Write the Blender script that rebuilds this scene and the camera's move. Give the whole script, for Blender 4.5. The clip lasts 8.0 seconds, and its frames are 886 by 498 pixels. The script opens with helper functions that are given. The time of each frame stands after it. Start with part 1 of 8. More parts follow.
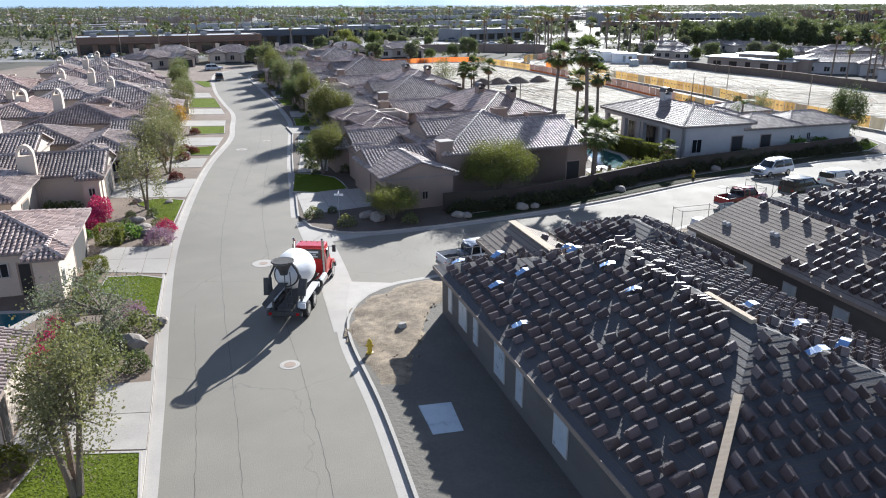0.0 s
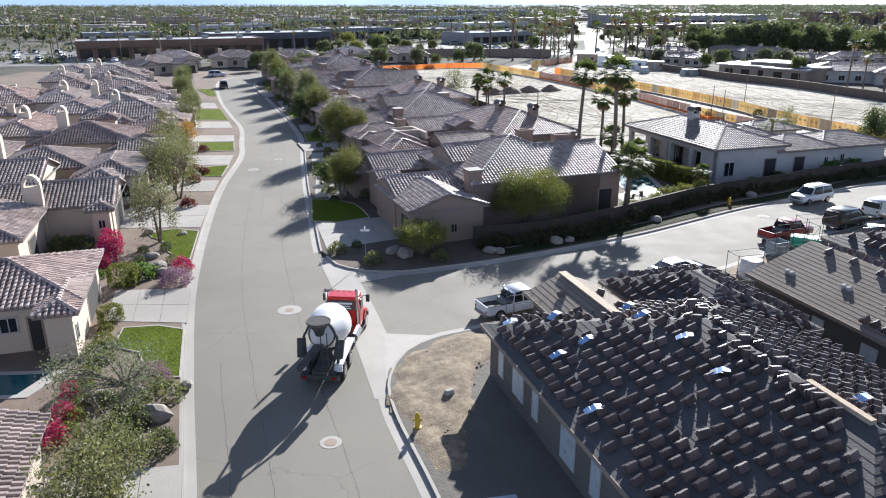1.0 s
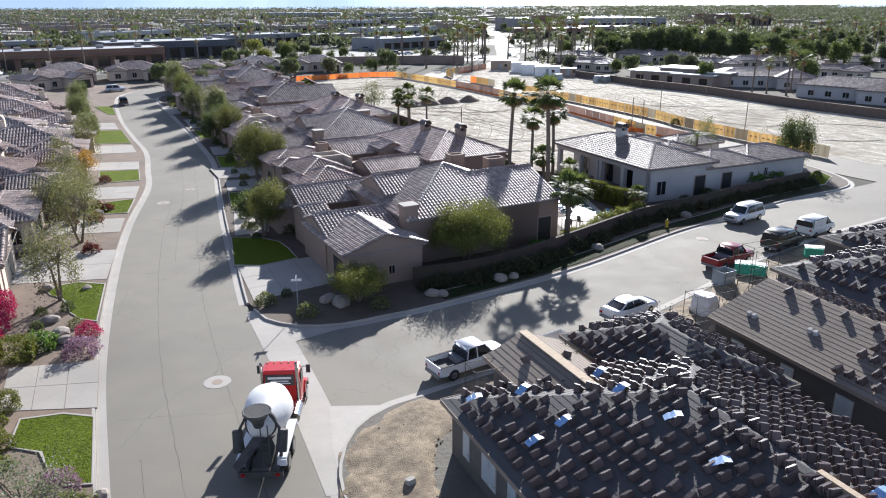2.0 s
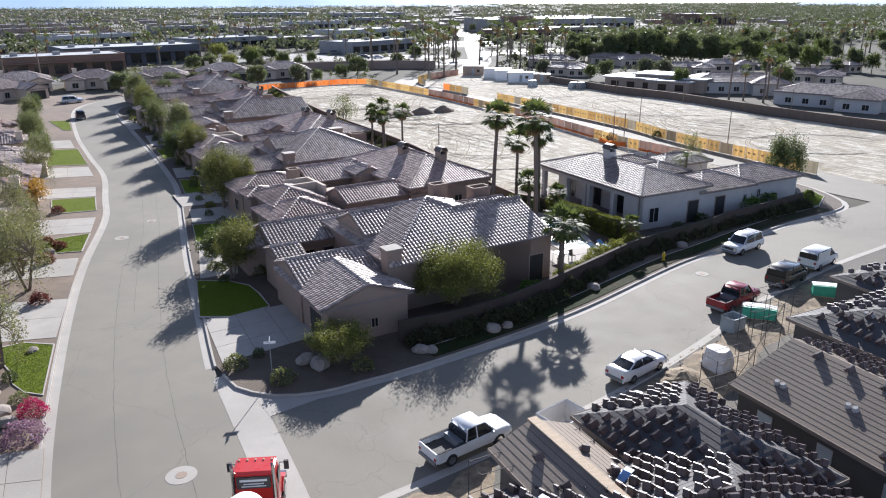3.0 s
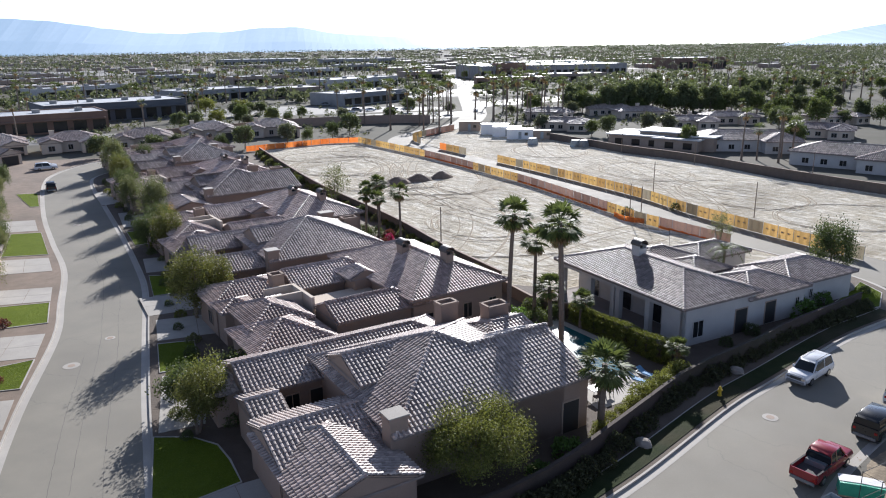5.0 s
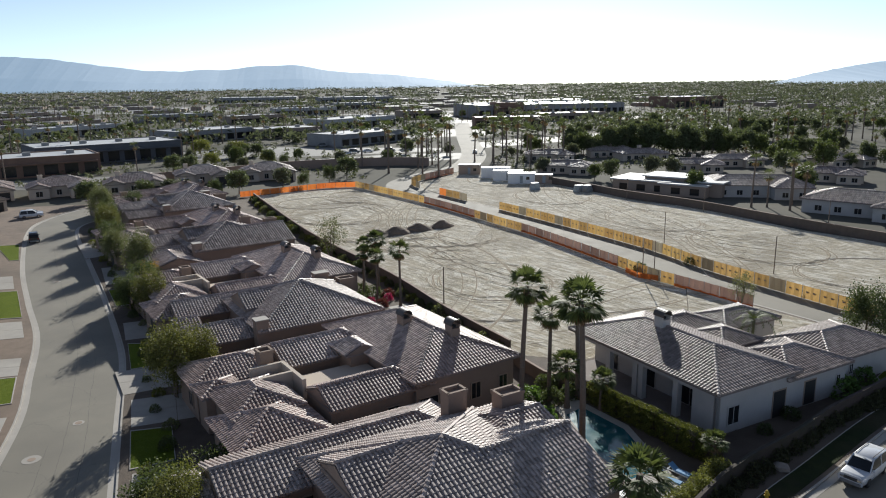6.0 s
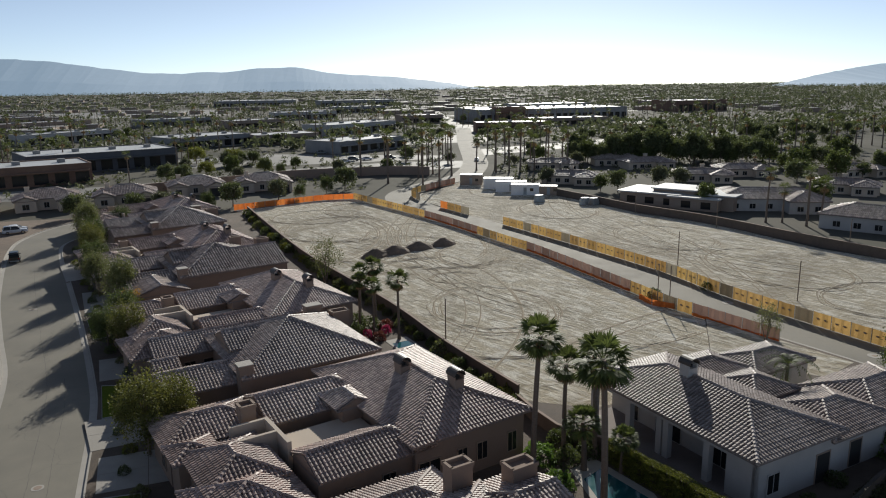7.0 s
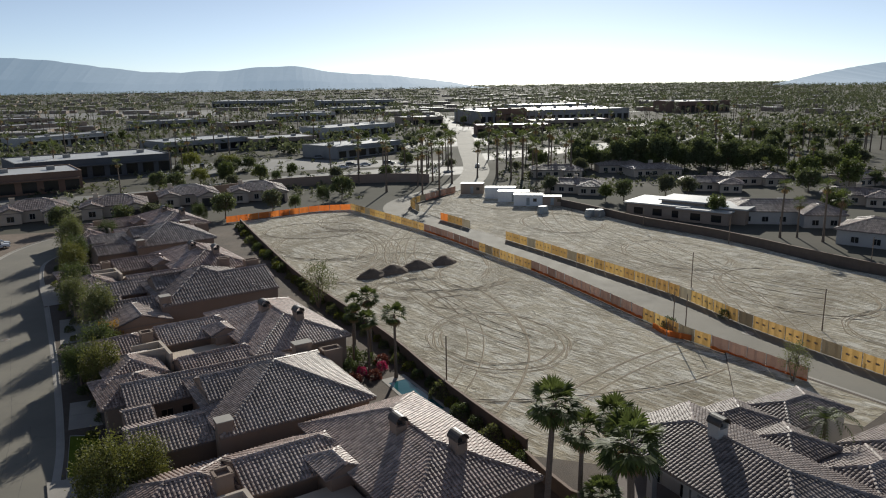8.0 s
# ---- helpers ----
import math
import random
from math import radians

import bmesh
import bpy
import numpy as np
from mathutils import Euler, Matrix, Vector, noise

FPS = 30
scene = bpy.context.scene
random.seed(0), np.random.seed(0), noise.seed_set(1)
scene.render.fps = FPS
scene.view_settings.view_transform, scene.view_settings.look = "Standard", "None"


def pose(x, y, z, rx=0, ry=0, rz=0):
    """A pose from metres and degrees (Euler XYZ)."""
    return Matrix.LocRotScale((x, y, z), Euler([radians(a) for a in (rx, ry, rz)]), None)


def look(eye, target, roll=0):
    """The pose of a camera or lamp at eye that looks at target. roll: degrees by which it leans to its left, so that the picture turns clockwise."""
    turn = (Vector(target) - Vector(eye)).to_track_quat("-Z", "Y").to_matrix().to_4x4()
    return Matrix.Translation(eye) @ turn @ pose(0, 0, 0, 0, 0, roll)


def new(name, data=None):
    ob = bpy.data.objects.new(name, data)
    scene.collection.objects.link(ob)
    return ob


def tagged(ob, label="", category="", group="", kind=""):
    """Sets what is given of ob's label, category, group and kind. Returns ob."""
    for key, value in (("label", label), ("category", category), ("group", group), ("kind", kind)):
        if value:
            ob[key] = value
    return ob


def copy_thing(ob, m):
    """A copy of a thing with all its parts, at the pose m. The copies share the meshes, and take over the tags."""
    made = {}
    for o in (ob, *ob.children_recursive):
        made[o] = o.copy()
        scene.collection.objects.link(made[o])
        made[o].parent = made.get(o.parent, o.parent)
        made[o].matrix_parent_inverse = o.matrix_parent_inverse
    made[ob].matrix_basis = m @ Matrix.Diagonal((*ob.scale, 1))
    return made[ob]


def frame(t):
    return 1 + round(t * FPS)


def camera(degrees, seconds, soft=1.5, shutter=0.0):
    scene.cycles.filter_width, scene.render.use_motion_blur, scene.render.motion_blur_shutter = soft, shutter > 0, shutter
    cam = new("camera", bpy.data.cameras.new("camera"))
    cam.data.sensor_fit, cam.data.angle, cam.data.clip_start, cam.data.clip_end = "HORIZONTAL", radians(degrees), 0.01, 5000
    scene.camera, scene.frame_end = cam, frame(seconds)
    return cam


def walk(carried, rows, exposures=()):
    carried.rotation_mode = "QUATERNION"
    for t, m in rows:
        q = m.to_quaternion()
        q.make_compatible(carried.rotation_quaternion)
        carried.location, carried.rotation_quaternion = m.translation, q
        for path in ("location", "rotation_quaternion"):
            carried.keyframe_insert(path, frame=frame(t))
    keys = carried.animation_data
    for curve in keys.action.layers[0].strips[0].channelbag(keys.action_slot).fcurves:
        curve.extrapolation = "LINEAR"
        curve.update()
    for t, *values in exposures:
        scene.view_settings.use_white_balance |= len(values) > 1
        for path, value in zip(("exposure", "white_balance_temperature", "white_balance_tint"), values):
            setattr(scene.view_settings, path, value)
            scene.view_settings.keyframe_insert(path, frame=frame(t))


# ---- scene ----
cam = camera(62.7, 8.0, soft=1.1)
EXPOSURES = [(0.0, 1.24, 5900, 9), (1.0, 1.2, 5920, 10), (2.0, 1.14, 5950, 11), (4.5, 1.04, 5920, 14), (5.2, 0.82, 5980, 10), (6.3, 0.18, 6350, 6), (8.0, -0.1, 6500, 6)]
PATH = [
    (0, (-1.668, -3.893, 18.698), (-1.638, -1.998, 18.058), -0.2),
    (0.5, (-3.24, -1.788, 19.748), (-3.209, 0.106, 19.105), -0.1),
    (1, (-4.55, 0.669, 20.724), (-4.512, 2.562, 20.081), 0.0),
    (1.5, (-5.491, 3.233, 21.706), (-5.399, 5.125, 21.064), -0.0),
    (1.7, (-5.766, 4.272, 22.031), (-5.614, 6.16, 21.39), -0.1),
    (2, (-6.144, 5.962, 22.602), (-5.876, 7.838, 21.962), -0.2),
    (2.2, (-6.228, 7.159, 22.96), (-5.938, 9.031, 22.32), -0.3),
    (3.3, (-6.526, 14.331, 25.205), (-6.163, 16.189, 24.56), -0.4),
    (3.5, (-6.464, 15.652, 25.482), (-6.097, 17.51, 24.839), -0.5),
    (4, (-6.257, 19.033, 26.443), (-5.888, 20.89, 25.799), -0.5),
    (4.5, (-5.848, 22.485, 27.528), (-5.48, 24.341, 26.882), -0.6),
    (4.7, (-5.767, 23.937, 27.883), (-5.395, 25.801, 27.262), -0.7),
    (5, (-5.357, 26.153, 28.524), (-4.982, 28.041, 27.981), -0.8),
    (5.2, (-5.139, 27.633, 28.731), (-4.76, 29.536, 28.247), -0.8),
    (6.3, (-4.296, 35.805, 30.785), (-3.906, 37.715, 30.338), -0.8),
    (6.5, (-3.957, 37.319, 31.084), (-3.568, 39.23, 30.639), -0.8),
    (7, (-3.2, 41.131, 32.03), (-2.812, 43.042, 31.585), -0.8),
    (7.5, (-2.405, 44.849, 33.053), (-2.017, 46.76, 32.607), -0.9),
    (8, (-1.703, 48.575, 34.266), (-1.315, 50.485, 33.817), -0.8),
]
walk(cam, [(t, look(eye, target, roll)) for t, eye, target, roll in PATH], EXPOSURES)

# ---- world, sun ----
SUN_AZ, SUN_EL = 71.0, 21.5      # degrees: from +x anticlockwise, above the horizon
world = bpy.data.worlds.new("world")
scene.world = world
world.use_nodes = True
wn = world.node_tree.nodes
sky = wn.new("ShaderNodeTexSky")
sky.sky_type, sky.sun_disc = "NISHITA", False
sky.sun_elevation, sky.sun_rotation = radians(SUN_EL), radians(90 - SUN_AZ)
sky.dust_density, sky.air_density, sky.ozone_density, sky.altitude = 0.1, 0.5, 3.0, 0
hs = wn.new("ShaderNodeHueSaturation")
hs.inputs["Saturation"].default_value = 0.68
world.node_tree.links.new(sky.outputs[0], hs.inputs["Color"])
world.node_tree.links.new(hs.outputs[0], wn["Background"].inputs[0])
wn["Background"].inputs[1].default_value = 0.098
sun = new("sun", bpy.data.lights.new("sun", "SUN"))
sun.data.energy, sun.data.angle, sun.data.color = 5.0, radians(0.5), (1.0, 0.94, 0.86)
sd = Vector((math.cos(radians(SUN_AZ)) * math.cos(radians(SUN_EL)), math.sin(radians(SUN_AZ)) * math.cos(radians(SUN_EL)), math.sin(radians(SUN_EL))))
sun.matrix_world = look(sd * 300, (0, 0, 0))


# ---- materials ----
def mat(name, c1, c2, scale=1.0, rough=0.8, bump=0.3, fine=14.0, metal=0.0, c3=None, big=0.12, per_island=0.0, per_object=0.0, stretch=(1, 1, 1), spec=0.5, world_coords=True):
    """A surface that varies at three scales between c1 and c2, with stains of c3, grain and relief."""
    m = bpy.data.materials.new(name)
    m.use_nodes = True
    n, l = m.node_tree.nodes, m.node_tree.links
    b = n["Principled BSDF"]
    geo = n.new("ShaderNodeNewGeometry")
    tc = n.new("ShaderNodeTexCoord")
    mp = n.new("ShaderNodeMapping")
    mp.inputs["Scale"].default_value = stretch
    l.new(geo.outputs["Position"] if world_coords else tc.outputs["Object"], mp.inputs["Vector"])

    def noise_tex(s, detail, r=0.6):
        t = n.new("ShaderNodeTexNoise")
        t.inputs["Scale"].default_value, t.inputs["Detail"].default_value, t.inputs["Roughness"].default_value = s, detail, r
        l.new(mp.outputs[0], t.inputs["Vector"])
        return t

    def ramp(src, a, z):
        r = n.new("ShaderNodeMapRange")
        r.inputs[1].default_value, r.inputs[2].default_value = a, z
        l.new(src, r.inputs[0])
        return r.outputs[0]

    def mix(f, a, z, kind="MIX"):
        x = n.new("ShaderNodeMix")
        x.data_type, x.blend_type = "RGBA", kind
        for sock, val in ((x.inputs[0], f), (x.inputs[6], a), (x.inputs[7], z)):
            if isinstance(val, (tuple, float, int)):
                sock.default_value = (*val, 1) if isinstance(val, tuple) else val
            else:
                l.new(val, sock)
        return x.outputs[2]

    n1 = noise_tex(scale, 5)
    n2 = noise_tex(scale * fine, 3)
    n3 = noise_tex(scale * big, 3)
    col = mix(ramp(n1.outputs["Fac"], 0.3, 0.7), c1, c2)
    if c3:
        col = mix(ramp(n3.outputs["Fac"], 0.45, 0.72), col, c3)
    col = mix(0.35, col, mix(ramp(n2.outputs["Fac"], 0.25, 0.75), (0.35, 0.35, 0.35), (0.65, 0.65, 0.65)), "OVERLAY")
    for amount, src in ((per_island, geo.outputs["Random Per Island"]), (per_object, n.new("ShaderNodeObjectInfo").outputs["Random"])):
        if amount:
            lo, hi = 0.5 - amount / 2, 0.5 + amount / 2
            col = mix(1.0, col, mix(src, (lo, lo, lo), (hi, hi, hi)), "OVERLAY")
    l.new(col, b.inputs["Base Color"])
    rr = n.new("ShaderNodeMapRange")
    rr.inputs[3].default_value, rr.inputs[4].default_value = max(rough - 0.12, 0.02), min(rough + 0.12, 1)
    l.new(n1.outputs["Fac"], rr.inputs[0])
    l.new(rr.outputs[0], b.inputs["Roughness"])
    b.inputs["Metallic"].default_value = metal
    b.inputs["Specular IOR Level"].default_value = spec
    if bump:
        bp = n.new("ShaderNodeBump")
        bp.inputs["Strength"].default_value, bp.inputs["Distance"].default_value = bump, 0.05
        l.new(n2.outputs["Fac"], bp.inputs["Height"])
        l.new(bp.outputs[0], b.inputs["Normal"])
    return m


def paint(name, c, rough=0.35, metal=0.0, coat=0.0):
    m = mat(name, c, tuple(v * 0.9 for v in c), scale=2.0, rough=rough, bump=0.03, metal=metal, world_coords=False)
    m.node_tree.nodes["Principled BSDF"].inputs["Coat Weight"].default_value = coat
    return m


M = {}
M["asphalt"] = mat("asphalt", (0.20, 0.184, 0.148), (0.238, 0.218, 0.176), 0.35, 0.85, 0.25, fine=60, c3=(0.172, 0.158, 0.13), big=0.2)
M["concrete"] = mat("concrete", (0.36, 0.335, 0.30), (0.44, 0.41, 0.365), 0.6, 0.85, 0.2, fine=25, c3=(0.32, 0.295, 0.26), per_island=0.12)
M["soil"] = mat("soil", (0.17, 0.125, 0.09), (0.24, 0.18, 0.135), 0.8, 0.95, 0.6, fine=18, c3=(0.13, 0.1, 0.075))
M["sand"] = mat("sand", (0.17, 0.128, 0.083), (0.38, 0.305, 0.205), 2.4, 0.95, 1.0, fine=6, c3=(0.14, 0.105, 0.07), big=0.35)
# same sand as the verges, darkened: the new house's shade is in the colour
M["site_soil_shaded"] = mat("site_soil_shaded", (0.122, 0.112, 0.092), (0.168, 0.155, 0.128), 0.5, 0.95, 0.8, fine=9, c3=(0.10, 0.088, 0.072))
M["lot"] = mat("lot", (0.50, 0.425, 0.30), (0.66, 0.58, 0.43), 0.25, 0.9, 0.7, fine=16, c3=(0.32, 0.275, 0.20), big=0.25, spec=0.08)


def scored(m):
    """Pale patches, dark ones and broken streaks over graded dirt."""
    n, l = m.node_tree.nodes, m.node_tree.links
    b = n["Principled BSDF"]
    col = b.inputs["Base Color"].links[0].from_socket
    g_ = n.new("ShaderNodeNewGeometry")
    heights = []
    #        turn  stretch       scale lo    hi    most  colour
    for k, (rot, sx, sc, lo, hi, most, c_) in enumerate(((2.1, 0.35, 0.22, 0.50, 0.62, 0.5, (0.62, 0.56, 0.43)), (2.05, 0.3, 0.8, 0.50, 0.58, 0.9, (0.88, 0.83, 0.71)), (2.05, 0.2, 1.5, 0.53, 0.60, 0.8, (0.84, 0.79, 0.67)), (2.3, 0.12, 2.4, 0.54, 0.62, 0.7, (0.25, 0.21, 0.15)), (0.9, 0.5, 0.05, 0.50, 0.60, 0.5, (0.30, 0.25, 0.175)), (0.35, 0.1, 2.6, 0.56, 0.63, 0.75, (0.78, 0.73, 0.62)), (0.2, 0.12, 2.0, 0.57, 0.64, 0.6, (0.22, 0.185, 0.13)))):
        mp_ = n.new("ShaderNodeMapping")
        mp_.vector_type = "TEXTURE"
        mp_.inputs["Rotation"].default_value = (0, 0, rot)
        mp_.inputs["Scale"].default_value = (1 / sx, 1.0, 1)
        mp_.inputs["Location"].default_value = (7.3 * k, 3.1 * k, 0)
        l.new(g_.outputs["Position"], mp_.inputs["Vector"])
        nz = n.new("ShaderNodeTexNoise")
        nz.inputs["Scale"].default_value, nz.inputs["Detail"].default_value, nz.inputs["Roughness"].default_value, nz.inputs["Distortion"].default_value = sc, 7, 0.68, 0.5
        l.new(mp_.outputs[0], nz.inputs["Vector"])
        r2 = n.new("ShaderNodeMapRange")
        r2.inputs[1].default_value, r2.inputs[2].default_value, r2.inputs[4].default_value = lo, hi, most
        l.new(nz.outputs["Fac"], r2.inputs[0])
        x = n.new("ShaderNodeMix")
        x.data_type = "RGBA"
        x.inputs[7].default_value = (*c_, 1)
        l.new(r2.outputs[0], x.inputs[0]), l.new(col, x.inputs[6])
        col = x.outputs[2]
        heights.append(nz.outputs["Fac"])
    l.new(col, b.inputs["Base Color"])
    ad = n.new("ShaderNodeMath")
    l.new(heights[2], ad.inputs[0]), l.new(heights[3], ad.inputs[1])
    bp = n.new("ShaderNodeBump")
    bp.inputs["Strength"].default_value, bp.inputs["Distance"].default_value = 0.8, 0.3
    old_n = b.inputs["Normal"].links[0].from_socket
    l.new(ad.outputs[0], bp.inputs["Height"]), l.new(old_n, bp.inputs["Normal"]), l.new(bp.outputs[0], b.inputs["Normal"])


scored(M["lot"])
M["rut"] = mat("rut", (0.29, 0.245, 0.18), (0.42, 0.355, 0.265), 0.8, 0.95, 0.8, fine=10, spec=0.05)
M["lot"].node_tree.nodes["Principled BSDF"].inputs["Diffuse Roughness"].default_value = 0.3
M["grass"] = mat("grass", (0.115, 0.155, 0.014), (0.15, 0.19, 0.02), 1.5, 0.95, 0.8, fine=30, c3=(0.10, 0.14, 0.01), spec=0.08)
M["far_ground"] = mat("far_ground", (0.15, 0.14, 0.118), (0.10, 0.10, 0.08), 0.03, 0.95, 0.0, fine=8, c3=(0.21, 0.195, 0.165), big=0.25, spec=0.05)
M["stucco"] = mat("stucco", (0.27, 0.197, 0.152), (0.315, 0.235, 0.185), 0.5, 0.9, 0.25, fine=40, c3=(0.245, 0.18, 0.14))
M["stucco_white"] = mat("stucco_white", (0.42, 0.398, 0.375), (0.48, 0.458, 0.43), 0.5, 0.9, 0.2, fine=40)
M["stucco_cream"] = mat("stucco_cream", (0.50, 0.42, 0.34), (0.56, 0.48, 0.39), 0.5, 0.9, 0.2, fine=40)
M["tile"] = mat("tile", (0.32, 0.232, 0.195), (0.44, 0.332, 0.29), 0.4, 0.54, 0.2, fine=25, c3=(0.50, 0.41, 0.365), per_island=0.3, per_object=0.15, spec=0.32)
M["tile_grey"] = mat("tile_grey", (0.315, 0.248, 0.218), (0.425, 0.348, 0.312), 0.4, 0.54, 0.2, fine=25, c3=(0.49, 0.425, 0.38), per_island=0.3, per_object=0.15, spec=0.32)
M["tile_dull"] = mat("tile_dull", (0.25, 0.20, 0.176), (0.34, 0.278, 0.25), 0.4, 0.58, 0.2, fine=25, c3=(0.41, 0.352, 0.316), per_island=0.28, per_object=0.15, spec=0.3)
M["cowl"] = mat("cowl", (0.05, 0.042, 0.038), (0.075, 0.062, 0.055), 2.0, 0.5, 0.1, c3=(0.10, 0.07, 0.05))
M["deck"] = mat("deck", (0.2, 0.165, 0.15), (0.25, 0.21, 0.19), 0.5, 0.9, 0.2)
M["felt"] = mat("felt", (0.068, 0.066, 0.068), (0.094, 0.09, 0.092), 0.6, 0.8, 0.3, fine=20, c3=(0.08, 0.077, 0.078))
M["felt_light"] = mat("felt_light", (0.23, 0.185, 0.145), (0.30, 0.245, 0.195), 0.6, 0.9, 0.3, fine=20, c3=(0.18, 0.145, 0.115))
M["stack_tile"] = mat("stack_tile", (0.09, 0.066, 0.061), (0.138, 0.102, 0.094), 1.2, 0.45, 0.2, per_island=0.4, per_object=0.3, spec=0.5)
M["wood"] = mat("wood", (0.42, 0.32, 0.22), (0.55, 0.44, 0.31), 1.5, 0.85, 0.3, stretch=(1, 6, 1))
M["dark_glass"] = mat("dark_glass", (0.015, 0.018, 0.02), (0.02, 0.022, 0.025), 1, 0.12, 0.0)
M["dark"] = mat("dark", (0.02, 0.02, 0.02), (0.03, 0.028, 0.026), 1, 0.7, 0.1)
M["trim"] = mat("trim", (0.30, 0.23, 0.18), (0.34, 0.26, 0.2), 0.7, 0.85, 0.1)
M["bark"] = mat("bark", (0.16, 0.12, 0.09), (0.24, 0.19, 0.15), 3.0, 0.95, 0.8, stretch=(1, 1, 0.3), world_coords=False)
M["palm_bark"] = mat("palm_bark", (0.15, 0.11, 0.085), (0.22, 0.17, 0.13), 4.0, 0.95, 0.8, stretch=(1, 1, 4), world_coords=False)


def leaf_mat(name, c1, c2, vary=0.6):
    m = mat(name, c1, c2, 2.0, 0.65, 0.0, per_island=vary, world_coords=False, spec=0.3)
    n, l = m.node_tree.nodes, m.node_tree.links
    b = n["Principled BSDF"]
    tr = n.new("ShaderNodeBsdfTranslucent")
    tr.inputs["Color"].default_value = (c2[0] * 1.5, c2[1] * 1.6, c2[2] * 1.1, 1)
    mx = n.new("ShaderNodeMixShader")
    mx.inputs[0].default_value = 0.25
    l.new(b.outputs[0], mx.inputs[1]), l.new(tr.outputs[0], mx.inputs[2])
    l.new(mx.outputs[0], n["Material Output"].inputs["Surface"])
    return m


M["leaf"] = leaf_mat("leaf", (0.055, 0.075, 0.028), (0.10, 0.12, 0.045))
M["leaf_grey"] = leaf_mat("leaf_grey", (0.115, 0.13, 0.085), (0.17, 0.185, 0.125))
M["leaf_lawn"] = leaf_mat("leaf_lawn", (0.115, 0.155, 0.016), (0.145, 0.185, 0.022), 0.1)
M["leaf_lawn"].node_tree.nodes["Mix Shader"].inputs[0].default_value = 0.45
M["leaf_olive"] = leaf_mat("leaf_olive", (0.11, 0.12, 0.05), (0.175, 0.18, 0.08))
M["leaf_yellow"] = leaf_mat("leaf_yellow", (0.10, 0.11, 0.02), (0.155, 0.16, 0.035))
M["leaf_dark"] = leaf_mat("leaf_dark", (0.045, 0.045, 0.024), (0.07, 0.075, 0.035))
M["leaf_bright"] = leaf_mat("leaf_bright", (0.08, 0.14, 0.03), (0.13, 0.20, 0.05))
M["leaf_orange"] = leaf_mat("leaf_orange", (0.30, 0.15, 0.03), (0.40, 0.23, 0.05))
M["leaf_red"] = leaf_mat("leaf_red", (0.10, 0.03, 0.03), (0.16, 0.05, 0.045))
M["leaf_palo"] = leaf_mat("leaf_palo", (0.125, 0.136, 0.034), (0.195, 0.195, 0.05))
M["leaf_street"] = leaf_mat("leaf_street", (0.10, 0.108, 0.032), (0.155, 0.15, 0.045))
M["leaf_gum"] = leaf_mat("leaf_gum", (0.12, 0.12, 0.055), (0.19, 0.18, 0.085))
M["leaf_far"] = leaf_mat("leaf_far", (0.075, 0.09, 0.045), (0.125, 0.14, 0.066))
M["leaf_far_green"] = leaf_mat("leaf_far_green", (0.07, 0.088, 0.03), (0.115, 0.135, 0.045))
M["leaf_far_olive"] = leaf_mat("leaf_far_olive", (0.085, 0.09, 0.058), (0.125, 0.13, 0.08))
M["bloom"] = leaf_mat("bloom", (0.30, 0.015, 0.085), (0.42, 0.03, 0.13))
M["bloom_purple"] = leaf_mat("bloom_purple", (0.22, 0.12, 0.22), (0.30, 0.18, 0.28))
M["palm_leaf"] = leaf_mat("palm_leaf", (0.07, 0.09, 0.03), (0.12, 0.14, 0.05))
M["palm_dead"] = leaf_mat("palm_dead", (0.20, 0.13, 0.07), (0.28, 0.19, 0.11))



def cracked(m):
    """Fine dark cracks and long seams over asphalt."""
    n, l = m.node_tree.nodes, m.node_tree.links
    b = n["Principled BSDF"]
    col = b.inputs["Base Color"].links[0].from_socket
    g_ = n.new("ShaderNodeNewGeometry")
    nz = n.new("ShaderNodeTexNoise")
    nz.inputs["Scale"].default_value, nz.inputs["Detail"].default_value = 0.5, 4
    l.new(g_.outputs["Position"], nz.inputs["Vector"])
    ad = n.new("ShaderNodeMix")
    ad.data_type = "RGBA"
    ad.blend_type = "LINEAR_LIGHT"
    ad.inputs[0].default_value = 1.2
    l.new(g_.outputs["Position"], ad.inputs[6]), l.new(nz.outputs["Color"], ad.inputs[7])
    v = n.new("ShaderNodeTexVoronoi")
    v.feature = "DISTANCE_TO_EDGE"
    v.inputs["Scale"].default_value = 0.085
    l.new(ad.outputs[2], v.inputs["Vector"])
    mr = n.new("ShaderNodeMapRange")
    mr.inputs[1].default_value, mr.inputs[2].default_value, mr.inputs[3].default_value, mr.inputs[4].default_value = 0.0, 0.0035, 0.32, 0.0
    l.new(v.outputs["Distance"], mr.inputs[0])
    x = n.new("ShaderNodeMix")
    x.data_type = "RGBA"
    x.inputs[7].default_value = (0.07, 0.068, 0.064, 1)
    l.new(mr.outputs[0], x.inputs[0]), l.new(col, x.inputs[6]), l.new(x.outputs[2], b.inputs["Base Color"])


cracked(M["asphalt"])


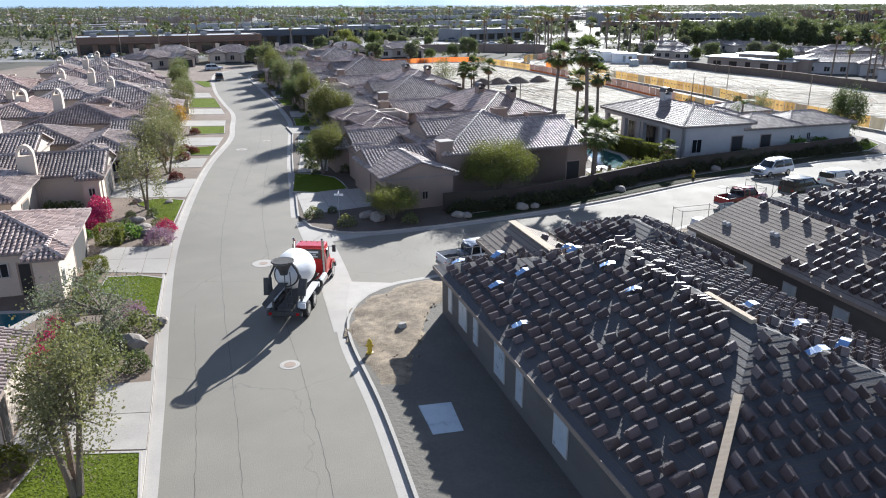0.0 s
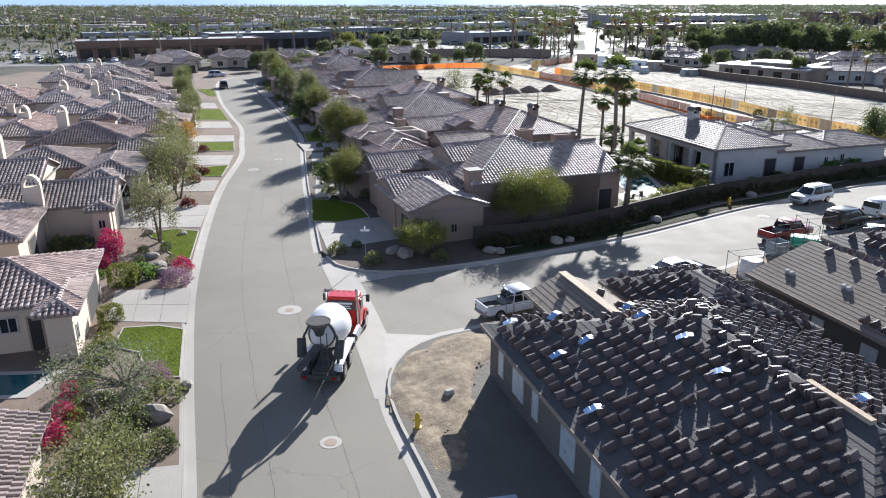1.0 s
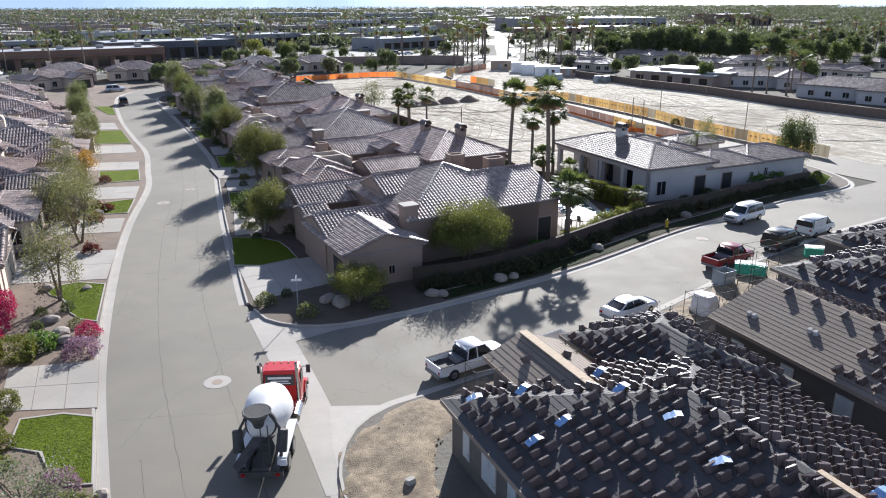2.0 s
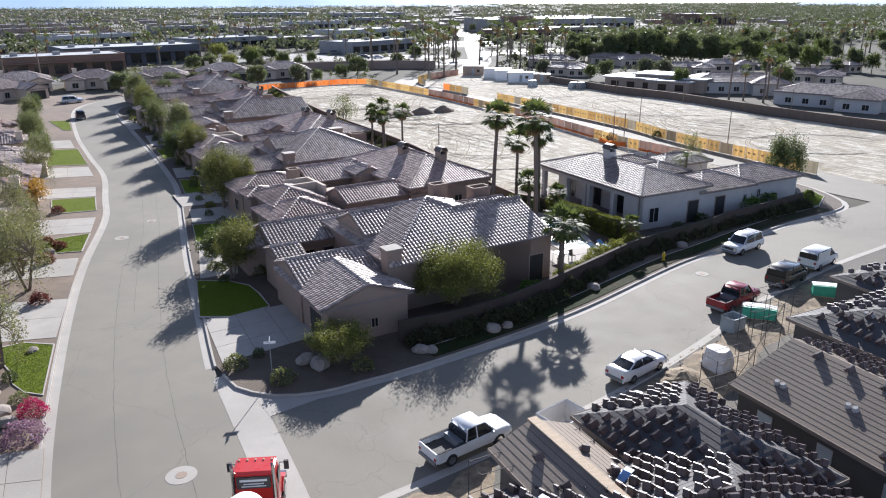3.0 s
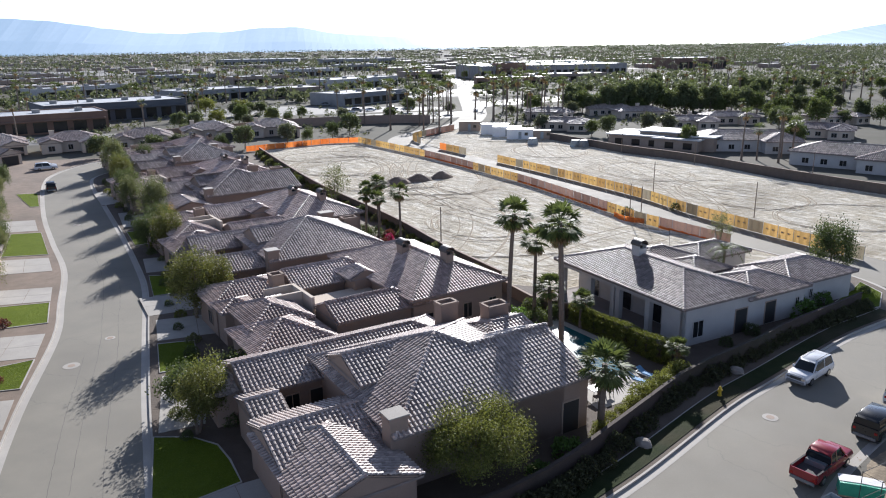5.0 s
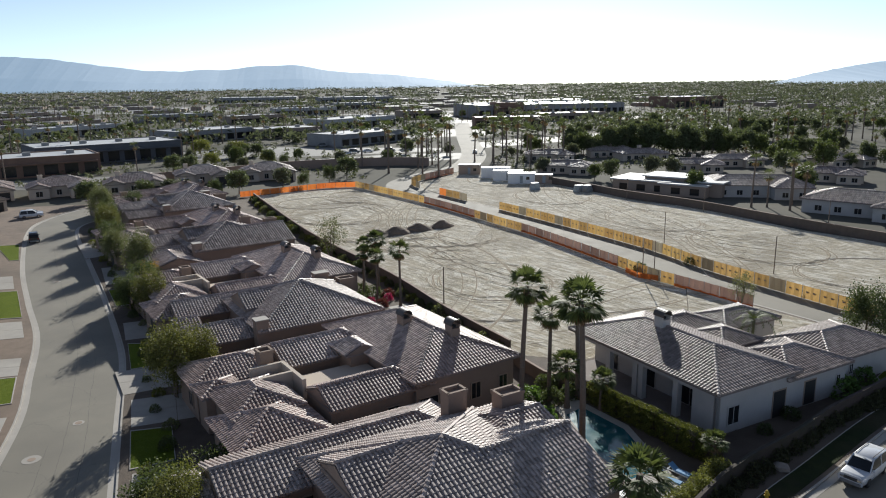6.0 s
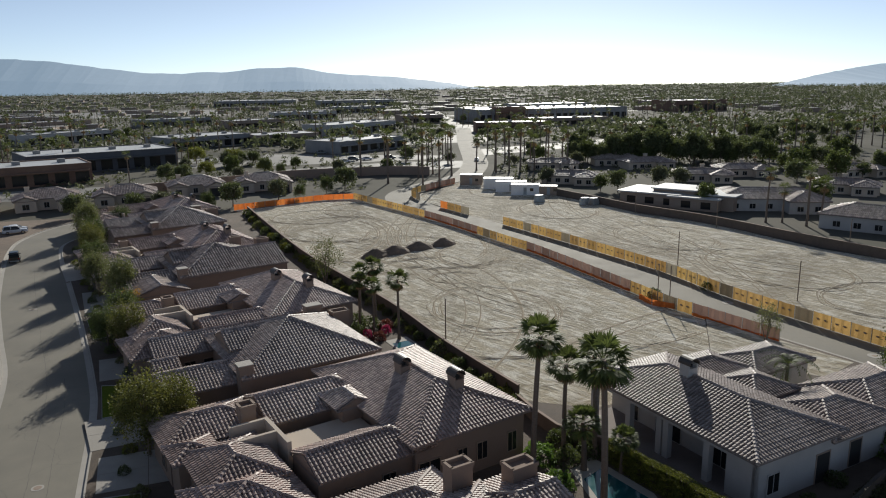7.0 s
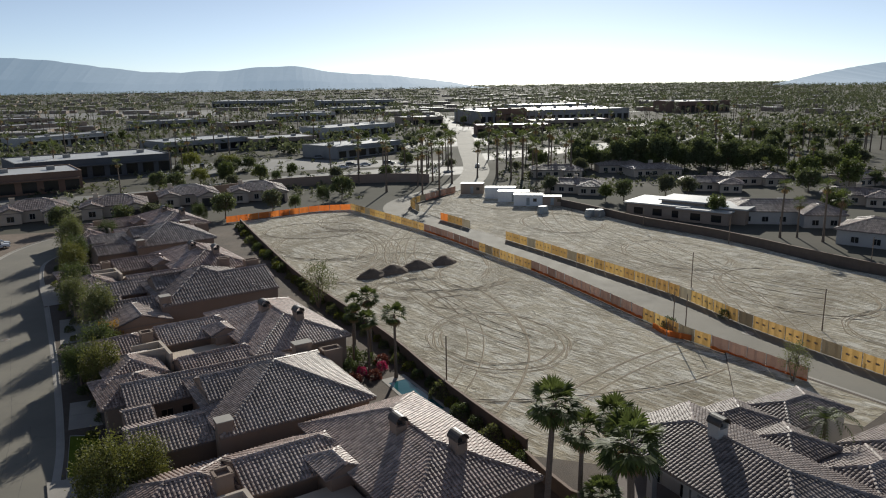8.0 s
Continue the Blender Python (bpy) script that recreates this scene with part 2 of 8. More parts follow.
# ---- mesh helpers ----
class Shape:
    """Vertices and faces that become one mesh."""

    def __init__(self):
        self.v, self.f = [], []

    def add(self, verts, faces):
        k = len(self.v)
        self.v += [tuple(p) for p in verts]
        self.f += [tuple(i + k for i in q) for q in faces]
        return self

    def box(self, x0, x1, y0, y1, z0, z1, taper=0.0):
        t = taper
        return self.add([(x0, y0, z0), (x1, y0, z0), (x1, y1, z0), (x0, y1, z0), (x0 + t, y0 + t, z1), (x1 - t, y0 + t, z1), (x1 - t, y1 - t, z1), (x0 + t, y1 - t, z1)],
                        [(3, 2, 1, 0), (4, 5, 6, 7), (0, 1, 5, 4), (1, 2, 6, 5), (2, 3, 7, 6), (3, 0, 4, 7)])

    def hull(self, profile, y0, y1, inset=0.0):
        """A side profile of (x, z) pushed from y0 to y1."""
        n = len(profile)
        return self.add([(x, y0, z) for x, z in profile] + [(x, y1, z) for x, z in profile],
                        [tuple(range(n)), tuple(range(2 * n - 1, n - 1, -1))] + [((i + 1) % n, i, i + n, (i + 1) % n + n) for i in range(n)])

    def tube(self, pts, radii, n=6, caps=True):
        k = len(self.v)
        pts = [Vector(p) for p in pts]
        for i, p in enumerate(pts):
            d = (pts[min(i + 1, len(pts) - 1)] - pts[max(i - 1, 0)]).normalized()
            a = d.orthogonal().normalized() if abs(d.z) < 0.95 else Vector((1, 0, 0))
            a = (a - d * a.dot(d)).normalized()
            b = d.cross(a)
            for j in range(n):
                w = 2 * math.pi * j / n
                self.v.append(tuple(p + (a * math.cos(w) + b * math.sin(w)) * radii[i]))
        for i in range(len(pts) - 1):
            for j in range(n):
                self.f.append((k + i * n + j, k + i * n + (j + 1) % n, k + (i + 1) * n + (j + 1) % n, k + (i + 1) * n + j))
        if caps:
            self.f.append(tuple(k + j for j in range(n))[::-1])
            self.f.append(tuple(k + (len(pts) - 1) * n + j for j in range(n)))
        return self

    def sheet(self, outline, z):
        return self.add([(x, y, z) for x, y in outline], [tuple(range(len(outline)))])

    def slab(self, outline, z0, z1):
        n = len(outline)
        return self.add([(x, y, z0) for x, y in outline] + [(x, y, z1) for x, y in outline],
                        [tuple(range(n, 2 * n))] + [(i, (i + 1) % n, (i + 1) % n + n, i + n) for i in range(n)])

    def mesh(self, name, material=None, smooth=False):
        me = bpy.data.meshes.new(name)
        me.from_pydata(self.v, [], self.f)
        if material:
            me.materials.append(M[material])
        if smooth:
            me.shade_smooth()
        return me


def array_mesh(name, verts, quads, material):
    """A mesh from arrays of vertices (n, 3) and quads (m, 4)."""
    me = bpy.data.meshes.new(name)
    me.vertices.add(len(verts))
    me.vertices.foreach_set("co", np.asarray(verts, dtype=np.float32).ravel())
    me.loops.add(4 * len(quads))
    me.loops.foreach_set("vertex_index", np.asarray(quads, dtype=np.int32).ravel())
    me.polygons.add(len(quads))
    me.polygons.foreach_set("loop_start", np.arange(0, 4 * len(quads), 4, dtype=np.int32))
    me.update(calc_edges=True)
    me.shade_flat()
    me.materials.append(M[material])
    return me


def thing(name, label, category, group="", kind="", at=None):
    ob = new(name)
    ob.empty_display_size = 0.2
    if at:
        ob.matrix_basis = at
    return tagged(ob, label, category, group, kind)


def part(name, shape, material, parent, label="", smooth=False, kind="", m=None):
    ob = new(name, shape if isinstance(shape, bpy.types.Mesh) else shape.mesh(name, material, smooth))
    if parent:
        ob.parent = parent
    if m:
        ob.matrix_basis = m
    return tagged(ob, label, kind=kind)


def structure(name, shape, material, label, category, kind="structure", m=None):
    ob = new(name, shape.mesh(name, material))
    if m:
        ob.matrix_basis = m
    return tagged(ob, label, category, kind=kind)


def spline(pts, step=1.5):
    """A smooth line through points of the plan."""
    out = []
    p = [Vector(q) for q in pts]
    for i in range(len(p) - 1):
        a, b, c, d = p[max(i - 1, 0)], p[i], p[i + 1], p[min(i + 2, len(p) - 1)]
        k = max(1, int((c - b).length / step))
        for j in range(k):
            t = j / k
            out.append(0.5 * (2 * b + (c - a) * t + (2 * a - 5 * b + 4 * c - d) * t * t + (3 * b - a - 3 * c + d) * t ** 3))
    out.append(p[-1])
    return out


def offset(line, d):
    """The line moved d to its left."""
    out = []
    for i, p in enumerate(line):
        t = (line[min(i + 1, len(line) - 1)] - line[max(i - 1, 0)]).normalized()
        out.append(p + Vector((-t.y, t.x)) * d)
    return out


def ribbon(shape, a, b, z, z1=None):
    """A strip between two lines of equal length; with z1 a raised one with upright sides."""
    n = len(a)
    if z1 is None:
        return shape.add([(p.x, p.y, z) for p in a] + [(p.x, p.y, z) for p in b], [(i, i + 1, n + i + 1, n + i) for i in range(n - 1)])
    v = [(p.x, p.y, z) for p in a] + [(p.x, p.y, z1) for p in a] + [(p.x, p.y, z1) for p in b] + [(p.x, p.y, z) for p in b]
    f = []
    for i in range(n - 1):
        f += [(i, i + 1, n + i + 1, n + i), (n + i, n + i + 1, 2 * n + i + 1, 2 * n + i), (2 * n + i, 2 * n + i + 1, 3 * n + i + 1, 3 * n + i)]
    f += [(0, n, 2 * n, 3 * n), (n - 1, 4 * n - 1, 3 * n - 1, 2 * n - 1)]
    return shape.add(v, f)


# ---- ground, roads ----
g = Shape().sheet([(-26000, -900), (26000, -900), (26000, 26000), (-26000, 26000)], -0.08)
structure("ground", g, "far_ground", "dry grey-brown valley floor reaching to the horizon", "ground")

WEST = [(-6.7, -12), (-11.7, 14), (-15.0, 26.1), (-18.9, 38.6), (-22.8, 52.2), (-26.6, 69.7), (-29.2, 85), (-31.1, 101.9), (-33.6, 112.8), (-37.2, 127.2), (-43.3, 143.5), (-51, 165.3), (-60, 196), (-62, 212), (-58, 228), (-48, 236)]
EAST = [(5, -10), (-0.9, 14), (-4, 26.4), (-7.0, 36), (-10.6, 48), (-13.6, 59), (-16.1, 71), (-18.9, 85), (-21.6, 100), (-24.2, 114.6), (-26.8, 124.6), (-32.9, 144.3), (-40.5, 167.3), (-49, 193), (-51, 205), (-47, 216)]
west, east = spline(WEST, 2), spline(EAST, 2)


def resample(line, n):
    s = [0.0]
    for a, b in zip(line, line[1:]):
        s.append(s[-1] + (b - a).length)
    return [Vector((np.interp(s[-1] * i / (n - 1), s, [p.x for p in line]), np.interp(s[-1] * i / (n - 1), s, [p.y for p in line]))) for i in range(n)]


r = Shape()
ribbon(r, resample(east, 120), resample(west, 120), 0.0)
structure("road_main", r, "asphalt", "worn grey asphalt residential street with fine cracks", "road")

NORTH = [(-13.4, 59.6), (-12.3, 57.6), (-9.8, 56.0), (-6.7, 55.8), (-3.8, 56.7), (-0.1, 58.0), (7.7, 61.5), (15.8, 65.8), (27.4, 73.4), (34.3, 77.2), (46.6, 83.8), (56.4, 87.8), (59.6, 90.2), (60.9, 93.5), (61.2, 99.5), (59.2, 108), (55, 119), (51.4, 128)]
SOUTH = [(5, -10), (-0.9, 14), (-4, 26.4), (-6.5, 34.6), (-6.95, 38.4), (-6.1, 41.6), (-4.2, 43.6), (-1.9, 44.7), (9.2, 49.9), (17.1, 54.4), (24.1, 59.0), (30.6, 63.7), (43.1, 70.5), (52, 74.5), (64, 80), (76, 86), (90, 93)]
north, south = spline(NORTH, 1.2), spline(SOUTH, 1.2)
s2 = Shape()
ribbon(s2, resample(spline([(-14, 42), (-5, 42), (9.2, 49.9), (17.1, 54.4), (24.1, 59.0), (30.6, 63.7), (43.1, 70.5), (52, 74.5), (64, 80), (76, 86), (90, 93)], 2), 60),
       resample(spline([(-18, 60), (-12.6, 58.6), (-6.7, 55.8), (-0.1, 58.0), (7.7, 61.5), (15.8, 65.8), (27.4, 73.4), (34.3, 77.2), (46.6, 83.8), (56.4, 87.8), (66, 92), (84, 104)], 2), 60), -0.006)
structure("road_side", s2, "asphalt", "grey asphalt side street curving past a walled garden", "road")
BACK = spline([(76, 84), (69, 93), (64.5, 106), (58.5, 122), (54, 140), (50.5, 160), (44, 182), (36.5, 205), (28, 230), (28, 252), (40, 272), (55, 290), (66, 318), (74, 350), (90, 430), (118, 560)], 3)
b2 = Shape()
ribbon(b2, offset(BACK, -5.2), offset(BACK, 5.2), -0.012)
structure("road_back", b2, "asphalt", "pale dusty asphalt road between two fenced building lots", "road")

for name, line, side in (("kerb_west", west, 1), ("kerb_east", [p for p in east if p.y > 59], -1), ("kerb_corner", north, 1), ("kerb_site", south, -1)):
    k = Shape()
    ribbon(k, line, offset(line, 0.16 * side), -0.05, 0.15)
    structure(name, k, "concrete", "pale concrete kerb edging the street", "kerb")
    k = Shape()
    ribbon(k, offset(line, -0.02 * side), offset(line, -0.6 * side), 0.006)
    structure(name.replace("kerb", "gutter"), k, "concrete", "pale concrete gutter strip along the kerb", "gutter")
c = Shape()
ribbon(c, resample(spline([(-7.6, 36), (-10.4, 47), (-13.9, 59)], 1), 12), resample(spline([(-5.4, 36.2), (-8.2, 47.6), (-11.6, 59.5)], 1), 12), 0.010)
apron = [(p.x, p.y, 0.016) for p in south if 36.5 < p.y < 44.3 and p.x < -2.4] + [(-7.5, 44.4, 0.016), (-7.3, 40.0, 0.016)]
c.add(apron, [tuple(range(len(apron)))])
c.add([(-9.9, 53.6, 0.016), (-5.2, 56.0, 0.016), (-9.6, 56.2, 0.016), (-11.9, 58.2, 0.016)], [(0, 1, 2, 3)])
structure("cross_gutter", c, "concrete", "pale concrete cross gutter over the mouth of the side street", "gutter")

# yards: raised a kerb's height above the streets
y1 = Shape().slab([(p.x - 0.16, p.y) for p in west] + [(-75, 236), (-130, 236), (-130, -12)], -0.08, 0.145)
structure("yard_west", y1, "soil", "brown gravel yards with planting along the street", "yard")
y2 = Shape().slab([(p.x, p.y) for p in offset(north, 0.16)] + [(41, 109), (25, 104), (18.6, 107.4), (14, 121.8), (9.5, 140.3), (0.7, 167.3), (-5, 188.6), (-15, 232), (-40, 232), (-46, 217)] + [(p.x, p.y) for p in reversed(offset(east, -0.16)) if p.y > 60], -0.08, 0.144)
# near-black green: the garden wall's shade is put into the grass colour
M["shaded_verge"] = mat("shaded_verge", (0.017, 0.026, 0.009), (0.03, 0.04, 0.014), 1.2, 0.95, 0.9, fine=12, c3=(0.06, 0.05, 0.03), spec=0.1)
M["mulch"] = mat("mulch", (0.075, 0.056, 0.042), (0.115, 0.088, 0.066), 0.8, 0.95, 0.8, fine=14, c3=(0.15, 0.115, 0.085))
structure("yard_east", y2, "mulch", "dark brown garden soil and paving between the houses", "yard")
y3 = Shape().slab([(p.x, p.y) for p in reversed(offset(south, -0.16))] + [(90, -10)], -0.08, 0.143)
structure("building_site", y3, "site_soil_shaded", "churned sandy ground of a building site", "ground")
y4 = Shape().sheet([(18.6, 107.4), (14, 121.8), (9.5, 140.3), (0.7, 167.3), (-5, 188.6), (-15, 232), (-19, 237), (-2.5, 245), (12.8, 248), (22.3, 226), (30, 206), (38, 180), (41, 169), (46.6, 141), (48, 133), (53.6, 118), (41, 109), (25, 104)][::-1], -0.02)


def mounded(name, poly, material, label, step=0.45, rise=0.10, rough=0.09, seed=1, base=0.06):
    """Uneven ground over a patch, sinking away at its edge."""
    rng = np.random.default_rng(seed)
    wv = rng.normal(0, 1, (14, 2)) * np.repeat([0.5, 1.6], 7)[:, None]
    ph, am = rng.uniform(0, 6.3, 14), np.repeat([0.6, 0.25], 7)
    P_ = np.array(poly)
    xs, ys = np.arange(P_[:, 0].min() - 1, P_[:, 0].max() + 1, step), np.arange(P_[:, 1].min() - 1, P_[:, 1].max() + 1, step)
    sh = Shape()
    A, B = P_, np.roll(P_, -1, axis=0)
    for y_ in ys:
        for x_ in xs:
            q = np.array((x_, y_))
            t_ = np.clip(((q - A) * (B - A)).sum(1) / ((B - A) ** 2).sum(1), 0, 1)
            d_ = np.sqrt((((A + (B - A) * t_[:, None]) - q) ** 2).sum(1)).min()
            cut = (A[:, 1] > y_) != (B[:, 1] > y_)
            ins = (cut & (x_ < (B[:, 0] - A[:, 0]) * (y_ - A[:, 1]) / np.where(cut, B[:, 1] - A[:, 1], 1) + A[:, 0])).sum() % 2
            nz = (am * np.sin(wv @ q * 2 + ph)).sum() / 2
            sh.v.append((x_, y_, base + rise * min(1.0, max(-0.6, (d_ if ins else -d_) * 1.3)) + rough * nz * (1 if ins else 0.2)))
    w_ = len(xs)
    sh.f += [(r_ * w_ + c_, r_ * w_ + c_ + 1, (r_ + 1) * w_ + c_ + 1, (r_ + 1) * w_ + c_) for r_ in range(len(ys) - 1) for c_ in range(w_ - 1) if max(sh.v[k_][2] for k_ in (r_ * w_ + c_, r_ * w_ + c_ + 1, (r_ + 1) * w_ + c_ + 1, (r_ + 1) * w_ + c_)) > 0.11]
    ob = structure(name, sh, material, label, "ground")
    for p_ in ob.data.polygons:
        p_.use_smooth = True
    return ob


mounded("dirt_verge", [(-6.7, 36.0), (-6.5, 39.3), (-5.6, 41.7), (-3.9, 43.3), (-1.8, 44.3), (3.0, 46.6), (1.6, 41.6), (-1.6, 39.4), (-2.0, 36), (-2.6, 29), (-4.4, 29.2)], "sand", "rutted pale sandy verge at the corner", 0.25, 0.14, 0.075, 4, 0.135)
mounded("dirt_verge", [(4, 47.1), (9.4, 49.6), (17.2, 54.0), (24.2, 58.6), (30.8, 63.3), (43.2, 70.1), (45, 66.5), (33, 59.6), (26, 55.6), (17.4, 48.2), (12, 45.6), (6, 45.4)], "sand", "rutted pale sandy verge along the kerb", 0.45, 0.14, 0.08, 5, 0.12)
# long seams and cross cracks in the asphalt
rng = np.random.default_rng(12)
ea, wa = resample(east, 520), resample(west, 520)
ck = Shape()
for f0, k0, k1, amp in ((0.3, 10, 300, 0.25), (0.63, 0, 230, 0.2), (0.5, 180, 420, 0.3), (0.8, 40, 110, 0.25)):
    wob = np.cumsum(rng.normal(0, 0.05, k1 - k0))
    wob = (wob - np.linspace(0, wob[-1], len(wob))) * amp + rng.normal(0, 0.02, len(wob))
    ln = [ea[k_].lerp(wa[k_], f0) + Vector((wob[k_ - k0], 0)) for k_ in range(k0, k1)]
    wd = 0.006 + 0.010 * rng.random(len(ln))
    ribbon(ck, [p_ - Vector((w_, 0)) for p_, w_ in zip(ln, wd)], [p_ + Vector((w_, 0)) for p_, w_ in zip(ln, wd)], 0.004)
for k_ in (44, 61, 83, 112, 150, 190, 236):
    f0, f1 = sorted(rng.uniform(0.06, 0.94, 2))
    ln = [ea[k_].lerp(wa[k_], f0 + (f1 - f0) * t_ / 30) + Vector((0, 0.25 * math.sin(t_ * 0.4) + rng.normal(0, 0.04))) for t_ in range(31)]
    ribbon(ck, ln, [p_ + Vector((0, 0.016)) for p_ in ln], 0.004)
M["crack"] = mat("crack", (0.075, 0.07, 0.062), (0.10, 0.094, 0.084), 2.0, 0.9, 0.2)
structure("road_cracks", ck, "crack", "thin dark cracks and seams in asphalt", "road crack", kind="stuff")
structure("vacant_lot", y4, "lot", "graded pale dirt lot scored with tyre tracks", "ground")
structure("lot_corner", Shape().slab([(51.4, 128), (41, 109), (47, 110), (52.5, 105.5), (58.4, 108.5), (54.6, 118)][::-1], 0.0, 0.15), "lot", "bare pale dirt at the corner of the lot", "ground")
y5 = Shape().sheet([(70, 100), (64.5, 117), (59, 138), (57.4, 153), (48, 184), (42, 203), (30, 245), (55, 282), (62, 262), (75.2, 223), (79.4, 206), (89.5, 187), (95, 160), (120, 110), (150, 60)][::-1], -0.022)
structure("vacant_lot_far", y5, "lot", "graded pale dirt lot beyond the back road", "ground")


# tyre tracks: low ridges and ruts sweeping over the lots
def tracked(name, poly, z, curves, label):
    P_ = [Vector(p) for p in poly]
    ridge_, rut_ = Shape(), Shape()
    rng = np.random.default_rng(31)

    def inside(p):
        ok = False
        for a, b in zip(P_, P_[1:] + P_[:1]):
            if (a.y > p.y) != (b.y > p.y) and p.x < (b.x - a.x) * (p.y - a.y) / (b.y - a.y) + a.x:
                ok = not ok
        return ok
    for cx, cy, rx, ry, a0, a1, many in curves:
        for m_ in range(many):
            k_ = 1 + 0.03 * m_ + rng.normal(0, 0.012)
            run = []
            for t_ in np.linspace(a0, a1, max(8, int(abs(a1 - a0) * max(rx, ry) * k_ / 1.0))):
                p = Vector((cx + rx * k_ * math.cos(t_), cy + ry * k_ * math.sin(t_)))
                p += Vector((math.sin(t_ * 9 + m_), math.cos(t_ * 7 + cx))) * 0.15
                if inside(p) and rng.random() > 0.02:
                    run.append(p)
                elif len(run) > 3:
                    bank(ridge_ if m_ % 3 == 2 else rut_, run, z, rng)
                    run = []
                else:
                    run = []
            if len(run) > 3:
                bank(ridge_ if m_ % 3 == 2 else rut_, run, z, rng)
    structure(name, ridge_, "lot", label, "tyre tracks", kind="stuff")
    structure(name, rut_, "rut", label.replace("low", "darker low"), "tyre tracks", kind="stuff")


def bank(shape, run, z, rng):
    w_, h_ = rng.uniform(0.09, 0.2), rng.uniform(0.03, 0.08)
    rows_ = [offset(run, d_) for d_ in (-w_, -w_ * 0.2, w_ * 0.2, w_)]
    k_ = len(shape.v)
    for i_ in range(len(run)):
        f_ = h_ * (0.6 + 0.4 * math.sin(i_ * 1.7)) * min(1, i_ / 2, (len(run) - 1 - i_) / 2)
        shape.v += [(*rows_[0][i_], z), (*rows_[1][i_], z + f_), (*rows_[2][i_], z + f_ * 0.9), (*rows_[3][i_], z)]
    for i_ in range(len(run) - 1):
        for j_ in range(3):
            shape.f.append((k_ + 4 * i_ + j_, k_ + 4 * i_ + j_ + 1, k_ + 4 * i_ + j_ + 5, k_ + 4 * i_ + j_ + 4))


LOT = [(18.6, 107.4), (14, 121.8), (9.5, 140.3), (0.7, 167.3), (-5, 188.6), (-15, 232), (-19, 237), (-2.5, 245), (12.8, 248), (22.3, 226), (30, 206), (38, 180), (41, 169), (46.6, 141), (48, 133), (52, 118), (41, 109), (25, 104)]
tracked("tyre_tracks", LOT, -0.018, [(24, 139, 8.6, 11.0, 0, 6.28, 5), (24, 139, 7.6, 9.0, 2.6, 6.0, 3), (22.5, 157, 4.0, 3.4, 0.3, 5.0, 4), (16, 168, 5.0, 6.5, 0.6, 4.8, 9), (19, 166, 9, 5.5, 1.2, 3.9, 7), (24, 170, 9, 6.0, 3.4, 6.1, 8), (30, 172, 7, 9.0, 2.0, 4.6, 6), (70, 60, 70, 74, 1.75, 2.3, 2), (-30, 260, 60, 105, -1.1, -0.6, 6), (-8, 200, 22, 28, -0.9, 0.8, 8), (30, 128, 22, 9, 2.4, 5.6, 3), (14, 182, 14, 11, 0, 5.5, 4), (6, 205, 12, 14, 0.5, 6.2, 5), (22, 186, 12, 20, -1, 3, 4), (2, 222, 11, 9, 0, 6.2, 4), (60, 180, 40, 60, 2.4, 3.9, 6), (-40, 150, 62, 55, -0.6, 0.9, 5), (12, 230, 8, 10, 0, 5, 4)], "low curved tyre tracks pressed into graded dirt")
FAR_LOT = [(70, 101), (64.5, 117), (59, 138), (57.4, 153), (48, 184), (42, 203), (31, 245), (55, 281), (62, 262), (75.2, 223), (79.4, 206), (89.5, 187), (95, 160), (118, 110)]
tracked("tyre_tracks", FAR_LOT, -0.020, [(72, 178, 9, 12, 0, 6, 4), (62, 215, 9, 12, 0, 6, 4), (78, 150, 10, 14, 1, 6, 4), (120, 200, 55, 70, 2.2, 4.0, 7), (20, 190, 50, 90, -0.9, 0.6, 6), (56, 250, 8, 12, 0, 6, 3), (84, 128, 12, 9, 0, 5, 4)], "low curved tyre tracks pressed into graded dirt")
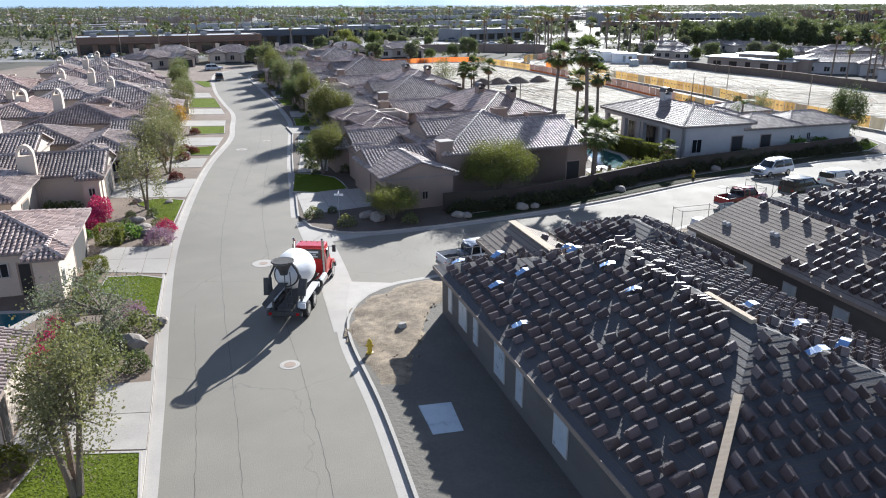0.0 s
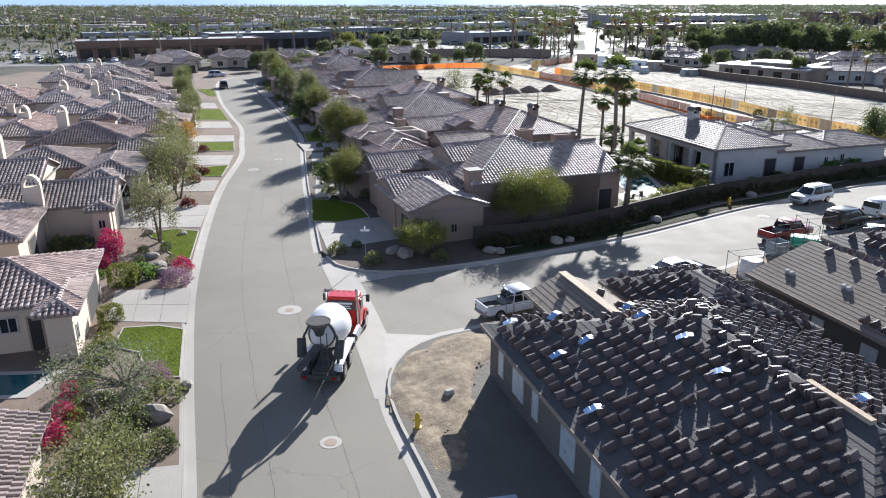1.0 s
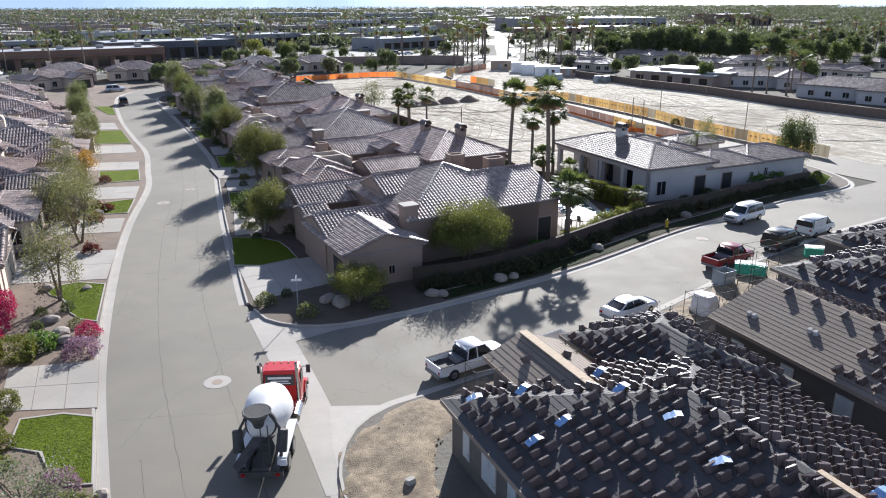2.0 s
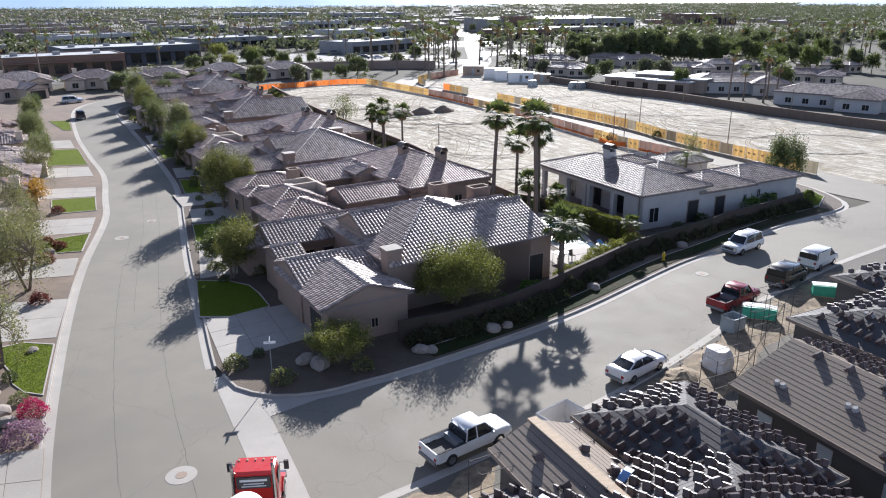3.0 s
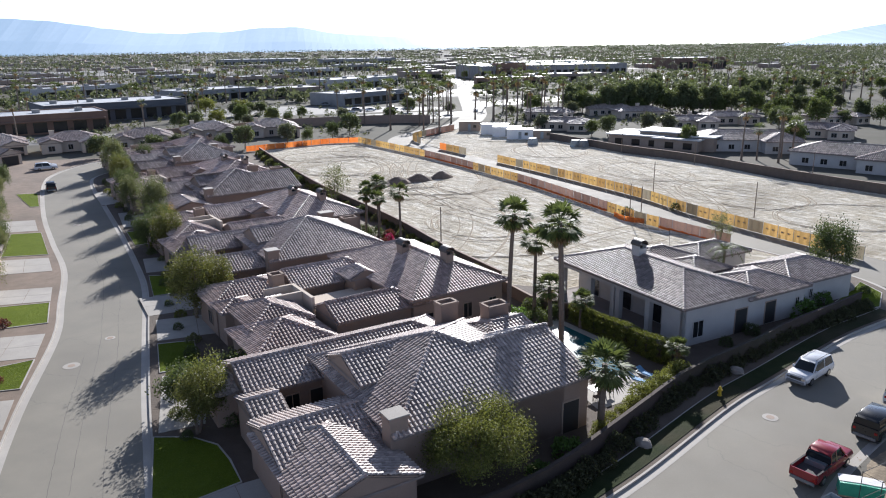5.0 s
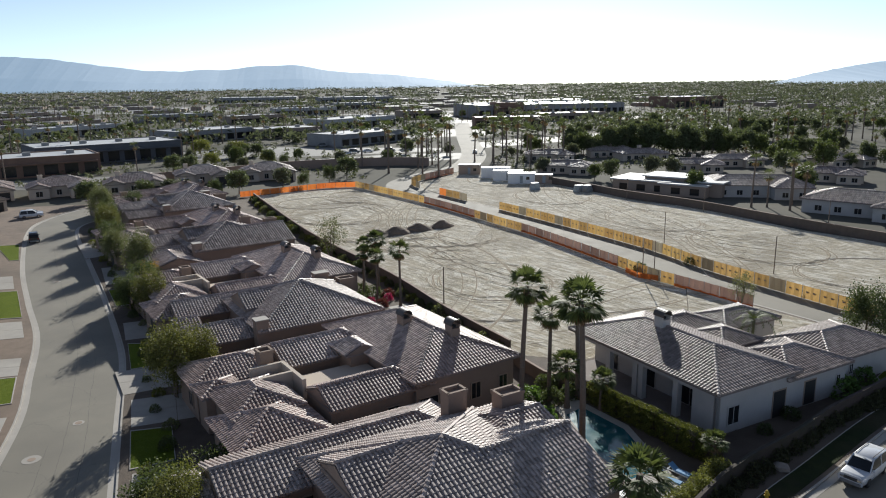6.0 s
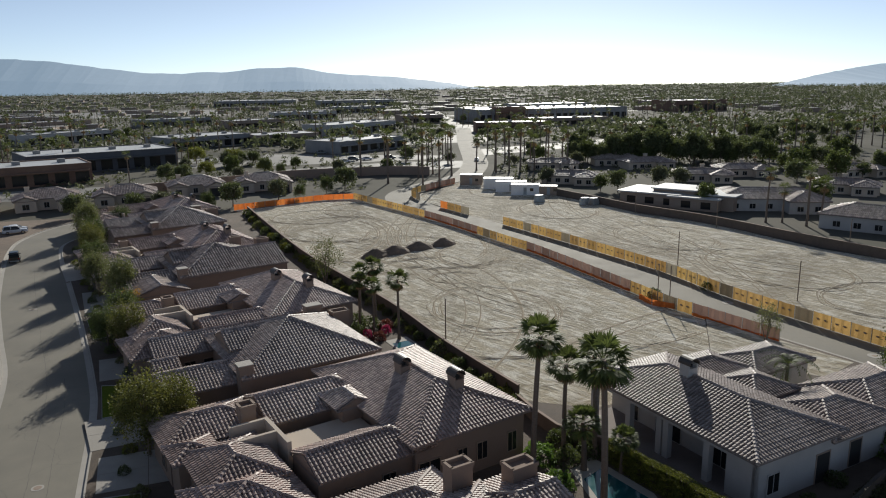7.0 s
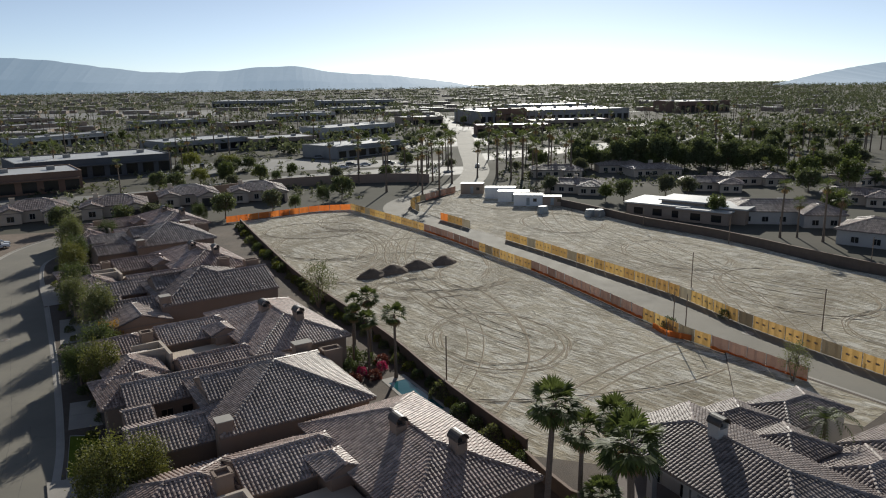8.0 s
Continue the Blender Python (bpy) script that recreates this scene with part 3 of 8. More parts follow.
# ---- roofs and houses ----
def tiles_on(poly, du=0.36, ds=0.42):
    """Arched tiles over one roof plane, given as corners in order round it, eave first. Returns vertices and quads."""
    p = [Vector(q) for q in poly]
    e = (p[1] - p[0]).normalized()
    nrm = e.cross(p[2] - p[0]).normalized()
    if nrm.z < 0:
        nrm = -nrm
    s = nrm.cross(e)
    pu = np.array([(q - p[0]).dot(e) for q in p])
    ps = np.array([(q - p[0]).dot(s) for q in p])
    uu = np.arange(pu.min() + du / 2, pu.max(), du)
    ss = np.arange(-0.05, ps.max(), ds)
    U, S = np.meshgrid(uu, ss)
    U, S = U.ravel(), S.ravel()
    inside = np.zeros(len(U), bool)
    C = S + ds * 0.45
    n = len(p)
    for i in range(n):
        j = (i + 1) % n
        cross = (ps[i] > C) != (ps[j] > C)
        x = (pu[j] - pu[i]) * (C - ps[i]) / (ps[j] - ps[i] + 1e-9) + pu[i]
        inside ^= cross & (U < x)
    U, S = U[inside], S[inside]
    if not len(U):
        return np.zeros((0, 3)), np.zeros((0, 4), int)
    rng = np.random.default_rng(int(abs(p[0].x * 7 + p[0].y * 13 + p[1].x * 3) * 10) % 100000)
    U = U + rng.normal(0, 0.008, len(U))
    S = S + rng.normal(0, 0.012, len(U))
    prof = [(-0.5, 0.012), (-0.4, 0.098), (-0.2, 0.104), (0.0, 0.098), (0.1, -0.008), (0.5, 0.012)]
    base = []
    for ds_, lift in ((0.0, 0.075), (ds * 1.05, 0.012)):
        for x, z in prof:
            base.append((x * du, ds_, z * du / 0.30 + lift))
    base.append((-0.2 * du, 0.0, -0.02))
    E, Sv, N, O = (np.array(v) for v in (e, s, nrm, p[0]))
    verts = np.concatenate([O + np.outer(U + b[0], E) + np.outer(S + b[1], Sv) + b[2] * N for b in base]).reshape(len(base), len(U), 3).transpose(1, 0, 2)
    q = [(i, i + 1, i + 7, i + 6) for i in range(5)] + [(0, 12, 2, 1), (12, 4, 3, 2)]
    quads = (np.array(q)[None] + (np.arange(len(U)) * len(base))[:, None, None]).reshape(-1, 4)
    return verts.reshape(-1, 3), quads


def wing_planes(u0, u1, v0, v1, z, pitch, axis="u", ends="hh"):
    """Roof planes over a rectangle, corners eave first. axis: the way of the ridge; ends: h for hip, g for gable, at its start and end."""
    flip = axis == "v"
    if flip:
        u0, u1, v0, v1 = v0, v1, u0, u1
    h = (v1 - v0) / 2
    vm, zt = (v0 + v1) / 2, z + h * pitch
    a = u0 + (min(h, (u1 - u0) / 2) if ends[0] == "h" else 0)
    b = u1 - (min(h, (u1 - u0) / 2) if ends[1] == "h" else 0)
    A, B, C, D = (u0, v0, z), (u1, v0, z), (u1, v1, z), (u0, v1, z)
    R0, R1 = (a, vm, zt), (b, vm, zt)
    planes = [[A, B, R1, R0], [C, D, R0, R1]]
    ridges = [(R0, R1)]
    gables = []
    if ends[0] == "h":
        planes.append([D, A, R0])
        ridges += [(A, R0), (D, R0)]
    else:
        gables.append([D, A, R0])
    if ends[1] == "h":
        planes.append([B, C, R1])
        ridges += [(B, R1), (C, R1)]
    else:
        gables.append([B, C, R1])
    if flip:
        sw = lambda q: (q[1], q[0], q[2])
        planes = [[sw(q) for q in (pl[1], pl[0], *pl[2:][::-1])] for pl in planes]
        ridges = [(sw(a_), sw(b_)) for a_, b_ in ridges]
        gables = [[sw(q) for q in gl] for gl in gables]
    return planes, ridges, gables


def house(wings, at, label, wall="stucco", tile="tile", fine=True, openings=(), chimneys=(), overhang=0.5, base=0.1, patio=0.0, pieces=0, cut=None, flush=False):
    """A house of wings (u0, u1, v0, v1, eave height, pitch, ridge axis, ends); cut: a corner (u, v) past which the last wing covers the first."""
    h = thing("house", label, "house", at=at)
    for wi, (u0, u1, v0, v1, z, pitch, axis, ends) in enumerate(wings):
        planes, ridges, gables = wing_planes(u0, u1, v0, v1, z, pitch, axis, ends)
        o = overhang
        ga, gb = (0.06 if flush and e_ == "g" else o for e_ in ends)
        inset = (ga, gb, o, o) if axis == "u" else (o, o, ga, gb)
        w = Shape().box(u0 + inset[0], u1 - inset[1], v0 + inset[2], v1 - inset[3], base, z + 0.02)
        if patio and wi == 0:
            w = Shape().box(u0 + patio, u1 - o, v0 + o, v1 - o, base, z + 0.02)
            part("wall", Shape().box(u0 + o, u0 + patio, v0 + o, v0 + o + 0.3, base, z).box(u0 + o, u0 + o + 0.4, v0 + o, v0 + 3.2, base, z), wall, h)
            for cv in (v0 + 5.2, v0 + 9.6, v0 + 10.4, v0 + 14.2, v1 - 1.0):
                part("column", Shape().box(u0 + o, u0 + o + 0.55, cv - 0.3, cv + 0.3, base, z - 0.7), wall, h)
            part("beam", Shape().box(u0 + o, u0 + o + 0.55, v0 + 3.2, v1 - o, z - 0.7, z), wall, h)
            part("patio_floor", Shape().box(u0 - 1.5, u0 + patio, v0 + o, v1 - o, 0.08, 0.16), "deck", h)
        for gl in gables:
            c_ = Vector(((u0 + u1) / 2, (v0 + v1) / 2, z))
            q = [Vector(p) for p in gl]
            mid = (q[0] + q[1]) / 2
            inn = (c_ - mid).normalized() * (0.06 if flush else o * 0.6)
            w.add([tuple(p + inn) for p in q], [(0, 1, 2)])
        part("wall", w, wall, h)
        d = Shape()
        for pl in planes:
            d.add([(x, y, zz - 0.01) for x, y, zz in pl], [tuple(range(len(pl)))])
            d.add([(x, y, zz - 0.16) for x, y, zz in pl], [tuple(range(len(pl)))[::-1]])
        for ax, ay, bx, by in ((u0, v0, u1, v0), (u1, v0, u1, v1), (u1, v1, u0, v1), (u0, v1, u0, v0)):
            d.add([(ax, ay, z - 0.16), (bx, by, z - 0.16), (bx, by, z), (ax, ay, z)], [(0, 1, 2, 3)])
        roof = part("roof", d, "deck", h)
        vs, qs, k = [], [], 0
        for pl in planes:
            tv, tq = tiles_on(pl, *((0.34, 0.42) if fine else (0.4, 1.0)))
            if cut and wi == 0 and pl is planes[0]:
                mids = tv.reshape(-1, 13, 3).mean(1)
                tv = tv.reshape(-1, 13, 3)[~((mids[:, 0] > cut[0]) & (mids[:, 1] < cut[1]))].reshape(-1, 3)
                tq = tq[:len(tv) // 13 * 7]
            if pieces and wi == 0 and pl is planes[0]:
                # the tiles of the street-side slope are pieces of their own
                each = tv.reshape(-1, 13, 3)[:pieces]
                mid_ = each.mean(1)
                me_ = array_mesh("tile", each[0] - mid_[0], tq[:7], tile)
                for c_ in mid_:
                    part("tile", me_, None, roof, m=Matrix.Translation(c_))
                tv, tq = tv[len(each) * 13:], tq[len(each) * 7:] - len(each) * 13
            vs.append(tv), qs.append(tq + k)
            k += len(tv)
        part("roof_tiles", array_mesh("roof_tiles", np.concatenate(vs), np.concatenate(qs), tile), tile, roof, kind="stuff")
        cap = Shape()
        for a_, b_ in ridges:
            a_, b_ = Vector(a_), Vector(b_)
            n = max(1, int((b_ - a_).length / (0.42 if fine else 1.2)))
            for i in range(n):
                p, q = a_.lerp(b_, i / n), a_.lerp(b_, (i + 1.08) / n)
                if cut and wi == 0 and p.x > cut[0] and p.y < cut[1]:
                    continue
                p.z, q.z = p.z + 0.10, q.z + 0.07
                cap.tube([p, q], [0.17, 0.13], 6)
        part("ridge_cap", cap, tile, roof, "row of rounded ridge tiles", kind="stuff")
    for cu, cv, w_, d_, top, kind in chimneys:
        s_ = Shape().box(cu - w_ / 2, cu + w_ / 2, cv - d_ / 2, cv + d_ / 2, 1.0, top)
        ch = part("chimney", s_, wall, h)
        if kind == "hood":
            for sx in (-1, 1):
                part("cheek", Shape().box(cu + sx * w_ * 0.46 - 0.07, cu + sx * w_ * 0.46 + 0.07, cv - d_ * 0.5, cv + d_ * 0.5, top, top + 0.34), wall, ch)
            part("flue", Shape().box(cu - w_ * 0.22, cu + w_ * 0.22, cv - d_ * 0.22, cv + d_ * 0.22, top, top + 0.25), "dark", ch)
            arc_ = [(math.cos(math.pi * k_ / 10) * w_ * 0.6, top + 0.34 + math.sin(math.pi * k_ / 10) * w_ * 0.58) for k_ in range(11)]
            inner = [(x * 0.86, top + 0.34 + (z - top - 0.34) * 0.86) for x, z in arc_[::-1]]
            part("cowl", Shape().hull([(cu + x, z) for x, z in arc_ + inner], cv - d_ * 0.62, cv + d_ * 0.62), "cowl", ch, "dark metal barrel-shaped chimney hood")
        elif kind == "arch":
            prof = [(math.cos(math.pi * i / 8) * w_ / 2, top + math.sin(math.pi * i / 8) * w_ * 0.7) for i in range(9)]
            inner = [(x * 0.72, top + (z - top) * 0.72) for x, z in prof[::-1]]
            a_ = Shape().hull([(cu + x, z) for x, z in prof + inner], cv - d_ / 2, cv + d_ / 2)
            part("cowl", a_, wall, ch, "curved plastered chimney hood")
        else:
            rim = Shape()
            for x0, x1, y0, y1_ in ((-w_ / 2 - .08, w_ / 2 + .08, -d_ / 2 - .08, -d_ / 2 + .14), (-w_ / 2 - .08, w_ / 2 + .08, d_ / 2 - .14, d_ / 2 + .08), (-w_ / 2 - .08, -w_ / 2 + .14, -d_ / 2, d_ / 2), (w_ / 2 - .14, w_ / 2 + .08, -d_ / 2, d_ / 2)):
                rim.box(cu + x0, cu + x1, cv + y0, cv + y1_, top, top + 0.28)
            part("rim", rim, wall, ch)
            if kind == "lid":
                part("lid", Shape().box(cu - w_ / 2 - .1, cu + w_ / 2 + .1, cv - d_ / 2 - .1, cv + d_ / 2 + .1, top + 0.29, top + 0.36), "concrete", ch, "pale metal chimney lid")
    for kind, pu, pv, facing, w_, z0, z1 in openings:
        m_ = pose(pu, pv, 0, 0, 0, facing)
        win = thing_part(kind, h, m_)
        if kind == "window":
            part("pane", Shape().box(-w_ / 2, w_ / 2, -0.05, 0.02, z0, z1), "dark_glass", win)
            fr = Shape()
            for a_, b_, c_, d_ in ((-w_ / 2 - .09, w_ / 2 + .09, z1, z1 + .09), (-w_ / 2 - .09, w_ / 2 + .09, z0 - .1, z0), (-w_ / 2 - .09, -w_ / 2, z0, z1), (w_ / 2, w_ / 2 + .09, z0, z1), (-.03, .03, z0, z1)):
                fr.box(a_, b_, -0.07, 0.06, c_, d_)
            part("window_frame", fr, "trim" if wall == "stucco" else "stucco_white", win)
        else:
            part("door_leaf", Shape().box(-w_ / 2, w_ / 2, -0.05, 0.03, z0, z1), "dark", win)
            part("door_frame", Shape().box(-w_ / 2 - .12, -w_ / 2, -0.05, 0.08, z0, z1 + .12).box(w_ / 2, w_ / 2 + .12, -0.05, 0.08, z0, z1 + .12).box(-w_ / 2, w_ / 2, -0.05, 0.08, z1, z1 + .12), "trim", win)
    return h


def thing_part(name, parent, m_):
    ob = new(name)
    ob.empty_display_size = 0.1
    ob.parent = parent
    ob.matrix_basis = m_
    return ob


# wings of the two house plans in the row, (u0, u1, v0, v1, eave, pitch, ridge, ends)
PLAN_A = [(-1.5, 13.4, -2.6, 12.4, 4.4, 0.40, "u", "hh"), (-8.7, -1.0, -5.4, 5.0, 3.2, 0.34, "v", "gh"), (-8.4, 6, -0.6, 6.4, 3.4, 0.34, "u", "gh"), (-7.2, 12.6, 10.4, 17.6, 3.3, 0.36, "u", "gh"),
          (-0.9, 5.0, 3.7, 10.1, 5.25, 0.40, "u", "gg"), (-7.8, -5.2, 6.3, 11.3, 3.1, 0.32, "u", "gg"), (-9.4, -6, 12.4, 17.4, 3.0, 0.32, "u", "hh")]
EAST_END = [(7.7, 15.3, -2.6, 8.6, 4.41, 0.40, "u", "gg"), (10.5, 17.2, 4.6, 12.6, 4.1, 0.30, "u", "hg")]
PLAN_B = [(-0.6, 11.4, -0.8, 18.4, 4.4, 0.38, "v", "hh"), (-8.2, 2, -0.3, 5.5, 3.7, 0.40, "u", "gh"), (-8.0, 3, 10.6, 17.6, 3.8, 0.40, "u", "gh"), (-17.0, -9.0, -2.6, 5.4, 3.2, 0.38, "u", "hh"),
          (-15.6, -9.4, 2.2, 10.0, 3.8, 0.36, "v", "hh"), (-16.4, -7.0, 11.5, 18.5, 3.4, 0.34, "u", "hh"), (-2.6, 1.0, 8.4, 12.6, 4.5, 0.45, "v", "gh"), (-16.4, -12.6, 8.4, 12.0, 3.7, 0.34, "u", "hh")]
CH_A = [(-1.0, -1.7, 1.3, 1.2, 5.4, "lid"), (11.6, 12.4, 1.7, 1.2, 6.3, "open"), (15.7, 10.8, 2.1, 1.4, 5.8, "open")]
CH_B = [(4.4, 9.2, 1.0, 1.1, 6.9, "hood"), (6.7, 3.9, 1.0, 1.1, 6.9, "hood"), (-9.2, 12.6, 1.3, 1.3, 5.2, "open")]
OP_A = [("window", -1.1, 0.5, 90, 0.6, 1.0, 2.2), ("door", 13.6, -2.1, 0, 1.5, 0.1, 2.6), ("door", -8.2, -3.0, -90, 2.4, 0.1, 2.3), ("door", -8.2, 1.6, -90, 2.4, 0.1, 2.3), ("window", -4.4, -5.36, 0, 0.5, 1.0, 1.7),
        ("window", -0.86, 8.2, -90, 1.2, 1.6, 2.6), ("window", -3.5, 10.88, 0, 1.1, 1.0, 2.3), ("door", -1.4, 10.88, 0, 1.2, 0.1, 2.3)]
CH_C = [CH_A[0], (11.6, 12.4, 1.9, 1.2, 5.6, "lid"), (14.4, 10.8, 2.1, 1.4, 4.9, "open")]
OP_B = [("window", 4.4, -0.32, 0, 0.9, 1.4, 2.7), ("window", 6.4, -0.32, 0, 1.0, 1.2, 2.7), ("window", 9.6, -0.32, 0, 0.9, 1.0, 2.7), ("window", 1.2, -0.32, 0, 1.9, 1.3, 2.6), ("window", -2.2, 0.18, 0, 1.1, 1.6, 2.4), ("window", -5.6, 0.18, 0, 0.7, 1.4, 2.2), ("window", -12, -2.12, 0, 1.3, 1.2, 2.3),
        ("door", -16.5, 1.0, -90, 2.6, 0.1, 2.3), ("window", -15.94, 14, -90, 1.2, 1.0, 2.3), ("window", 10.92, 6, 90, 1.8, 0.6, 2.4)]
for i, (x, y, a, plan) in enumerate([(0, 70, 20, "A"), (4.8, 93, 22, "B"), (-8.7, 111.9, 20, "C"), (-6.9, 129, 23, "B"), (-20.1, 153.5, 22, "A"), (-20.2, 168.4, 24, "B"), (-30.9, 194.1, 24, "C"), (-31, 210, 26, "B")]):
    hh_ = house({"A": PLAN_A + EAST_END, "B": PLAN_B, "C": PLAN_A[:1] + PLAN_A[2:]}[plan], pose(x, y, 0.05, 0, 0, a), "tan stucco courtyard house with hooded chimneys and a grey tile roof" if plan == "B" else "single-storey tan stucco house with a weathered mauve-grey tile roof",
                "stucco", "tile" if i % 2 else "tile_grey", fine=i < 4, openings={"A": OP_A, "B": OP_B, "C": OP_A[5:]}[plan], chimneys={"A": CH_A, "B": CH_B, "C": CH_C}[plan], pieces=300 if i == 0 else 0, cut=(7.7, 3.0) if plan == "A" else None, flush=True)
    if plan == "B":
        part("court_roof", Shape().box(-8.0, -0.4, 5.3, 9.4, 3.1, 3.3), "stucco_cream", hh_, "flat ochre roof over a court")
        part("parapet", Shape().box(-8.4, -8.05, 5.3, 10.6, 0.1, 4.7).box(-11.6, -8.4, 7.6, 7.9, 0.1, 4.7).box(-11.4, -8.4, 10.3, 10.6, 0.1, 4.7), "stucco_cream", hh_, "pale plastered parapet walls round a small court")
        part("arch_opening", Shape().add([(-1.5, 8.87, 3.3), (-0.1, 8.87, 3.3)] + [(-0.8 + 0.7 * math.cos(w_), 8.87, 3.6 + 0.6 * math.sin(w_)) for w_ in np.linspace(0, math.pi, 9)], [tuple(range(11))]), "dark", hh_, "dark arched opening in a small tower")
PLAN_R = [(0, 11, 0, 20, 4.2, 0.32, "v", "hh"), (9.5, 19, 0.2, 8.0, 3.4, 0.32, "u", "hh"), (17, 28.5, 1.2, 9.2, 3.2, 0.32, "u", "hh"), (8, 16, 13, 19, 3.8, 0.32, "u", "hh"), (15, 24, 12, 18, 3.6, 0.32, "u", "hh"), (9.5, 15.5, 7.6, 13.2, 3.9, 0.34, "u", "hh")]
house(PLAN_R, pose(29.0, 84.2, 0.05, 0, 0, 17), "white stucco house with a covered patio and grey tile roof", "stucco_white", "tile_dull",
      openings=[("window", 2.6, 0.5, 0, 1.3, 0.9, 2.5), ("door", 8.6, 0.5, 0, 1.6, 0.1, 2.6), ("door", 13.2, 0.7, 0, 1.5, 0.2, 2.5), ("window", 17.4, 0.7, 0, 0.5, 1.2, 2.2), ("window", 21, 1.7, 0, 0.5, 1.2, 2.2),
                ("window", 3.4, 6.0, -90, 3.4, 0.2, 2.5), ("window", 3.4, 12.0, -90, 3.0, 0.2, 2.5), ("window", 3.4, 16.6, -90, 1.6, 0.2, 2.5)],
      chimneys=[(5.4, 11.9, 1.1, 1.1, 6.7, "hood")], patio=3.4)
PLAN_L = [(-14, 0, 0, 12, 3.9, 0.32, "u", "hh"), (-7, 2, -4.5, 4.9, 3.3, 0.32, "u", "hh"), (-6, 1.5, 9, 15.5, 3.4, 0.32, "u", "gh"), (-2.5, 2.6, 12, 15.8, 3.0, 0.4, "v", "gg"), (-20, -11, 3, 16, 4.4, 0.32, "v", "hh"), (-12, -6, -3, 2, 3.6, 0.32, "v", "hg")]
PLAN_M = [(-16, -3, -2, 8, 3.7, 0.32, "v", "hh"), (-6, 2, -5, 2, 3.2, 0.32, "v", "hh"), (-5, 1.5, 8, 15, 3.3, 0.3, "u", "hh"), (-22, -14, 0, 14, 4.6, 0.3, "v", "hg"), (-9.5, -6.5, 8.5, 11.5, 5.2, 0.4, "u", "hh")]
OP_L = [("window", -2.5, -4.0, 0, 0.8, 1.2, 2.4), ("window", -5.0, -4.0, 0, 0.8, 1.2, 2.4), ("door", 1.5, -1, 90, 2.6, 0.1, 2.3), ("door", 1.0, 12, 90, 2.4, 0.1, 2.3), ("window", -0.5, 6, 90, 1.4, 0.9, 2.3), ("window", -9, 0.5, 0, 1.2, 1.0, 2.2)]
OP_M = [("window", -1.5, -4.5, 0, 0.8, 1.2, 2.4), ("door", 1.5, -2, 90, 2.6, 0.1, 2.3), ("window", 1.0, 12, 90, 1.4, 0.9, 2.3)]
LEFT = "cream stucco house with curved chimney hoods and grey tile roof"
# the nearest four houses west of the street
house([(-9, 0, -16, 0, 3.2, 0.3, "v", "hg"), (-20, -8.5, -14, -4, 3.6, 0.3, "u", "hh")], pose(-21.6, 29.5, 0.05, 0, 0, 16), "cream stucco house with a tiled gable roof beside a drive", "stucco_cream", "tile_grey", openings=[("window", -0.5, -9, 90, 1.2, 0.9, 2.2), ("door", -0.5, -5, 90, 1.0, 0.1, 2.2)])
house([(-13, 0, 1.9, 11.9, 3.2, 0.3, "u", "hh"), (-2.5, 0.02, 0, 6.4, 3.2, 0.3, "v", "hh"), (-23, -11, 0, 13, 3.6, 0.3, "v", "hh")], pose(-25.4, 40.7, 0.05, 0, 0, 16), "cream stucco house with a pinkish tile roof facing a pool", "stucco_cream", "tile",
      openings=[("window", -4.4, 2.4, 0, 0.9, 1.5, 2.4), ("window", -6.2, 2.4, 0, 0.8, 1.5, 2.4), ("door", -2.95, 2.4, 0, 0.7, 0.1, 2.3), ("window", -8.4, 2.4, 0, 0.8, 1.5, 2.4), ("window", -0.5, 1.4, 90, 0.6, 1.0, 2.0), ("door", -0.5, 8, 90, 4.4, 0.1, 2.3)])
house([(-14, 0, 0, 9, 3.3, 0.32, "u", "hg"), (-2.6, -0.1, -1.2, 4, 3.1, 0.36, "v", "hh"), (-18, -5.6, -9.8, -0.1, 3.4, 0.3, "v", "hg"), (-5, -0.5, 9.5, 15, 3.2, 0.32, "u", "hh")], pose(-32.9, 65.0, 0.05, 0, 0, 16), "cream stucco house round a shaded planted court", "stucco_cream", "tile_grey",
      openings=[("door", -0.5, 4.5, 90, 4.6, 0.1, 2.4), ("window", -1.3, -0.7, 0, 0.5, 1.4, 2.1), ("door", -6.1, -5, 90, 2.4, 0.1, 2.3), ("window", -9, -9.3, 0, 1.4, 0.9, 2.2)], chimneys=[(-6.6, 0.2, 1.5, 0.7, 5.4, "arch")])
house([(-7, 0, 0, 12, 3.2, 0.32, "v", "hh"), (-21, -8.4, -6, 3.6, 4.2, 0.32, "u", "hg"), (-16, -6, 4, 14, 3.6, 0.32, "u", "hh"), (-4, 1.6, 12.5, 18.5, 3.6, 0.3, "u", "gh"), (-24, -15, 6, 18, 4.2, 0.32, "v", "hh")], pose(-35.0, 77.0, 0.05, 0, 0, 15), LEFT, "stucco_cream", "tile_grey",
      openings=[("door", -0.5, 5, 90, 4.6, 0.1, 2.4), ("window", -2, 0.5, 0, 1.0, 0.9, 2.2), ("window", -1, 13, 0, 0.7, 1.6, 2.6), ("window", -2.6, 13, 0, 0.7, 1.6, 2.6)], chimneys=[(-14, 2.5, 1.5, 1.0, 7.2, "arch"), (-16.4, -3.5, 1.2, 1.0, 6.4, "arch"), (1.0, 13.4, 1.0, 0.8, 4.6, "open")])
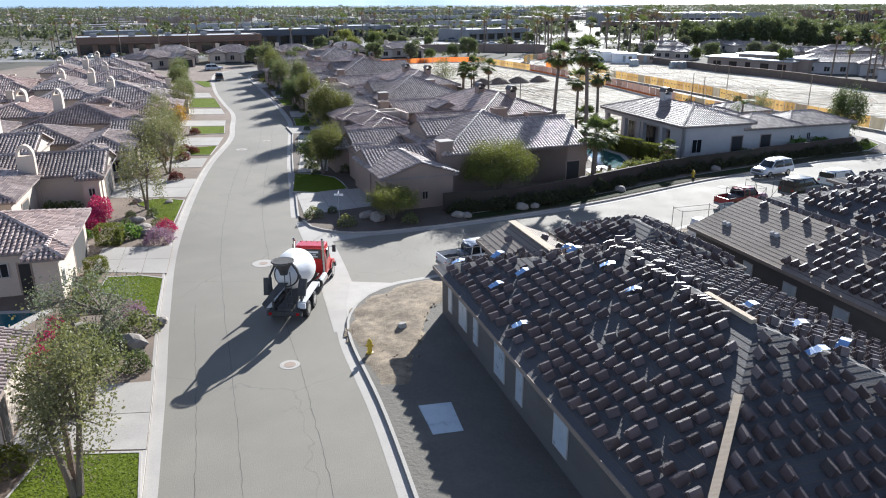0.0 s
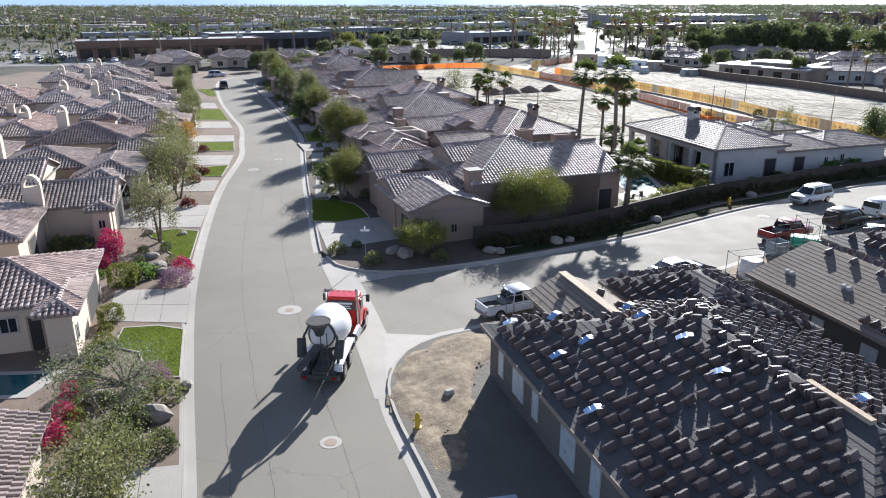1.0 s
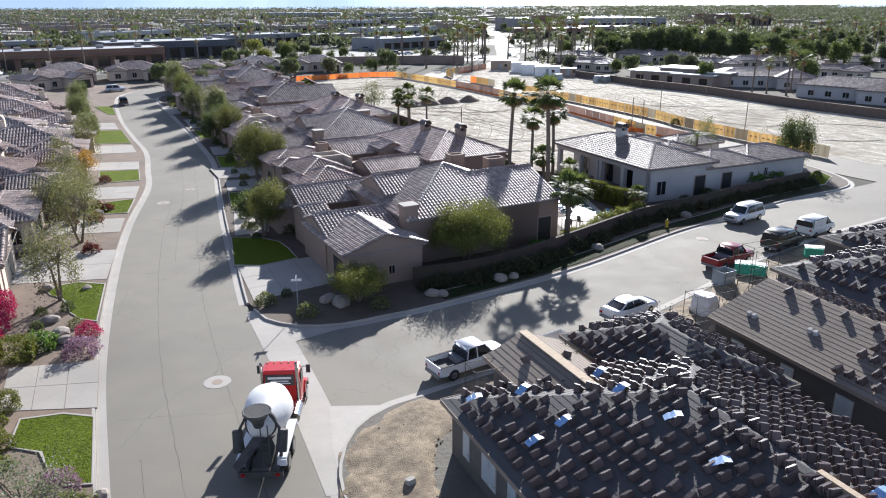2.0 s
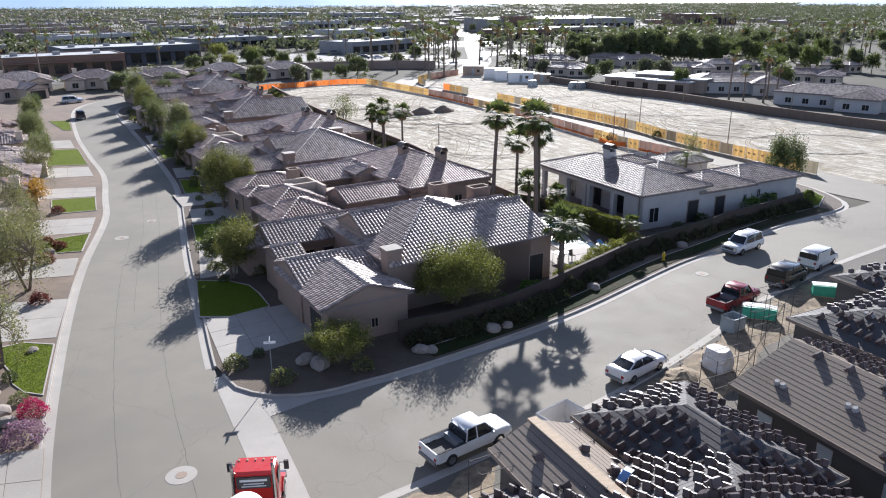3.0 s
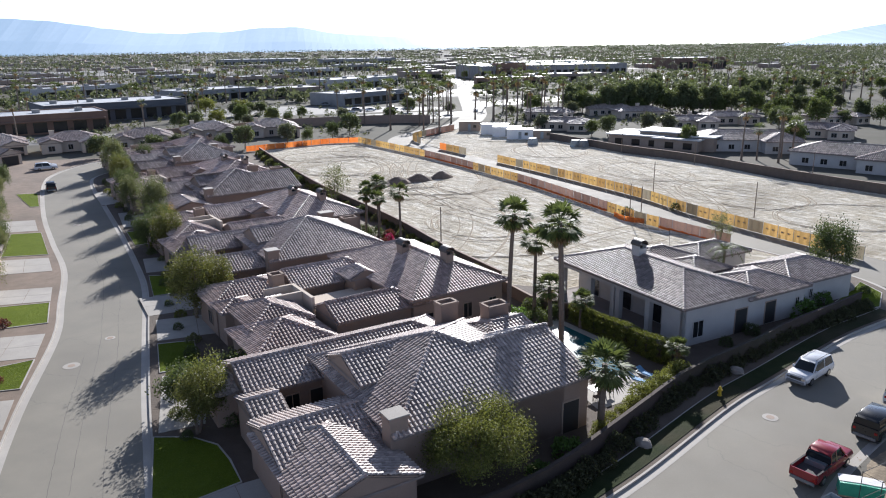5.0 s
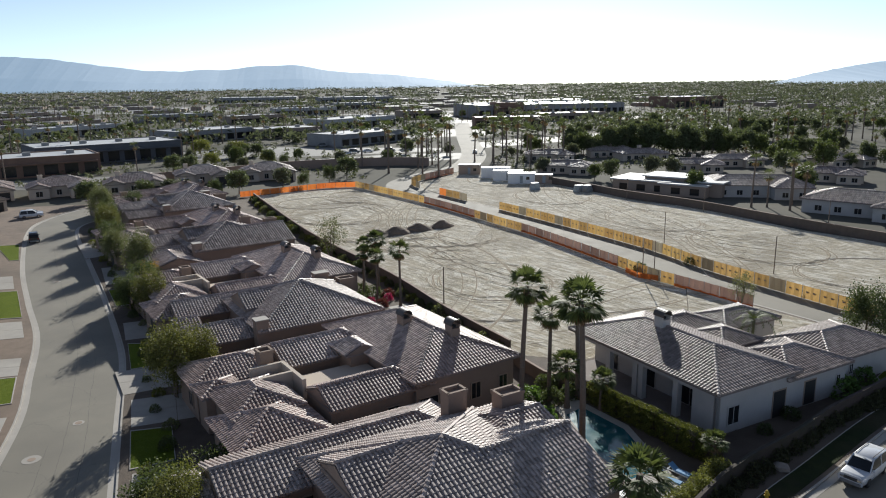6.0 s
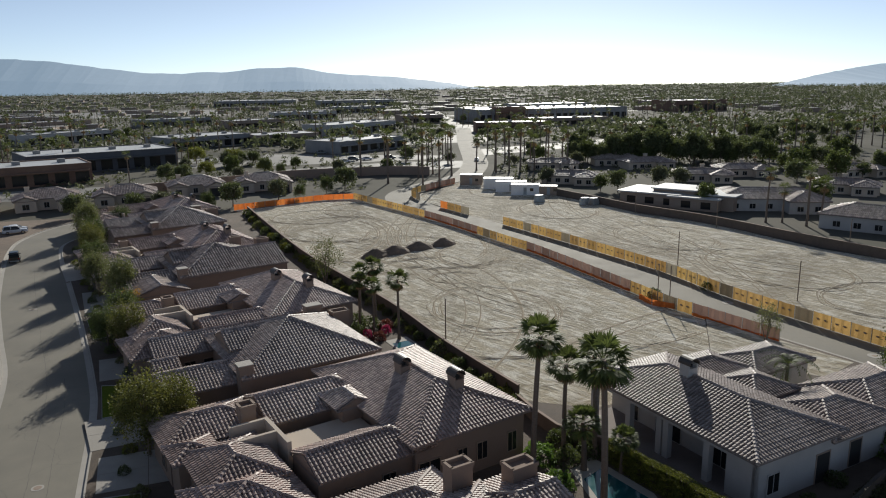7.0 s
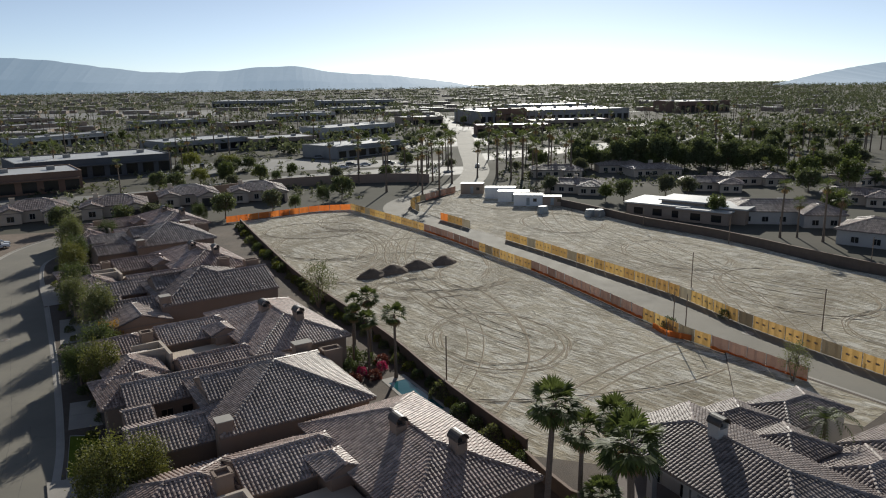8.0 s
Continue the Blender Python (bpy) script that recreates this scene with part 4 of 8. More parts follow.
for i, (x, y, a) in enumerate([(-39.6, 97, 14), (-43.6, 115, 15), (-50, 132, 18), (-58, 149, 20), (-66, 166, 20), (-75, 184, 18), (-62, 62, 14), (-64, 88, 14), (-70, 112, 16), (-78, 138, 18)]):
    house(PLAN_M if i % 2 == 0 else PLAN_L, pose(x, y, 0.05, 0, 0, a), LEFT, "stucco_cream", "tile_grey" if i % 3 else "tile", fine=i < 1, openings=OP_M if i % 2 == 0 else OP_L,
          chimneys=[(-12.5, 4, 1.2, 1.2, 7.0, "arch"), (-18, 8, 1.4, 1.2, 6.6, "arch"), (0.4, 9.2, 1.0, 0.8, 4.8, "open")] if i % 2 == 0 else [(-9.5, 8, 1.2, 1.2, 6.6, "arch"), (-4.5, 11, 1.2, 1.0, 5.2, "open")])


# ---- plants ----
def leaf_cloud(rng, centres, spread, per, size, flat=0.75, aspect=0.6):
    """Small leaf quads strewn round clump centres."""
    c = np.repeat(np.asarray(centres, float), per, axis=0)
    p = c + rng.normal(0, 1, c.shape) * np.asarray(spread)
    n = len(p)
    a = rng.normal(0, 1, (n, 3))
    a /= np.linalg.norm(a, axis=1)[:, None]
    b = np.cross(a, rng.normal(0, 1, (n, 3)))
    b /= np.linalg.norm(b, axis=1)[:, None] + 1e-9
    s = size * rng.uniform(0.6, 1.3, (n, 1))
    v = np.stack([p - a * s, p - b * s * aspect, p + a * s, p + b * s * aspect], 1).reshape(-1, 3)
    v[:, 2] = np.maximum(v[:, 2], 0.02)
    return v, np.arange(4 * n).reshape(n, 4)


TREES = {}


def tree_meshes(key, h, r, trunk, leaf, clumps, per, size, seed, lean=0.0, spread=0.42, stems=1, droop=0.0):
    rng = np.random.default_rng(seed)
    t = Shape()
    cs = []
    base = h * (0.38 if stems == 1 else 0.2)
    for i in range(clumps):
        w, k = rng.uniform(0, 2 * math.pi), math.sqrt(rng.uniform(0.05, 1))
        z = rng.uniform(0, 1)
        rad = r * k * (0.55 + 0.45 * math.sin(math.pi * min(1, 0.25 + z * 0.7)))
        cs.append((rad * math.cos(w) + lean, rad * math.sin(w), h * 0.42 + (h * 0.56) * z - droop * k * h * 0.25))
    tops = []
    for s in range(stems):
        w = 2 * math.pi * s / stems + 0.6
        d = 0.0 if stems == 1 else r * 0.35
        top = (lean * 0.5 + d * math.cos(w), d * math.sin(w), h * (0.42 if stems == 1 else 0.5))
        t.tube([(0.1 * math.cos(w), 0.1 * math.sin(w), 0), (lean * 0.25 + d * 0.35 * math.cos(w), d * 0.35 * math.sin(w), base * 0.6), top], [trunk, trunk * 0.8, trunk * 0.55], 7)
        tops.append(top)
    for i, c_ in enumerate(cs):
        if i % 2 == 0 or clumps < 14:
            a_ = Vector(tops[i % len(tops)])
            m_ = a_.lerp(Vector(c_), 0.55) + Vector((0, 0, 0.06 * h))
            t.tube([a_, m_, c_], [trunk * 0.42, trunk * 0.25, trunk * 0.08], 4, caps=False)
    v, q = leaf_cloud(rng, cs, (r * spread * 0.62, r * spread * 0.62, h * 0.085 + droop * 0.1 * h), per, size)
    TREES[key] = (t.mesh("trunk", "bark"), array_mesh("crown", v, q, leaf))


def plant_tree(key, x, y, label, category="tree", group="", scale=1.0, turn=0.0, z=0.14, name="tree"):
    ob = thing(name, label, category, group, at=pose(x, y, z, 0, 0, turn) @ Matrix.Scale(scale, 4))
    part("trunk", TREES[key][0], None, ob)
    part("crown", TREES[key][1], None, ob)
    return ob


def shrub_mesh(key, r, h, leaf, n, size, seed, box=False):
    rng = np.random.default_rng(seed)
    if box:
        p = rng.uniform(-1, 1, (n, 3))
        k = np.argmax(np.abs(p), axis=1)
        p[np.arange(n), k] = np.sign(p[np.arange(n), k])
        p *= np.array([r, r * 0.75, h / 2])
        p[:, 2] += h / 2
    else:
        p = rng.normal(0, 1, (n, 3))
        p /= np.linalg.norm(p, axis=1)[:, None]
        p[:, 2] = np.abs(p[:, 2])
        lump = 1 + 0.16 * np.sin(p[:, :1] * 5 + seed) * np.cos(p[:, 1:2] * 4)
        p = p * np.array([r, r, h]) * lump * rng.uniform(0.72, 1.0, (n, 1))
    v, q = leaf_cloud(rng, p, 0.03, 1, size)
    TREES[key] = array_mesh("foliage", v, q, leaf)


def plant_shrub(key, x, y, label, scale=1.0, turn=0.0, z=0.14, group="", name="shrub", category="shrub"):
    ob = new(name, TREES[key])
    ob.matrix_basis = pose(x, y, z, 0, 0, turn) @ Matrix.Scale(scale, 4)
    return tagged(ob, label, category, group)


def fan_palm_meshes(key, h, fronds, blades, length, seed, trunk=0.22, bend=0.4, skirt=16):
    rng = np.random.default_rng(seed)
    t = Shape()
    pts = [(bend * (i / 8) ** 2, 0, h * i / 8) for i in range(9)]
    t.tube(pts, [trunk * (1.35 if i == 0 else 1.0 - 0.035 * i) for i in range(9)], 8)
    top = np.array([bend, 0, h])

    def fan(n, lo, hi, ln, droop):
        vs = []
        for i in range(n):
            az, el = 2 * math.pi * (i * 0.618 + rng.uniform(-0.05, 0.05)), radians(rng.uniform(lo, hi))
            d = np.array([math.cos(az) * math.cos(el), math.sin(az) * math.cos(el), math.sin(el)])
            side = np.array([-math.sin(az), math.cos(az), 0.0])
            up = np.cross(side, d) * -1
            start = top + d * 0.15
            hub = top + d * ln * 0.58 - np.array([0, 0, droop * 0.12])
            vs.append([start - side * 0.03, start + side * 0.03, hub + side * 0.03, hub - side * 0.03])
            for j in range(blades):
                w = radians(-80 + 160 * j / (blades - 1))
                bd = d * math.cos(w) + side * math.sin(w)
                tip = hub + bd * ln * 0.62 * (0.8 + 0.2 * math.cos(w)) - np.array([0, 0, droop * (0.22 + 0.2 * abs(math.sin(w)))]) + rng.normal(0, 0.04, 3)
                wd = np.cross(bd, up)
                wd = wd / (np.linalg.norm(wd) + 1e-9) * ln * 0.045
                mid = hub * 0.45 + tip * 0.55 + np.array([0, 0, 0.05 * ln])
                vs.append([hub, mid - wd, tip, mid + wd])
        v = np.array(vs).reshape(-1, 3)
        return v, np.arange(len(v)).reshape(-1, 4)

    live = array_mesh("crown", *fan(fronds, -35, 80, length, 0.7), "palm_leaf")
    dead = array_mesh("dead_fronds", *fan(skirt, -82, -50, length * 0.8, 0.5), "palm_dead")
    TREES[key] = (t.mesh("trunk", "palm_bark"), live, dead)


def feather_palm_meshes(key, h, fronds, length, seed):
    rng = np.random.default_rng(seed)
    t = Shape().tube([(0, 0, 0), (0.05, 0, h * 0.5), (0.1, 0, h)], [0.2, 0.16, 0.15], 8)
    vs = []
    for i in range(fronds):
        az, el = 2 * math.pi * i * 0.618, radians(rng.uniform(10, 75))
        out = np.array([math.cos(az), math.sin(az), 0.0])
        side = np.array([-math.sin(az), math.cos(az), 0.0])
        p = np.array([0.1, 0, h])
        for k in range(12):
            e = el - k * radians(9)
            d = out * math.cos(e) + np.array([0, 0, math.sin(e)])
            q = p + d * length / 12
            vs.append([p - side * 0.02, p + side * 0.02, q + side * 0.02, q - side * 0.02])
            for sg in (-1, 1):
                tip = q + (side * sg * 0.8 + d * 0.5) * length * 0.22 * (1.1 - k / 14) - np.array([0, 0, 0.12])
                vs.append([q, q + d * 0.07, tip, q - d * 0.07])
            p = q
    v = np.array(vs).reshape(-1, 3)
    TREES[key] = (t.mesh("trunk", "palm_bark"), array_mesh("crown", v, np.arange(len(v)).reshape(-1, 4), "palm_leaf"), None)


def plant_palm(key, x, y, label="tall fan palm with a grey trunk and dead fronds below the crown", scale=1.0, turn=0.0, z=0.1, group=""):
    ob = thing("palm", label, "palm tree", group, at=pose(x, y, z, 0, 0, turn) @ Matrix.Scale(scale, 4))
    for nm, me in zip(("trunk", "crown", "dead_fronds"), TREES[key]):
        if me:
            part(nm, me, None, ob)
    return ob


tree_meshes("street", 6.4, 2.2, 0.15, "leaf_olive", 46, 190, 0.095, 1, droop=0.35, spread=0.21)
tree_meshes("street_b", 6.4, 2.1, 0.14, "leaf_street", 50, 190, 0.095, 2, droop=0.3, spread=0.21, stems=2)
tree_meshes("street_c", 5.6, 2.3, 0.14, "leaf", 46, 190, 0.095, 3, droop=0.3, spread=0.21)
tree_meshes("willow", 6.0, 2.2, 0.14, "leaf_gum", 44, 100, 0.08, 4, droop=0.7, spread=0.2, stems=2)
tree_meshes("orange", 4.6, 1.8, 0.12, "leaf_orange", 18, 110, 0.13, 5)
tree_meshes("gum", 6.8, 1.75, 0.19, "leaf_gum", 58, 120, 0.07, 6, droop=0.3, stems=3, spread=0.2)
tree_meshes("olive", 4.9, 2.6, 0.2, "leaf_grey", 34, 150, 0.065, 7, stems=2, spread=0.26)
tree_meshes("low_olive", 3.6, 1.7, 0.14, "leaf_olive", 44, 170, 0.065, 17, stems=3, spread=0.3)
tree_meshes("twisted", 5.0, 1.9, 0.15, "leaf_street", 62, 240, 0.07, 18, spread=0.24, lean=0.5, stems=2)
tree_meshes("gold", 5.4, 1.35, 0.12, "leaf_palo", 24, 150, 0.07, 19, spread=0.28)
tree_meshes("mushroom", 4.2, 2.3, 0.16, "leaf", 26, 150, 0.13, 8)
tree_meshes("palo_verde", 5.4, 4.0, 0.2, "leaf_palo", 170, 260, 0.066, 9, stems=3, spread=0.17)
tree_meshes("acacia", 3.3, 2.9, 0.13, "leaf_palo", 100, 190, 0.058, 10, stems=3, spread=0.15)
tree_meshes("bare", 6.0, 2.4, 0.12, "leaf_olive", 34, 60, 0.1, 11, stems=3, spread=0.24)
tree_meshes("far_round", 7.0, 3.2, 0.2, "leaf_far", 40, 60, 0.30, 12, spread=0.26)
tree_meshes("far_leafy", 7.5, 3.0, 0.2, "leaf_far_green", 44, 56, 0.30, 15, spread=0.26)
tree_meshes("far_yellow", 6.0, 4.2, 0.22, "leaf_palo", 46, 60, 0.26, 16, spread=0.24)
tree_meshes("far_dark", 9.5, 3.8, 0.25, "leaf_far", 52, 70, 0.36, 13, spread=0.26)
tree_meshes("far_olive", 6.0, 3.0, 0.2, "leaf_far_olive", 40, 60, 0.27, 14, spread=0.26)
fan_palm_meshes("palm_tall", 11.6, 38, 14, 1.8, 21, 0.24, 0.5)
fan_palm_meshes("palm_mid", 8.4, 32, 14, 1.6, 22, 0.2, -0.3)
fan_palm_meshes("palm_small", 4.6, 40, 14, 1.65, 23, 0.26, 0.2, 8)
fan_palm_meshes("palm_far", 12.0, 22, 6, 2.0, 24, 0.25, 0.3, 10)
fan_palm_meshes("palm_far_b", 9.0, 20, 6, 2.1, 25, 0.25, -0.3, 8)
feather_palm_meshes("queen", 5.0, 18, 3.2, 26)
shrub_mesh("ball_green", 0.8, 1.1, "leaf", 1100, 0.065, 31)
shrub_mesh("ball_red", 0.8, 0.9, "leaf_red", 700, 0.09, 32)
shrub_mesh("ball_pink", 0.9, 1.1, "bloom", 1400, 0.06, 33)
shrub_mesh("ball_purple", 1.1, 1.1, "bloom_purple", 1700, 0.06, 34)
shrub_mesh("bougainvillea", 1.0, 1.6, "bloom", 1500, 0.07, 35)
shrub_mesh("ball_yellow", 0.9, 0.9, "leaf_yellow", 600, 0.09, 36)
shrub_mesh("ball_bright", 1.1, 1.0, "leaf_bright", 800, 0.11, 37)
shrub_mesh("hedge_box", 0.95, 1.5, "leaf_yellow", 3600, 0.065, 38, box=True)
shrub_mesh("ivy", 1.3, 1.5, "leaf_dark", 800, 0.12, 39)
shrub_mesh("grey_bush", 0.9, 1.0, "leaf_olive", 700, 0.08, 40)

for i in range(9):
    TREES["strip"] = TREES["ball_yellow"]
    plant_shrub("strip", -26.0 + 0.42 * i + 0.1 * math.sin(i * 2.3), 45.0 - 1.55 * i, "yellow-green hedge along a garden path", 0.62 + 0.05 * (i % 3), i * 50, group="hedge by the path", name="hedge", category="hedge")

# tall palms by the pool
for x, y, key, sc, tn in ((14.6, 92.9, "palm_tall", 1.06, 20), (18.1, 95.2, "palm_mid", 1.07, 80), (17.4, 85.2, "palm_tall", 1.14, 200), (20.9, 95.0, "palm_mid", 1.14, 300), (15.6, 71.9, "palm_small", 1.22, 40), (19.2, 93.2, "palm_small", 0.95, 150), (22.0, 92.0, "palm_small", 0.7, 10), (26.0, 79.6, "palm_small", 0.6, 90)):
    plant_palm(key, x, y, "fan palm with a ragged crown beside a pool" if key == "palm_small" else "tall fan palm with a slender grey-brown trunk", sc, tn, group="palms by the pool")
for x, y, sc in ((8.7, 128.7, 0.96), (6.6, 136.2, 0.95), (4.2, 134.2, 0.79), (5.8, 131.0, 0.8), (4.6, 137.2, 0.84)):
    plant_palm("palm_mid", x, y, "fan palm in a clump beside a dirt lot", sc, x * 50, group="palms by the lot wall")
plant_palm("queen", 42.3, 99.1, "feather palm rising out of a courtyard", 1.0, 0)
plant_tree("bare", 0.8, 158.9, "thin grey-leaved tree beside the dirt lot", scale=1.15)
plant_tree("street_c", 58.7, 101.5, "slender green tree at the street corner", scale=1.15)
plant_tree("bare", 53.0, 117.0, "bare-branched young tree by the back road", scale=0.75)
plant_tree("palo_verde", 5.0, 68.4, "broad yellow-green palo verde behind the garden wall", scale=0.92)
plant_tree("acacia", -5.2, 60.0, "low yellow-green acacia at the street corner", scale=0.82)
plant_tree("twisted", -14.2, 78.6, "grey-green tree with twisted limbs beside a lawn", scale=0.95, turn=20)
plant_tree("gold", -13.2, 80.6, "small bright yellow-green tree in a front bed", scale=1.0, turn=60)
plant_tree("mushroom", -15.4, 83.4, "dense dark tree shading a front bed", scale=0.85, turn=80)
plant_tree("mushroom", -11.4, 87.0, "dense dark tree by a garden wall", scale=0.7, turn=140)
for x, y, key, sc in ((-17.3, 104.4, "street_b", 1.12), (-15.2, 107.0, "street_b", 0.9), (-23.9, 130.2, "street_b", 1.0), (-26.4, 140.5, "street_c", 1.0), (-27.4, 134.5, "street_c", 0.9), (-29.6, 152.9, "street", 1.1), (-34.6, 161, "street", 1.0), (-37.5, 172, "street_c", 1.1), (-41, 183.6, "street_b", 1.1), (-43.5, 196, "street_c", 1.1), (-47.8, 208, "street", 1.2), (-42, 214, "street_c", 1.0)):
    plant_tree(key, x, y, "slim street tree with loose drooping leaves", group="street trees", scale=sc, turn=x * 37)
plant_tree("orange", -26.2, 146.5, "low yellow-orange tree in a front bed", scale=0.85, turn=10)
for x, y, key, sc in ((-28.9, 63.8, "willow", 1.0), (-32.1, 79.2, "willow", 1.1), (-34.0, 83.5, "willow", 1.0), (-35.4, 90.0, "willow", 0.95), (-37.0, 85.4, "willow", 0.9), (-39.4, 98, "willow", 1.0), (-40.2, 108.0, "orange", 0.85), (-43.6, 111, "willow", 0.9), (-44, 122, "willow", 1.0), (-46.5, 131, "street", 0.85), (-49.8, 141, "street_c", 0.8), (-54, 152, "street", 0.95), (-58, 163, "street_c", 0.9), (-63, 178, "street", 0.9), (-67, 193, "street_c", 0.9)):
    plant_tree(key, x, y, "autumn-orange small tree in a front yard" if key == "orange" else "airy drooping tree in a gravelled front yard", group="front yard trees", scale=sc, turn=x * 23)
plant_tree("gum", -15.9, 20.7, "tall drooping gum tree with two pale trunks beside a lawn", scale=1.0, turn=-35)
plant_tree("olive", -20.6, 33.0, "grey-green olive tree with twisted limbs", scale=0.95)
plant_tree("low_olive", -18.4, 27.6, "low bushy olive tree beside the drive", scale=1.0, turn=70)

YARD = [("ball_purple", -20.6, 38.2, 1.0, "round shrub with dull purple flowers"), ("ball_pink", -24.6, 56.6, 1.0, "clipped shrub covered in magenta blossom"), ("ball_purple", -24.2, 53.6, 1.15, "round shrub with dull purple flowers"),
        ("ball_bright", -27.3, 55.0, 1.1, "spiky bright green shrub in gravel"), ("hedge_box", -28.0, 53.2, 1.05, "square-clipped green hedge block"), ("hedge_box", -26.2, 46.4, 0.75, "square-clipped green hedge block"),
        ("bougainvillea", -31.2, 56.5, 1.0, "magenta bougainvillea hedge by a house"), ("bougainvillea", -31.6, 58.5, 1.1, "magenta bougainvillea hedge by a house"), ("bougainvillea", -32.2, 60.6, 1.1, "magenta bougainvillea hedge by a house"), ("bougainvillea", -32.8, 62.6, 1.1, "magenta bougainvillea hedge by a house"), ("ball_bright", -31.0, 54.6, 0.9, "low bright green shrub in gravel"),
        ("bougainvillea", -24.4, 36.6, 0.6, "sprawling magenta bougainvillea in bare soil"), ("bougainvillea", -23.6, 34.2, 0.65, "sprawling magenta bougainvillea in bare soil"), ("bougainvillea", -23.0, 32.0, 0.7, "sprawling magenta bougainvillea in bare soil"), ("ball_green", -22.0, 35.6, 0.8, "low green bush in bare soil"), ("grey_bush", -19.2, 36.0, 1.3, "grey-green bush in gravel"), ("ball_green", -17.6, 31.4, 1.0, "green bush beside the kerb"), ("ball_yellow", -24.7, 42.6, 0.7, "yellow-green clipped hedge shrub"), ("ball_yellow", -24.2, 40.6, 0.7, "yellow-green clipped hedge shrub"), ("ball_green", -20.0, 33.4, 1.3, "green bush among boulders"),
        ("ball_red", -30.2, 76.0, 1.1, "clipped dark red shrub"), ("ball_red", -33.0, 91.4, 1.0, "clipped dark red shrub"), ("ball_red", -34.6, 93.0, 1.0, "clipped dark red shrub"), ("ball_red", -32.9, 87.0, 1.1, "clipped dark red shrub"), ("ball_red", -36.6, 89.4, 1.0, "clipped dark red shrub"), ("ball_red", -35.2, 86.6, 0.9, "clipped dark red shrub"), ("ball_red", -37.4, 106.5, 1.0, "clipped dark red shrub"),
        ("bougainvillea", -39.6, 88.0, 1.2, "tall magenta bougainvillea by an entry"), ("bougainvillea", -84, 118, 2.2, "large magenta bougainvillea bank"), ("bougainvillea", -88, 128, 2.4, "large magenta bougainvillea bank"), ("ball_green", -84, 134, 3.0, "large clipped dark green bush"),
        ("ball_green", -28.6, 58.0, 0.7, "small green shrub in gravel"), ("ball_green", -27.6, 61.6, 0.7, "small green shrub in gravel"), ("ball_green", -29.4, 61.0, 0.6, "small green shrub in gravel"), ("grey_bush", -26.0, 58.4, 0.7, "low grey bush by a boulder"), ("ball_yellow", -19.6, 22.6, 1.1, "yellow-green clipped rounded hedge"),
        ("ball_green", -36.4, 61.0, 1.5, "dark hedge in a shaded court"), ("ball_green", -35.0, 61.6, 1.4, "dark hedge in a shaded court"), ("ball_green", -34.6, 58.6, 1.0, "dark hedge in a shaded court"), ("grey_bush", -12.5, 60.6, 1.0, "pale dry bush beside the kerb"), ("grey_bush", -9.2, 57.8, 1.0, "pale dry bush beside the kerb"), ("ball_green", -11.0, 62.0, 0.6, "small upright green garden shrub"), ("grey_bush", -3.6, 58.6, 0.9, "pale dry bush beside the kerb"),
        ("ball_bright", 12.2, 69.6, 1.2, "leafy bright green shrub inside the wall"), ("ball_bright", 9.4, 67.6, 0.9, "leafy bright green shrub inside the wall"), ("ball_green", -15.0, 89, 1.2, "dark green shrub by the drive"), ("ball_green", -12.6, 83, 1.3, "dark green shrub by the drive"), ("ball_green", -11.8, 79.6, 1.0, "dark green shrub by the drive"), ("ball_green", -15.6, 81.2, 0.8, "dark green shrub by the drive"),
        ("ball_bright", 46.0, 90.5, 1.9, "tall bright green shrub against a white wall"), ("ball_bright", 50.0, 92.5, 1.6, "tall bright green shrub against a white wall"), ("ball_green", 38.0, 86.6, 1.1, "dark green shrub against a white wall"), ("ball_green", 34.0, 84.6, 0.9, "dark green shrub against a white wall"), ("ball_green", 56, 96, 0.9, "low rounded shrub among boulders"), ("ball_green", 58, 94.6, 0.8, "low rounded shrub among boulders"), ("ball_green", 57.6, 98.6, 0.9, "low rounded shrub among boulders"),
        ("ball_green", -38, 184, 1.4, "round dark shrub by the kerb"), ("ball_green", -40, 186.5, 1.4, "round dark shrub by the kerb"), ("ball_green", 48.6, 137.5, 1.5, "green bush inside the site fence"), ("ball_green", 58.6, 139.5, 1.2, "green bush at the site fence")]
for i, (key, x, y, sc, lab) in enumerate(YARD):
    plant_shrub(key, x, y, lab, sc, i * 47)
rng = np.random.default_rng(77)
for i in range(84):
    t_ = i / 83
    line_ = [(-0.2, 62.3), (4, 63.4), (8.6, 65.2), (13.6, 68.6), (22.8, 76.2), (31, 80.6), (40, 85.4), (48.6, 88.6), (54, 91)]
    k_ = t_ * (len(line_) - 1)
    a_, b_ = line_[min(int(k_), len(line_) - 2)], line_[min(int(k_), len(line_) - 2) + 1]
    f_ = k_ - min(int(k_), len(line_) - 2)
    x, y = a_[0] + (b_[0] - a_[0]) * f_, a_[1] + (b_[1] - a_[1]) * f_
    plant_shrub("ivy", x + 0.5 + rng.normal(0, 0.1), y - 0.6 + rng.normal(0, 0.2), "dark creeper growing over a garden wall", rng.uniform(0.45, 0.85), i * 61, group="creepers on the garden wall", name="creeper", category="creeper")
shrub_mesh("hedge_tall", 0.8, 2.2, "leaf_yellow", 3200, 0.07, 41, box=True)
shrub_mesh("hedge_wild", 1.1, 2.2, "leaf_palo", 2200, 0.075, 42)
for i in range(10):
    plant_shrub("hedge_tall", 26.4 - 0.475 * i + rng.normal(0, 0.08), 81.6 + 1.32 * i, "tall green hedge beside a pool, sunlit along its top", rng.uniform(0.94, 1.06), -70 + rng.normal(0, 4), group="pool hedge", name="hedge", category="hedge")
